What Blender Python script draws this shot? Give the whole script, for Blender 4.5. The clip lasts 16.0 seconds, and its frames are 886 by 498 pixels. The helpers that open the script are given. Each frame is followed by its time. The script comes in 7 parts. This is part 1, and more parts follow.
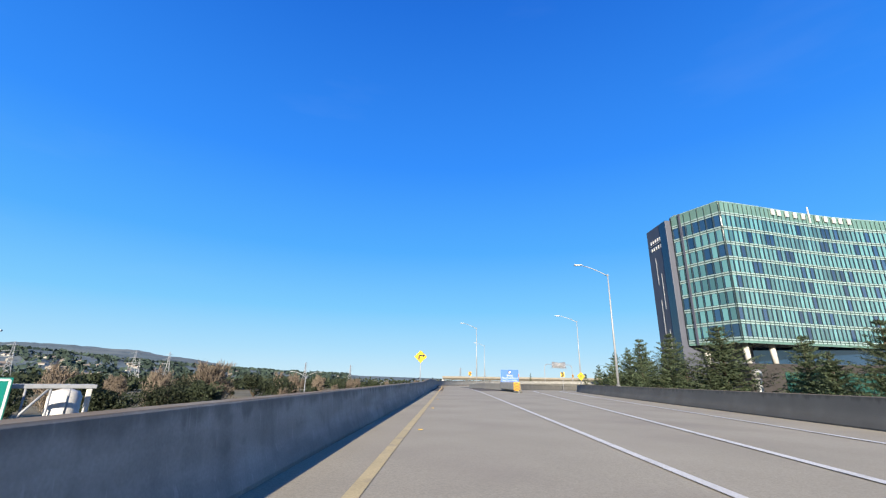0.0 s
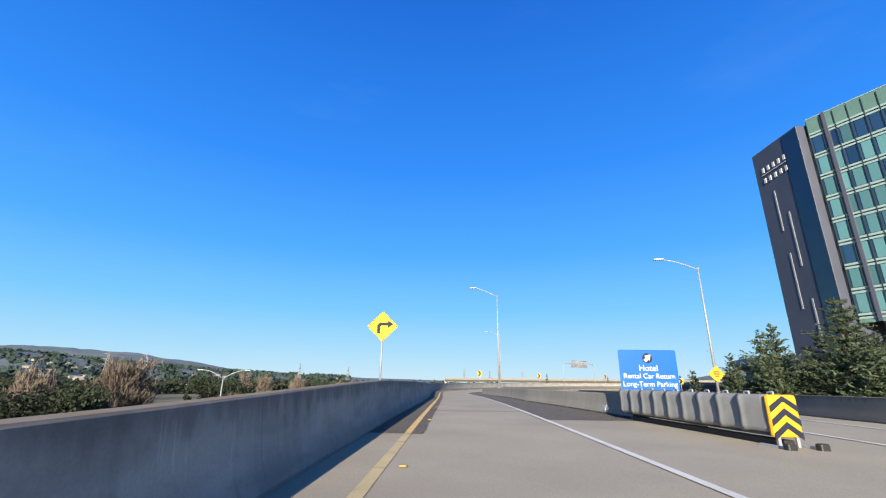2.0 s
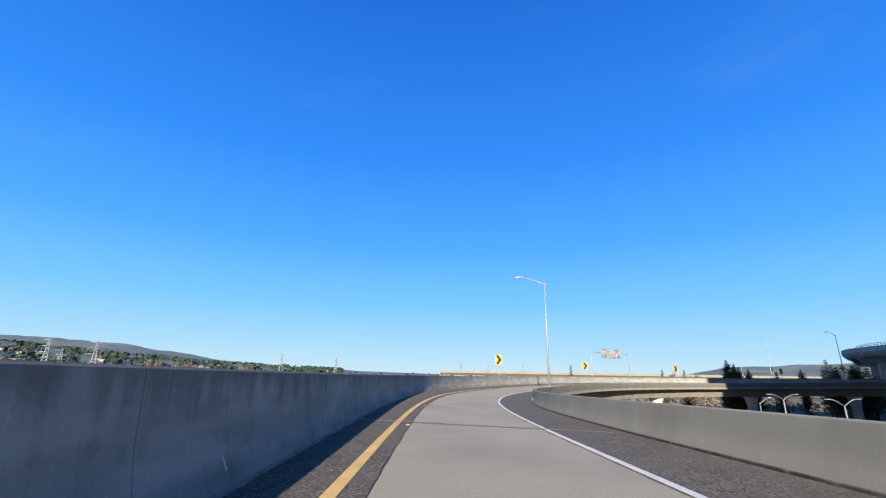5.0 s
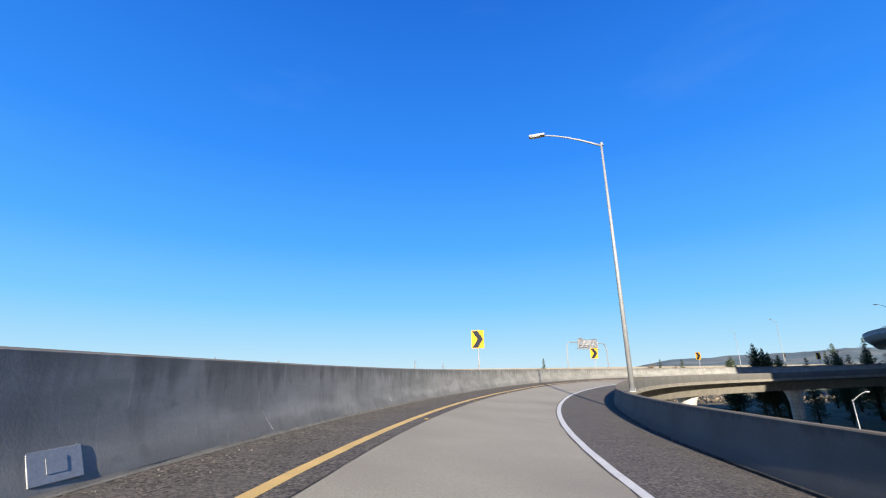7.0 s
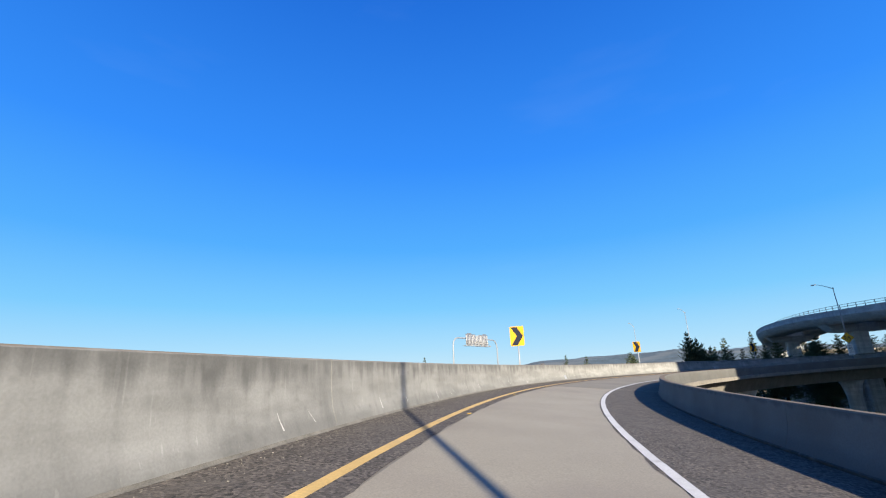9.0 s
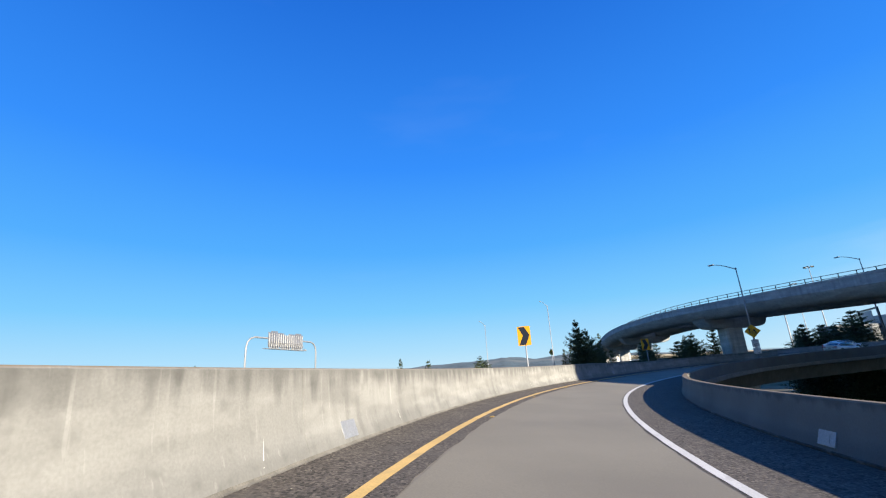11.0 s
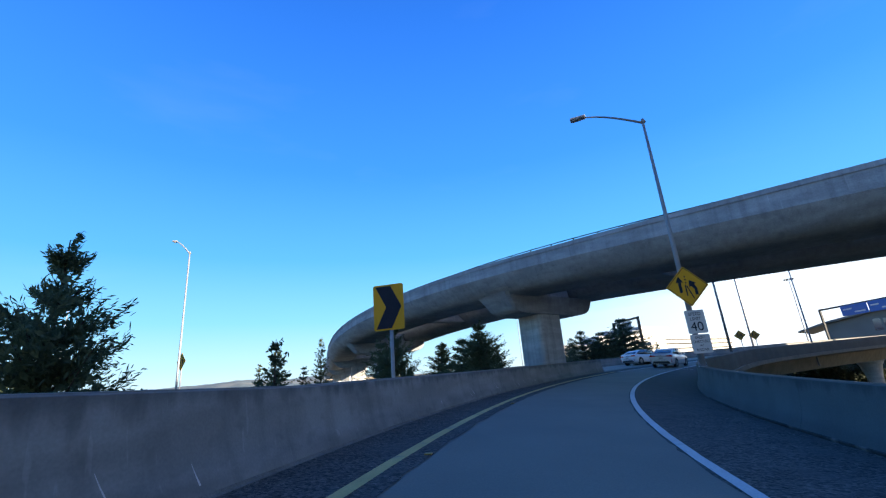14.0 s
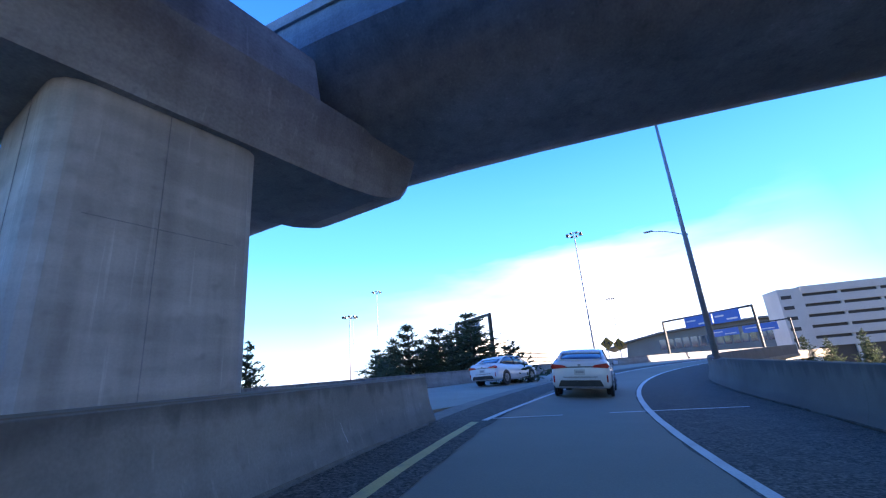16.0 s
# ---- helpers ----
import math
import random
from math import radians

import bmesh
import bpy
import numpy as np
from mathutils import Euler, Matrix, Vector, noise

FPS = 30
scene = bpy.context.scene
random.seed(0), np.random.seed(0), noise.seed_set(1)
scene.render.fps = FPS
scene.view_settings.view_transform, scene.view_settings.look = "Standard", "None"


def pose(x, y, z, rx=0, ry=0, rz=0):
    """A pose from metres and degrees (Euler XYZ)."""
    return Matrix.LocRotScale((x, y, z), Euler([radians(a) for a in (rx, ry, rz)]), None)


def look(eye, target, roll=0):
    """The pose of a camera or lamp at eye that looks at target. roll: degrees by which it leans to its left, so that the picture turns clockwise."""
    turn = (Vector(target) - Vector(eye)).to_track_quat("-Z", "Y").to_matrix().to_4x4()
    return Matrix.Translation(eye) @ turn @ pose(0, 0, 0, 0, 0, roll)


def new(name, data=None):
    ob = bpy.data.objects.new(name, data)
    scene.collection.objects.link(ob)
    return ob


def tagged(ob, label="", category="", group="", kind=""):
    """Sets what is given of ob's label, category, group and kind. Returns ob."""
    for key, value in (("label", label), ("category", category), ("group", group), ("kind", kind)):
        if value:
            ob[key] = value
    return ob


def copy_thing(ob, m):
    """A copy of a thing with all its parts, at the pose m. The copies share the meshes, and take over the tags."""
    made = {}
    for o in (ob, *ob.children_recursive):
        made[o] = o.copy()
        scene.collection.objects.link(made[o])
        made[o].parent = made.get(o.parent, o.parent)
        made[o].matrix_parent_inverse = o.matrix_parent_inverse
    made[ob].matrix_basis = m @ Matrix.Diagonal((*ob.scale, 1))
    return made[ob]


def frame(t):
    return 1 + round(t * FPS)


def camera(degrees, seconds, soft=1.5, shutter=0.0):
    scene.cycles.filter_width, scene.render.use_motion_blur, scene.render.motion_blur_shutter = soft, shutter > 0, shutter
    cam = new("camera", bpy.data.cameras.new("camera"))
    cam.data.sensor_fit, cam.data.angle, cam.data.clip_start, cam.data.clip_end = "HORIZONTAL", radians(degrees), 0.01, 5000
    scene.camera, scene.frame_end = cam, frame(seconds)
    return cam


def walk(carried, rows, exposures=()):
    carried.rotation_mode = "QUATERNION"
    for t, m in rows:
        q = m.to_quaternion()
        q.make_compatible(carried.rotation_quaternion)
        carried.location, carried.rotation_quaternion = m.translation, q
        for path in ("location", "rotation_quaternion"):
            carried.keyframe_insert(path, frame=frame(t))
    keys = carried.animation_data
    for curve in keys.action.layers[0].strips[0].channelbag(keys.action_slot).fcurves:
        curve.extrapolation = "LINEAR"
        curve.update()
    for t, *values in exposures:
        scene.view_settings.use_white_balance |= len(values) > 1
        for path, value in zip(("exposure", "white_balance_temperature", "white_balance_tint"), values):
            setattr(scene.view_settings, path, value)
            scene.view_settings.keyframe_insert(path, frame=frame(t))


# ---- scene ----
cam = camera(91.6, 16.0, soft=1.2)

# seconds, eye x y z, yaw, pitch, roll
PATH = [
    (0, -0.00, 0.00, 1.15, 0.02, 16.92, 0.90),
    (0.5, 0.29, 8.32, 1.21, 0.17, 16.92, 0.97),
    (1, 0.45, 16.59, 1.23, 0.26, 16.98, 0.95),
    (1.5, 0.55, 24.80, 1.23, 0.34, 16.99, 0.91),
    (2, 0.58, 32.93, 1.22, 0.34, 17.14, 0.69),
    (2.5, 0.62, 40.97, 1.24, 0.38, 16.99, 0.77),
    (3, 0.69, 48.91, 1.25, 0.34, 16.91, 0.64),
    (3.5, 0.80, 56.70, 1.23, 0.40, 16.60, 0.95),
    (4, 0.87, 64.35, 1.17, 0.36, 16.34, 1.08),
    (4.5, 0.97, 71.85, 1.10, 0.26, 16.34, 1.18),
    (5, 1.10, 79.24, 1.01, -0.08, 16.38, 1.09),
    (5.5, 1.32, 86.54, 0.94, -0.78, 16.42, 0.84),
    (6, 1.64, 93.76, 0.87, -1.95, 16.41, 0.43),
    (6.5, 2.19, 100.92, 0.82, -3.71, 16.32, -0.14),
    (7, 3.08, 108.02, 0.77, -6.39, 16.34, -0.63),
    (7.5, 4.55, 115.04, 0.75, -9.65, 16.44, -1.04),
    (8, 6.66, 121.94, 0.73, -13.41, 16.61, -1.64),
    (8.5, 9.32, 128.67, 0.75, -17.40, 16.73, -1.66),
    (9, 12.53, 135.14, 0.80, -21.74, 16.49, -2.01),
    (9.5, 16.21, 141.30, 0.87, -26.49, 16.47, -2.27),
    (10, 20.32, 147.07, 0.96, -31.56, 16.57, -2.55),
    (10.5, 24.84, 152.37, 1.04, -36.86, 16.69, -2.93),
    (11, 29.80, 157.11, 1.10, -42.29, 16.74, -3.48),
    (11.5, 35.20, 161.26, 1.12, -47.75, 16.86, -3.78),
    (12, 41.01, 164.87, 1.13, -53.10, 17.04, -4.19),
    (12.5, 47.16, 167.95, 1.15, -58.44, 17.05, -4.56),
    (13, 53.54, 170.44, 1.20, -63.68, 16.97, -4.26),
    (13.5, 60.07, 172.31, 1.28, -69.11, 17.06, -4.29),
    (14, 66.63, 173.53, 1.40, -74.57, 17.26, -4.63),
    (14.5, 73.18, 174.06, 1.54, -79.74, 17.37, -4.87),
    (15, 79.71, 173.93, 1.69, -84.83, 17.25, -4.55),
    (15.5, 86.12, 173.24, 1.84, -89.85, 17.15, -4.69),
    (16, 92.45, 172.03, 1.99, -95.02, 17.21, -4.82),
]


def eye_pose(x, y, z, yaw, pitch, roll):
    """A camera that looks along yaw (to the left of +y) and pitch (up), leaning to its left by roll."""
    a, b = radians(yaw), radians(pitch)
    ahead = Vector((-math.sin(a) * math.cos(b), math.cos(a) * math.cos(b), math.sin(b)))
    return look((x, y, z), Vector((x, y, z)) + ahead, roll)


walk(cam, [(r[0], eye_pose(*r[1:])) for r in PATH], exposures=[(0.0, 1.37, 6300, 11), (12.4, 1.37, 6300, 11), (14.0, 1.87, 6750, 13), (15.0, 2.08, 6750, 16), (15.5, 2.42, 6400, 21), (16.0, 2.65, 6600, 27)])

# ------------------------------------------------------------------ sky and sun
SUN_AZ = radians(189.5)      # clockwise from +y
SUN_EL = radians(17.2)
world = bpy.data.worlds.new("sky")
scene.world = world
world.use_nodes = True
wn, wl = world.node_tree.nodes, world.node_tree.links
wn.clear()
sky = wn.new("ShaderNodeTexSky")
sky.sky_type, sky.sun_disc = "NISHITA", False
sky.sun_elevation, sky.sun_rotation = SUN_EL, SUN_AZ
sky.air_density, sky.dust_density, sky.ozone_density = 1.0, 0.4, 3.0
# the deep winter blue that the camera sees, from the horizon up
coord = wn.new("ShaderNodeTexCoord")
sep = wn.new("ShaderNodeSeparateXYZ")
wl.new(coord.outputs["Generated"], sep.inputs[0])
ramp = wn.new("ShaderNodeValToRGB")
wl.new(sep.outputs[2], ramp.inputs[0])
stops = ((0.0, (0.244, 0.3254, 0.3602)), (0.06, (0.1685, 0.2905, 0.3718)), (0.15, (0.0842, 0.2382, 0.3776)), (0.28, (0.0349, 0.1685, 0.3806)), (0.46, (0.0151, 0.1104, 0.3747)), (0.72, (0.007, 0.0651, 0.2789)), (0.86, (0.0058, 0.0435, 0.19)), (1.0, (0.0035, 0.026, 0.128)))
while len(ramp.color_ramp.elements) < len(stops):
    ramp.color_ramp.elements.new(1.0)
for e, (where, colour) in zip(ramp.color_ramp.elements, stops):
    e.position, e.color = where, (*colour, 1)
faint = wn.new("ShaderNodeMix")
faint.data_type, faint.blend_type = "RGBA", "MIX"
wl.new(ramp.outputs[0], faint.inputs[6])
dim = wn.new("ShaderNodeMix")
dim.data_type, dim.blend_type = "RGBA", "MULTIPLY"
dim.inputs[0].default_value = 1.0
wl.new(sky.outputs[0], dim.inputs[6])
dim.inputs[7].default_value = (0.035, 0.035, 0.035, 1)
wl.new(dim.outputs[2], faint.inputs[7])
# a bank of white cloud low in the south-east, thin wisps elsewhere
bg = wn.new("ShaderNodeBackground")
bg.inputs["Strength"].default_value = 1.0
out = wn.new("ShaderNodeOutputWorld")


def wmath(op, a, b=None, c=None, clamp=False):
    n = wn.new("ShaderNodeMath")
    n.operation, n.use_clamp = op, clamp
    for k, v in enumerate((a, b, c)):
        if v is None:
            continue
        if isinstance(v, (int, float)):
            n.inputs[k].default_value = v
        else:
            wl.new(v, n.inputs[k])
    return n.outputs[0]


# towards the sun the sky pales as the atmosphere does
wl.new(wmath("ADD", 0.04, wmath("MULTIPLY_ADD", wmath("ADD", wmath("MULTIPLY", sep.outputs[0], -0.6), wmath("MULTIPLY", sep.outputs[1], -0.8)), 2.0, -0.75, clamp=True), clamp=True), faint.inputs[0])
wmap = wn.new("ShaderNodeMapping")
wmap.inputs["Scale"].default_value = (1.6, 1.6, 7.0)
wl.new(coord.outputs["Generated"], wmap.inputs[0])
wnoise = wn.new("ShaderNodeTexNoise")
wnoise.inputs["Scale"].default_value, wnoise.inputs["Detail"].default_value = 2.2, 7.0
wl.new(wmap.outputs[0], wnoise.inputs["Vector"])
# its upper edge climbs from the east to the south-east and sinks again in the north
side = wmath("ADD", wmath("MULTIPLY", sep.outputs[0], 0.62), wmath("MULTIPLY", sep.outputs[1], -0.78))
top = wmath("MINIMUM", wmath("MULTIPLY_ADD", side, 0.25, 0.065), 0.30)
top = wmath("MULTIPLY_ADD", wmath("SUBTRACT", wnoise.outputs[0], 0.5), 0.22, top)
cover = wmath("MULTIPLY", wmath("SUBTRACT", top, sep.outputs[2]), 7.5, clamp=True)
east = wmath("MULTIPLY_ADD", sep.outputs[0], 3.2, -2.0, clamp=True)
cover = wmath("MULTIPLY", cover, wmath("MULTIPLY", east, wmath("MULTIPLY_ADD", sep.outputs[1], -1.4, 0.30, clamp=True)))
wisp = wn.new("ShaderNodeTexNoise")
wisp.inputs["Scale"].default_value, wisp.inputs["Detail"].default_value = 1.7, 9.0
wl.new(wmap.outputs[0], wisp.inputs["Vector"])
thin = wmath("MULTIPLY", wmath("MULTIPLY_ADD", wisp.outputs[0], 3.0, -1.85, clamp=True), 0.035)
cover = wmath("MAXIMUM", cover, thin)
mix = wn.new("ShaderNodeMix")
mix.data_type = "RGBA"
wl.new(cover, mix.inputs[0])
wl.new(faint.outputs[2], mix.inputs[6])
mix.inputs[7].default_value = (0.34, 0.375, 0.41, 1)
wl.new(mix.outputs[2], bg.inputs["Color"])
wl.new(bg.outputs[0], out.inputs[0])

sun = new("sun", bpy.data.lights.new("sun", "SUN"))
sun.data.energy, sun.data.angle, sun.data.color = 5.0, radians(0.53), (1.0, 0.885, 0.69)
sun.matrix_world = look((0, 0, 60), Vector((0, 0, 60)) - Vector((math.sin(SUN_AZ) * math.cos(SUN_EL), math.cos(SUN_AZ) * math.cos(SUN_EL), math.sin(SUN_EL))))


# ------------------------------------------------------------------ materials
def material(name, base, rough=0.8, metal=0.0, spread=0.25, scale=6.0, grain=0.12, fine=60.0, bump=0.0, tint=None, streak=0.0, per_object=0.0, spec=0.5, coat=0.0, blotch=None, blotch_scale=0.6, blotch_at=(0.5, 0.62), runs=False, leaf=0.0, chips=False, drips=False):
    """Base colour varied at two scales, with relief. streak: dark runs down upright faces; blotch: stains of another colour."""
    m = bpy.data.materials.new(name)
    m.use_nodes = True
    n, l = m.node_tree.nodes, m.node_tree.links
    p = n["Principled BSDF"]
    p.inputs["Roughness"].default_value, p.inputs["Metallic"].default_value = rough, metal
    p.inputs["Specular IOR Level"].default_value = spec
    p.inputs["Coat Weight"].default_value = coat
    tc = n.new("ShaderNodeTexCoord")

    def noise_at(size, detail, stretch=None):
        t = n.new("ShaderNodeTexNoise")
        t.inputs["Scale"].default_value, t.inputs["Detail"].default_value = size, detail
        if stretch:
            mp = n.new("ShaderNodeMapping")
            mp.inputs["Scale"].default_value = stretch
            l.new(tc.outputs["Object"], mp.inputs[0])
            l.new(mp.outputs[0], t.inputs["Vector"])
        else:
            l.new(tc.outputs["Object"], t.inputs["Vector"])
        return t.outputs[0]

    def span(value, lo, hi):
        r = n.new("ShaderNodeMapRange")
        r.inputs["From Min"].default_value, r.inputs["From Max"].default_value = 0.3, 0.7
        r.inputs["To Min"].default_value, r.inputs["To Max"].default_value = lo, hi
        l.new(value, r.inputs[0])
        return r.outputs[0]

    def times(a, b):
        t = n.new("ShaderNodeMath")
        t.operation = "MULTIPLY"
        l.new(a, t.inputs[0])
        l.new(b, t.inputs[1])
        return t.outputs[0]

    fine_noise = noise_at(fine, 4)
    v = times(span(noise_at(scale, 5), 1 - spread, 1 + spread), span(fine_noise, 1 - grain, 1 + grain))
    if streak:
        v = times(v, span(noise_at(1.0, 5, (3.2, 3.2, 0.14)), 1 - streak, 1 + streak * 0.6))
    if runs:
        # thin dark and pale runs of water stain down the face
        for size, lo, hi, a, b in (((3.4, 3.4, 0.30), 0.46, 0.78, 1.05, 0.84), ((15.0, 15.0, 0.55), 0.63, 0.70, 1.0, 1.20), ((0.55, 0.55, 2.6), 0.40, 0.66, 0.84, 1.08), ((5.0, 5.0, 5.0), 0.56, 0.72, 1.0, 0.84)):
            r = n.new("ShaderNodeMapRange")
            r.interpolation_type = "SMOOTHSTEP"
            r.inputs["From Min"].default_value, r.inputs["From Max"].default_value = lo, hi
            r.inputs["To Min"].default_value, r.inputs["To Max"].default_value = a, b
            l.new(noise_at(1.0, 6, size), r.inputs[0])
            v = times(v, r.outputs[0])
    if chips:
        # loose stones of the surface, each its own shade
        c = n.new("ShaderNodeTexVoronoi")
        c.inputs["Scale"].default_value = 30.0
        l.new(tc.outputs["Object"], c.inputs["Vector"])
        r = n.new("ShaderNodeMapRange")
        r.inputs["To Min"].default_value, r.inputs["To Max"].default_value = 0.05, 2.8
        l.new(c.outputs["Color"], r.inputs[0])
        v = times(v, r.outputs[0])
    if drips:
        # dirty water marks that hang from the top edge, uneven in length
        a = n.new("ShaderNodeAttribute")
        a.attribute_name = "rise"
        mix_ = n.new("ShaderNodeMath")
        mix_.operation = "MULTIPLY_ADD"
        mix_.inputs[1].default_value = 0.75
        l.new(noise_at(1.0, 5, (4.0, 4.0, 0.25)), mix_.inputs[0])
        l.new(a.outputs["Fac"], mix_.inputs[2])
        r = n.new("ShaderNodeMapRange")
        r.interpolation_type = "SMOOTHSTEP"
        r.inputs["From Min"].default_value, r.inputs["From Max"].default_value = 1.12, 1.36
        r.inputs["To Min"].default_value, r.inputs["To Max"].default_value = 1.08, 0.66
        l.new(mix_.outputs[0], r.inputs[0])
        v = times(v, r.outputs[0])
        # grime that the traffic throws on the sloping foot
        splash = n.new("ShaderNodeMath")
        splash.operation = "MULTIPLY_ADD"
        splash.inputs[1].default_value = 0.30
        l.new(noise_at(1.0, 5, (1.1, 1.1, 3.0)), splash.inputs[0])
        l.new(a.outputs["Fac"], splash.inputs[2])
        r = n.new("ShaderNodeMapRange")
        r.interpolation_type = "SMOOTHSTEP"
        r.inputs["From Min"].default_value, r.inputs["From Max"].default_value = 0.28, 0.50
        r.inputs["To Min"].default_value, r.inputs["To Max"].default_value = 0.80, 1.0
        l.new(splash.outputs[0], r.inputs[0])
        v = times(v, r.outputs[0])
    if per_object:
        o = n.new("ShaderNodeObjectInfo")
        r = n.new("ShaderNodeMapRange")
        r.inputs["To Min"].default_value, r.inputs["To Max"].default_value = 1 - per_object, 1 + per_object
        l.new(o.outputs["Random"], r.inputs[0])
        v = times(v, r.outputs[0])
    col = n.new("ShaderNodeMix")
    col.data_type, col.blend_type = "RGBA", "MULTIPLY"
    col.inputs[0].default_value = 1.0
    col.inputs[6].default_value = (*base, 1)
    l.new(v, col.inputs[7])
    result = col.outputs[2]
    if blotch:
        bl = n.new("ShaderNodeMix")
        bl.data_type = "RGBA"
        r = n.new("ShaderNodeMapRange")
        r.inputs["From Min"].default_value, r.inputs["From Max"].default_value = blotch_at
        l.new(noise_at(blotch_scale, 7), r.inputs[0])
        l.new(r.outputs[0], bl.inputs[0])
        l.new(result, bl.inputs[6])
        bl.inputs[7].default_value = (*blotch, 1)
        result = bl.outputs[2]
    if drips:
        # brown stain on the flat top, the tan of low sunlight mixed into it
        a = n.new("ShaderNodeAttribute")
        a.attribute_name = "cap"
        top = n.new("ShaderNodeMix")
        top.data_type = "RGBA"
        r = n.new("ShaderNodeMapRange")
        r.inputs["From Min"].default_value, r.inputs["From Max"].default_value = 0.25, 0.55
        r.inputs["To Min"].default_value, r.inputs["To Max"].default_value = 0.55, 1.0
        l.new(noise_at(3.0, 5), r.inputs[0])
        l.new(times(a.outputs["Fac"], r.outputs[0]), top.inputs[0])
        l.new(result, top.inputs[6])
        top.inputs[7].default_value = (0.150, 0.110, 0.068, 1)
        result = top.outputs[2]
    l.new(result, p.inputs["Base Color"])
    if leaf:
        # thin leaves let part of the light through
        tr = n.new("ShaderNodeBsdfTranslucent")
        l.new(result, tr.inputs["Color"])
        both = n.new("ShaderNodeMixShader")
        both.inputs[0].default_value = leaf
        l.new(p.outputs[0], both.inputs[1])
        l.new(tr.outputs[0], both.inputs[2])
        l.new(both.outputs[0], n["Material Output"].inputs[0])
    if bump:
        b = n.new("ShaderNodeBump")
        b.inputs["Strength"].default_value, b.inputs["Distance"].default_value = min(bump, 1.0), 0.01
        l.new(fine_noise, b.inputs["Height"])
        l.new(b.outputs[0], p.inputs["Normal"])
    return m


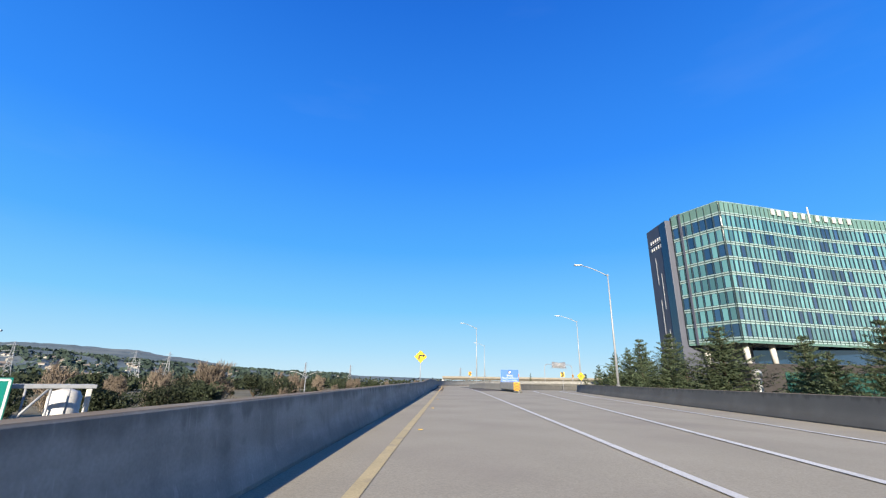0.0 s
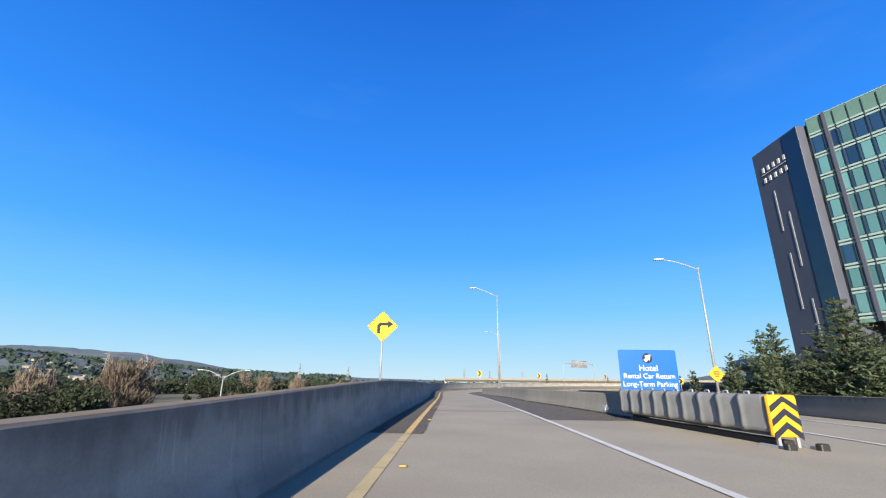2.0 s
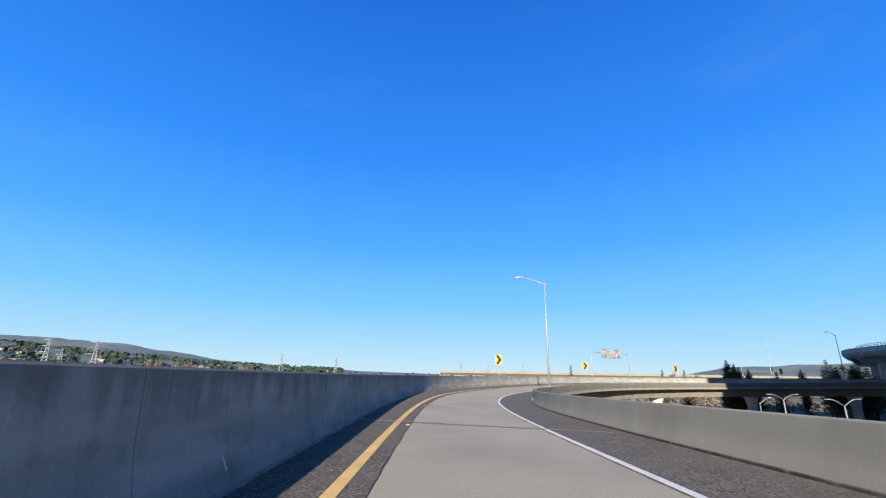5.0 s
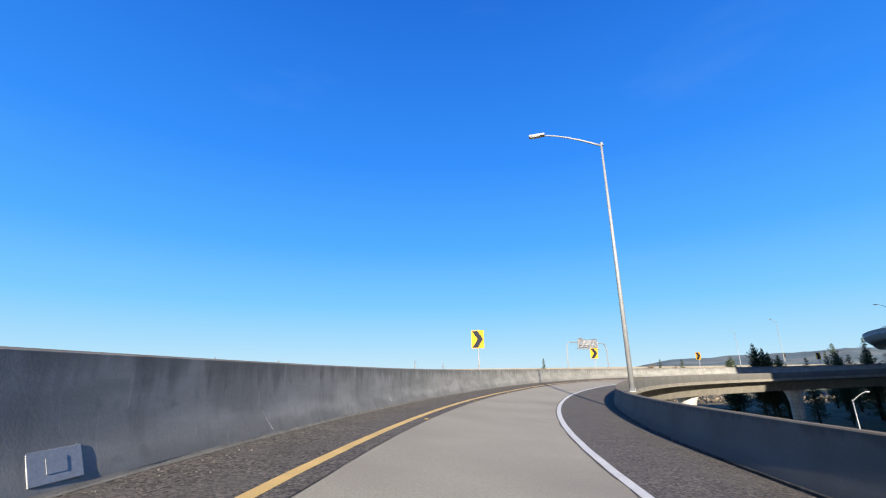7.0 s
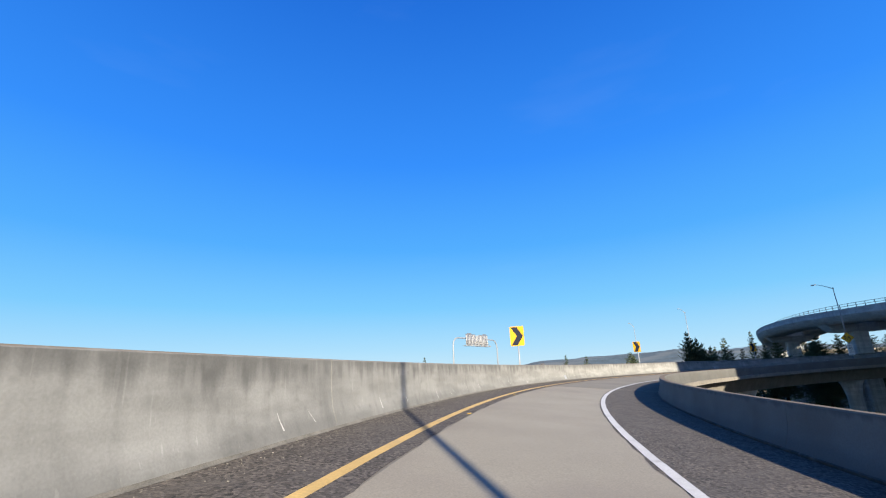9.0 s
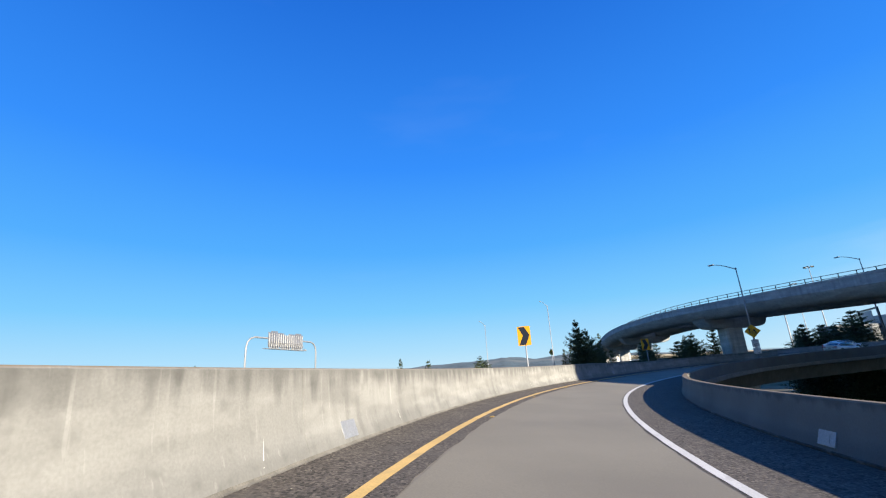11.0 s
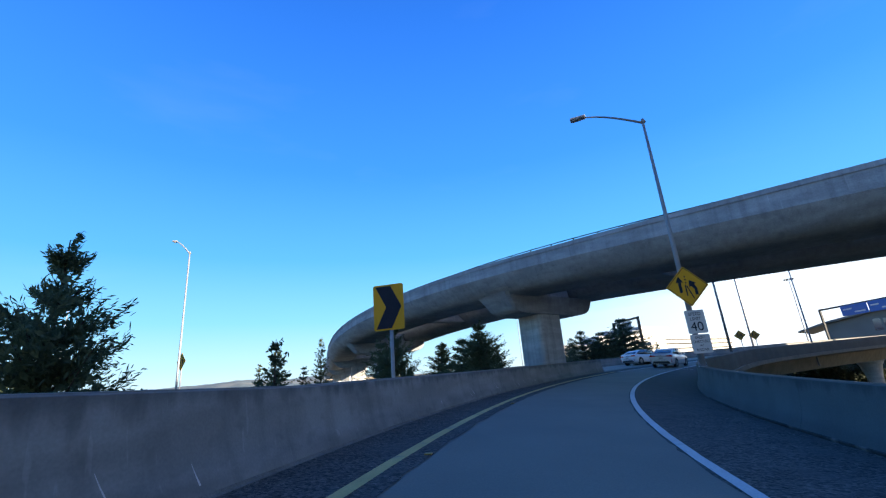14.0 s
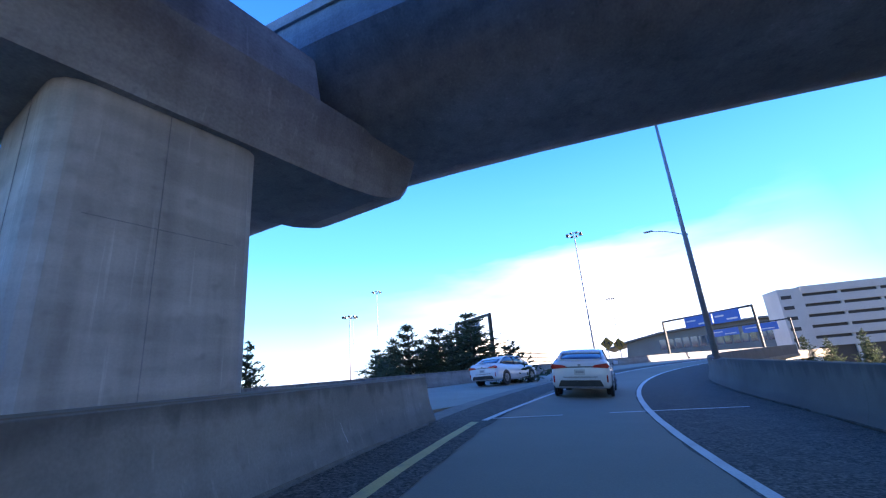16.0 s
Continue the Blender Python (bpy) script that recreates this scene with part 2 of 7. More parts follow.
M = {
    "lane": material("lane_concrete", (0.292, 0.260, 0.196), 0.85, scale=0.45, spread=0.08, grain=0.16, fine=45, bump=0.2, blotch=(0.220, 0.188, 0.150), blotch_scale=0.25, blotch_at=(0.5, 0.8)),
    "lane_darker": material("darker_lane_concrete", (0.205, 0.183, 0.140), 0.85, scale=0.45, spread=0.08, grain=0.08, fine=45, bump=0.2, blotch=(0.166, 0.146, 0.116), blotch_scale=0.25, blotch_at=(0.5, 0.8)),
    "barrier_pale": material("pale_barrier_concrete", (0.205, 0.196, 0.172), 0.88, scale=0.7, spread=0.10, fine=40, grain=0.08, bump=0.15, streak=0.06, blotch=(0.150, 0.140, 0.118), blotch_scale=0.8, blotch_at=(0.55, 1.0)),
    # darker copy of the barrier concrete: the parapets' shade is in its colour
    "barrier_shaded": material("shaded_barrier_concrete", (0.112, 0.110, 0.101), 0.88, scale=0.7, spread=0.14, fine=40, grain=0.08, bump=0.15, drips=True, blotch=(0.090, 0.082, 0.068), blotch_scale=0.8, blotch_at=(0.5, 0.9)),
    "dust": material("pale_dust", (0.155, 0.145, 0.125), 0.95, scale=4.0, spread=0.25, grain=0.2, fine=60),
    "asphalt": material("chipped_asphalt", (0.055, 0.046, 0.038), 0.95, scale=2.0, spread=0.18, grain=0.45, fine=34, bump=0.9, chips=True, blotch=(0.087, 0.076, 0.065), blotch_scale=1.2, blotch_at=(0.52, 0.8)),
    "deck": material("deck_concrete", (0.192, 0.174, 0.145), 0.9, scale=0.8, spread=0.14, streak=0.15, fine=30, bump=0.2),
    "barrier": material("barrier_concrete", (0.226, 0.224, 0.210), 0.88, scale=0.8, spread=0.10, streak=0.0, fine=40, grain=0.08, bump=0.15, runs=True, drips=True, blotch=(0.145, 0.136, 0.119), blotch_scale=0.9, blotch_at=(0.66, 1.1)),
    "girder": material("girder_concrete", (0.338, 0.360, 0.382), 0.85, scale=0.5, spread=0.09, streak=0.12, runs=True, fine=25, bump=0.2, blotch=(0.220, 0.215, 0.205), blotch_scale=0.35, blotch_at=(0.58, 0.95)),
    "pier": material("pier_concrete", (0.46, 0.465, 0.46), 0.85, scale=0.6, spread=0.12, streak=0.24, runs=True, fine=40, grain=0.05, bump=0.15),
    "yellow_paint": material("yellow_road_paint", (0.60, 0.40, 0.13), 0.7, scale=1.8, spread=0.12, fine=40, bump=0.2, blotch=(0.244, 0.198, 0.139), blotch_scale=2.5, blotch_at=(0.58, 0.8)),
    "white_paint": material("white_road_paint", (0.56, 0.546, 0.52), 0.7, scale=1.8, spread=0.08, fine=40, bump=0.2, blotch=(0.261, 0.238, 0.209), blotch_scale=2.5, blotch_at=(0.6, 0.85)),
    "faded_paint": material("faded_cream_road_paint", (0.430, 0.343, 0.180), 0.75, scale=1.8, spread=0.10, fine=40, bump=0.2, blotch=(0.244, 0.209, 0.151), blotch_scale=2.5, blotch_at=(0.56, 0.8)),
    "hill_trees": material("far_hill_trees", (0.030, 0.046, 0.038), 0.9, scale=0.02, spread=0.4, grain=0.3, fine=0.3, spec=0.2),
    "polished": material("polished_steel", (0.360, 0.360, 0.360), 0.38, metal=0.35, spread=0.05),
    "foot_dark": material("dark_patchy_concrete", (0.049, 0.046, 0.041), 0.95, scale=3.0, spread=0.45, grain=0.3, fine=30, blotch=(0.151, 0.139, 0.122), blotch_scale=2.2, blotch_at=(0.58, 0.7)),
    "joint": material("joint_rubber", (0.021, 0.021, 0.021), 0.8),
    "galv": material("galvanised_steel", (0.245, 0.255, 0.275), 0.5, metal=0.15, spread=0.10, scale=5, fine=40),
    "dark_steel": material("dark_steel", (0.035, 0.036, 0.037), 0.5, metal=0.5, spread=0.15),
    "sign_back": material("sign_back_aluminium", (0.30, 0.31, 0.33), 0.45, metal=0.25, spread=0.10),
    "sign_yellow": material("sign_yellow", (0.531, 0.332, 0.010), 0.65, spec=0.3, spread=0.05, scale=2, grain=0.03),
    "board_back": material("bare_aluminium_board", (0.135, 0.145, 0.175), 0.6, metal=0.1, spread=0.1, scale=2),
    "sign_orange": material("sign_faded_orange", (0.58, 0.215, 0.03), 0.65, spec=0.3, spread=0.08, scale=2, grain=0.03),
    "sign_amber": material("sign_amber", (0.62, 0.305, 0.012), 0.65, spec=0.3, spread=0.05, scale=2, grain=0.03),
    # the blue of the reflected sky is mixed faintly into the black
    "sign_black": material("sign_black", (0.015, 0.019, 0.032), 0.7, spread=0.1, spec=0.2),
    "sign_blue": material("sign_blue", (0.002, 0.083, 0.349), 0.4, spread=0.05, scale=2, grain=0.03),
    "sign_white": material("sign_white", (0.498, 0.498, 0.492), 0.4, spread=0.05, scale=2, grain=0.03),
    "grass": material("dry_ground", (0.113, 0.093, 0.050), 0.95, scale=0.05, spread=0.35, grain=0.2, fine=1.5, blotch=(0.046, 0.056, 0.020), blotch_scale=0.03, blotch_at=(0.5, 0.6)),
    # the blue-grey of distant haze is mixed into the scrub's colour
    "hill": material("hill_scrub_haze", (0.069, 0.098, 0.110), 0.95, scale=0.012, spread=0.3, grain=0.3, fine=0.08, blotch=(0.125, 0.144, 0.144), blotch_scale=0.004, blotch_at=(0.5, 0.62)),
    "bark": material("bark", (0.066, 0.050, 0.033), 0.9, scale=6, spread=0.3, bump=0.6),
    "conifer": material("conifer_needles", (0.074, 0.098, 0.054), 0.75, scale=1.5, spread=0.35, grain=0.25, fine=14, per_object=0.25, spec=0.2, leaf=0.35),
    "oak": material("evergreen_leaves", (0.036, 0.046, 0.026), 0.75, scale=0.8, spread=0.4, grain=0.3, fine=6, per_object=0.3, spec=0.2, leaf=0.3),
    "bare": material("bare_twigs", (0.135, 0.109, 0.086), 0.9, scale=1.0, spread=0.3, grain=0.3, fine=8, per_object=0.2, spec=0.2),
    "tower_dark": material("charcoal_cladding", (0.048, 0.054, 0.081), 0.55, scale=0.4, spread=0.08, fine=10),
    "mullion": material("pale_green_mullion", (0.205, 0.285, 0.290), 0.45, metal=0.0, spread=0.06),
    "spandrel": material("green_spandrel_glass", (0.090, 0.163, 0.148), 0.18, spread=0.10, scale=0.4, per_object=0.10),
    "dark_mullion": material("dark_window_gap", (0.021, 0.035, 0.034), 0.35, spread=0.1),
    "navy_glass": material("navy_glass_cladding", (0.007, 0.011, 0.027), 0.12, spread=0.15, scale=0.4, spec=0.8),
    "cushion": material("grey_plastic", (0.195, 0.198, 0.199), 0.6, scale=3, spread=0.12),
    "white_wall": material("white_wall", (0.430, 0.418, 0.395), 0.7, scale=0.3, spread=0.06, fine=8),
    "plaster": material("house_plaster", (0.244, 0.232, 0.215), 0.8, scale=0.02, spread=0.45, fine=8),
    "tan_wall": material("tan_wall", (0.244, 0.203, 0.157), 0.8, scale=0.3, spread=0.1, fine=8),
    "podium_glass": material("deep_green_podium_glass", (0.015, 0.060, 0.050), 0.2, spread=0.2, scale=0.5, spec=0.5),
    "brown_wall": material("brown_wall", (0.020, 0.017, 0.017), 0.8, scale=0.3, spread=0.1, fine=8),
    "roof_metal": material("grey_roof_metal", (0.128, 0.136, 0.145), 0.45, metal=0.4, scale=0.1, spread=0.1, fine=6),
    "void": material("dark_opening", (0.020, 0.022, 0.026), 0.5),
    "car_white": material("white_car_paint", (0.74, 0.755, 0.775), 0.22, spread=0.02, grain=0.01, coat=0.6),
    "tyre": material("tyre_rubber", (0.018, 0.018, 0.018), 0.85),
    "rim": material("alloy_rim", (0.332, 0.332, 0.332), 0.35, metal=0.8),
    "plastic": material("black_plastic", (0.020, 0.020, 0.022), 0.5),
    "tail": material("red_tail_lens", (0.450, 0.012, 0.010), 0.15, spread=0.05),
    "marker": material("amber_marker", (0.320, 0.209, 0.035), 0.4),
}


def glass(name, base, rough=0.05, vary=0.0):
    m = material(name, base, rough, spread=0.10, scale=0.35, grain=0.03, fine=3, per_object=vary, spec=0.9)
    m.node_tree.nodes["Principled BSDF"].inputs["IOR"].default_value = 1.7
    return m


M["glass_green"] = glass("green_window_glass", (0.070, 0.165, 0.172), 0.07, 0.45)
M["glass_blue"] = glass("blue_window_glass", (0.012, 0.035, 0.08), 0.05, 0.45)
M["car_glass"] = glass("car_glass", (0.02, 0.026, 0.032), 0.04)


# ------------------------------------------------------------------ mesh helpers
def part(name, bm, mat, parent=None, label="", smooth=False):
    """Links a bmesh as one mesh object, under a thing or a part."""
    me = bpy.data.meshes.new(name)
    if smooth:
        for f in bm.faces:
            f.smooth = True
    bm.to_mesh(me)
    bm.free()
    me.materials.append(M[mat] if isinstance(mat, str) else mat)
    ob = new(name, me)
    if parent is not None:
        ob.parent = parent
    if label:
        ob["label"] = label
    return ob


def thing(name, m, label, category, group="", kind=""):
    ob = new(name)
    ob.matrix_basis = m
    return tagged(ob, label, category, group, kind)


def box(bm, x0, x1, y0, y1, z0, z1, bevel=0.0, m=None):
    vs = [bm.verts.new(Vector(c)) for c in ((x0, y0, z0), (x1, y0, z0), (x1, y1, z0), (x0, y1, z0), (x0, y0, z1), (x1, y0, z1), (x1, y1, z1), (x0, y1, z1))]
    fs = [bm.faces.new([vs[i] for i in q]) for q in ((3, 2, 1, 0), (4, 5, 6, 7), (0, 1, 5, 4), (1, 2, 6, 5), (2, 3, 7, 6), (3, 0, 4, 7))]
    if bevel:
        es = list({e for f in fs for e in f.edges})
        got = bmesh.ops.bevel(bm, geom=es, offset=bevel, segments=2, affect="EDGES", profile=0.5)
        vs = list({v for f in got["faces"] for v in f.verts} | {v for v in vs if v.is_valid})
    if m is not None:
        bmesh.ops.transform(bm, matrix=m, verts=[v for v in vs if v.is_valid])
    return bm


def boxes(*rows, bevel=0.0):
    bm = bmesh.new()
    for r in rows:
        box(bm, *r, bevel=bevel)
    return bm


def tube(bm, pts, radii, sides=8, cap=True):
    """A round bar along points, with a radius at each."""
    rings, pts = [], [Vector(p) for p in pts]
    side = None
    for i, p in enumerate(pts):
        d = (pts[min(i + 1, len(pts) - 1)] - pts[max(i - 1, 0)]).normalized()
        if side is None:
            side = d.orthogonal().normalized()
        side = (side - d * side.dot(d)).normalized()
        up = d.cross(side)
        r = radii[i] if isinstance(radii, (list, tuple)) else radii
        rings.append([bm.verts.new(p + (side * math.cos(a) + up * math.sin(a)) * r) for a in (2 * math.pi * k / sides for k in range(sides))])
    for a, b in zip(rings, rings[1:]):
        for k in range(sides):
            f = bm.faces.new((a[k], a[(k + 1) % sides], b[(k + 1) % sides], b[k]))
            f.smooth = True
    if cap:
        bm.faces.new(rings[0][::-1])
        bm.faces.new(rings[-1])
    return bm


def prism(bm, outline, y0, y1, m=None):
    """A flat outline in x, z, drawn out from y0 to y1."""
    a = [bm.verts.new((x, y0, z)) for x, z in outline]
    b = [bm.verts.new((x, y1, z)) for x, z in outline]
    bm.faces.new(a)
    bm.faces.new(b[::-1])
    for k in range(len(a)):
        j = (k + 1) % len(a)
        bm.faces.new((a[j], a[k], b[k], b[j]))
    if m is not None:
        bmesh.ops.transform(bm, matrix=m, verts=a + b)
    bmesh.ops.recalc_face_normals(bm, faces=bm.faces)
    return bm


def sweep(stations, section, closed=True, soft=()):
    """A mesh that carries section(s), a list of points, along the stations. soft: the bands of faces that are shaded round."""
    bm = bmesh.new()
    rings = [[bm.verts.new(p) for p in section(s)] for s in stations]
    n = len(rings[0])
    for a, b in zip(rings, rings[1:]):
        for k in range(n if closed else n - 1):
            j = (k + 1) % n
            bm.faces.new((a[k], a[j], b[j], b[k])).smooth = k in soft
    if closed:
        bm.faces.new(rings[0][::-1])
        bm.faces.new(rings[-1])
    bmesh.ops.recalc_face_normals(bm, faces=bm.faces)
    for e in bm.edges:
        e.smooth = all(f.smooth for f in e.link_faces)
    return bm


# ------------------------------------------------------------------ the ramp's line
# station, curvature to the right; the line is the yellow edge line
BEND = ((-70, 0.0), (0, -0.00015), (40, 0.00011), (62, -0.00115), (76, -0.00027), (90, 0.00667), (105, 0.01402), (120, 0.01229), (135, 0.01032), (150, 0.01325), (175, 0.01357), (200, 0.01463), (225, 0.0140), (245, 0.0133), (275, 0.0085), (330, 0.004), (420, 0.001))
RISE = ((-70, -0.1), (0, 0.11), (45, 0.15), (75, -0.10), (90, -0.17), (105, -0.20), (120, -0.24), (150, 0.05), (165, 0.13), (180, 0.20), (195, 0.31), (210, 0.58), (228, 0.99), (260, 1.70), (300, 2.3), (420, 2.6))
BANK = ((-70, 0.0), (70, 0.0), (90, 2.5), (102, 4.0), (124, 4.5), (160, 4.4), (205, 4.6), (228, 4.8), (270, 3.8), (330, 2.0), (420, 1.0))


def at(table, s):
    return float(np.interp(s, [r[0] for r in table], [r[1] for r in table]))


def line_of(start, heading, bend, first, last, step=0.5):
    s = np.arange(first, last + step, step)
    k = np.interp(s, [b[0] for b in bend], [b[1] for b in bend])
    h = np.concatenate([[0], np.cumsum((k[1:] + k[:-1]) / 2 * step)])
    h = h - np.interp(0, s, h) + heading
    mid = (h[1:] + h[:-1]) / 2
    x = np.concatenate([[0], np.cumsum(np.sin(mid) * step)])
    y = np.concatenate([[0], np.cumsum(np.cos(mid) * step)])
    return s, x - np.interp(0, s, x) + start[0], y - np.interp(0, s, y) + start[1], h


def smooth_rise(table, s):
    return float(np.mean([at(table, s + d) for d in (-9, -6, -3, 0, 3, 6, 9)]))


LINE = line_of((-0.681, 7.0), 0.0144, BEND, -70, 420)


def road(s, off=0.0, up=0.0, rise=0.0):
    """A place on the ramp: station, metres to the right of the yellow line, height above the road there."""
    x, y, h = (float(np.interp(s, LINE[0], c)) for c in LINE[1:])
    b = radians(smooth_rise(BANK, s))
    z = smooth_rise(RISE, s)
    return Vector((x + off * math.cos(h), y - off * math.sin(h), z - off * math.sin(b) + up))


def heading(s):
    return float(np.interp(s, LINE[0], LINE[3]))


def road_pose(s, off=0.0, up=0.0, turn=0.0):
    """Local y runs ahead along the road, x to the right, z straight up."""
    return Matrix.Translation(road(s, off, up)) @ Matrix.Rotation(-heading(s) + radians(turn), 4, "Z")
from mathutils.bvhtree import BVHTree


# ------------------------------------------------------------------ ground
GROUND = -8.5
bm = bmesh.new()
N_G = 60
for i in range(N_G + 1):
    for j in range(N_G + 1):
        u, v = (i / N_G * 2 - 1), (j / N_G * 2 - 1)
        bm.verts.new((100 + 4200 * u * abs(u), 120 + 4200 * v * abs(v), GROUND))
bm.verts.ensure_lookup_table()
for i in range(N_G):
    for j in range(N_G):
        a = i * (N_G + 1) + j
        bm.faces.new([bm.verts[k] for k in (a, a + N_G + 1, a + N_G + 2, a + 1)])
tagged(part("ground", bm, "grass"), "dry grass and scrub on flat low ground", "ground", kind="structure")

# ------------------------------------------------------------------ ramp deck
LEFT = ((-70, -1.15), (0, -1.12), (23, -0.92), (55, -0.74), (68, -0.80), (97, -1.15), (106, -1.30), (127, -1.25), (161, -1.2), (185, -1.36), (212, -1.28), (232, -1.11), (260, -1.1))
RIGHT = ((40, 6.95), (44, 6.75), (50, 6.35), (56, 5.95), (66, 6.1), (97, 5.9), (120, 5.85), (140, 5.74), (165, 5.64), (185, 5.64), (205, 5.55), (219, 5.42), (230, 5.68), (240, 6.25), (246, 5.95), (252, 5.6), (300, 5.5), (420, 5.5))
NOSE = 236.9     # where the outer barrier ends and another road joins
# the painted lines, by station and offset
YELLOW = ((-70, -0.12), (0, -0.1), (24, 0.0), (66, 0.06), (130, 0.12), (162, -0.05), (186, -0.18), (232, -0.30), (420, -0.30))
WHITE = ((-70, 3.6), (0, 3.62), (24, 3.83), (68, 3.86), (107, 3.76), (130, 3.48), (163, 3.57), (187, 3.42), (215, 3.28), (245, 3.0), (420, 3.0))


def beside(table, d):
    return tuple((s, o + d) for s, o in table)




def ragged(table, d, seed):
    """A line beside another, broken along its edge as worn surfacing is."""
    return lambda s: at(table, s) + d + 0.045 * noise.noise((s * 0.9, seed, 0.0)) + 0.035 * noise.noise((s * 3.7, seed, 4.0))


def frange(a, b, step):
    n = max(1, int(round((b - a) / step)))
    return [a + (b - a) * k / n for k in range(n + 1)]


def strip(s0, s1, left, right, up, step=2.0, thick=0.0):
    """A strip of surface on the ramp between two offsets, which may be tables."""
    lo = left if callable(left) else (lambda s: at(left, s))
    hi = right if callable(right) else (lambda s: at(right, s))
    if thick:
        return sweep(frange(s0, s1, step), lambda s: [road(s, lo(s), up), road(s, hi(s), up), road(s, hi(s), up - thick), road(s, lo(s), up - thick)])
    return sweep(frange(s0, s1, step), lambda s: [road(s, lo(s), up), road(s, hi(s), up)], closed=False)


def box_girder(s):
    """The ramp's hollow concrete box with its overhangs."""
    l, r = at(LEFT, s) - 0.5, at(RIGHT, s) + 0.5
    return [road(s, o, u) for o, u in ((l, 0.0), (r, 0.0), (r, -0.32), (r - 1.5, -0.62), (r - 2.1, -2.0), (l + 2.1, -2.0), (l + 1.5, -0.62), (l, -0.32))]


deck = tagged(part("road", sweep(frange(44, 300, 3.0), box_girder), "deck"), "concrete box-girder ramp deck on tall piers", "road", kind="structure")

# wide approach, before the roads part
BR_START, BR_HEAD = (5.25, 7.0), radians(6.6)
BR_BEND = ((-70, 0.0), (34, 0.0), (46, 0.0111), (140, 0.0111), (150, 0.0111))
BR_LINE = line_of(BR_START, BR_HEAD, BR_BEND, -76, 150)
BR_RISE = ((-76, -0.1), (0, 0.05), (45, 0.05), (90, -0.55), (150, -1.6))


def branch(s, off=0.0, up=0.0):
    x, y, h = (float(np.interp(s, BR_LINE[0], c)) for c in BR_LINE[1:])
    z = float(np.mean([at(BR_RISE, s + d) for d in (-8, -4, 0, 4, 8)]))
    return Vector((x + off * math.cos(h), y - off * math.sin(h), z + up))


BR_RIGHT = ((-76, 5.9), (0, 5.6), (30, 5.2), (60, 5.3), (150, 5.3))
BR_LEFT = ((36, -1.4), (48, -2.2), (60, -3.4), (90, -3.9), (150, -3.9))


def approach(s):
    l, r = at(LEFT, s) - 0.5, at(BR_RIGHT, s) + 0.5
    a, b = road(s, l), branch(s, r)
    c = road(s, min(6.9, (b - road(s, 0.0)).length - 0.6))
    mid = [a, road(s, 0.0), road(s, 2.0), road(s, 4.0), c, c.lerp(b, 0.4), b]
    down = Vector((0, 0, -2.0))
    return [*mid, b + Vector((0, 0, -0.35)), b.lerp(a, 0.12) + down, a.lerp(b, 0.12) + down, a + Vector((0, 0, -0.35))]


tagged(part("road", sweep(frange(-68, 44, 4.0), approach), "lane"), "wide pale concrete roadway before two ramps part", "road", kind="structure")


def branch_box(s):
    l, r = at(BR_LEFT, s) - 0.5, at(BR_RIGHT, s) + 0.5
    return [branch(s, o, u) for o, u in ((l, 0.0), (r, 0.0), (r, -0.35), (r - 1.6, -1.9), (l + 1.6, -1.9), (l, -0.35))]


tagged(part("road", sweep(frange(38.2, 140, 3.0), branch_box), "lane"), "concrete ramp deck that bends away to the hotel", "road", kind="structure")

# surfacing, laid on the deck
tagged(part("lane", strip(44.2, 158, beside(YELLOW, 0.36), beside(WHITE, -0.05), 0.006), "lane"), "pale worn concrete traffic lane", "lane", kind="structure")
# beyond station 158 the lane has a darker base colour
tagged(part("lane", strip(158, 300, beside(YELLOW, 0.36), beside(WHITE, -0.05), 0.006), "lane_darker"), "greyer, darker concrete traffic lane", "lane", kind="structure")
tagged(part("shoulder", strip(36, 300, LEFT, ragged(YELLOW, 0.34, 1.0), 0.010, 0.3), "asphalt"), "dark chipped asphalt shoulder beside the outer barrier", "shoulder", kind="structure")
tagged(part("shoulder", strip(40.2, 300, ragged(WHITE, -0.10, 7.0), RIGHT, 0.010, 0.3), "asphalt"), "dark chipped asphalt shoulder beside the inner barrier", "shoulder", kind="structure")
tagged(part("edge_line", strip(36, NOSE, beside(YELLOW, -0.075), beside(YELLOW, 0.075), 0.014), "yellow_paint"), "worn yellow edge line painted on the road", "road marking", kind="structure")
tagged(part("edge_line", strip(-68, 35.99, beside(YELLOW, -0.08), beside(YELLOW, 0.08), 0.008), "faded_paint"), "faded cream-yellow edge line painted on the concrete", "road marking", kind="structure")
tagged(part("edge_line", strip(-68, 300, beside(WHITE, -0.07), beside(WHITE, 0.07), 0.014), "white_paint"), "solid white line painted on the road", "road marking", kind="structure")


WIDE = BVHTree.FromBMesh(sweep(frange(-68, 44, 4.0), approach))


def on_branch(s, off, up):
    """A point on the surface of the branching road, laid on the wide approach where that lies higher."""
    p = branch(s, off)
    hit = WIDE.ray_cast(p + Vector((0, 0, 0.6)), Vector((0, 0, -1)), 1.5)[0]
    if hit is None:
        return p + Vector((0, 0, up))
    return Vector((p.x, p.y, max(hit.z, p.z if s > 38 else -9) + 0.014))


def branch_strip(s0, s1, a, b, up):
    return sweep(frange(s0, s1, 1.0), lambda s: [on_branch(s, a, up), on_branch(s, b, up)], closed=False)


tagged(part("edge_line", branch_strip(-68, 120, -0.08, 0.08, 0.03), "white_paint"), "solid white line beside the gore", "road marking", kind="structure")
tagged(part("edge_line", branch_strip(-68, 120, 3.13, 3.29, 0.03), "white_paint"), "solid white edge line of the branching ramp", "road marking", kind="structure")


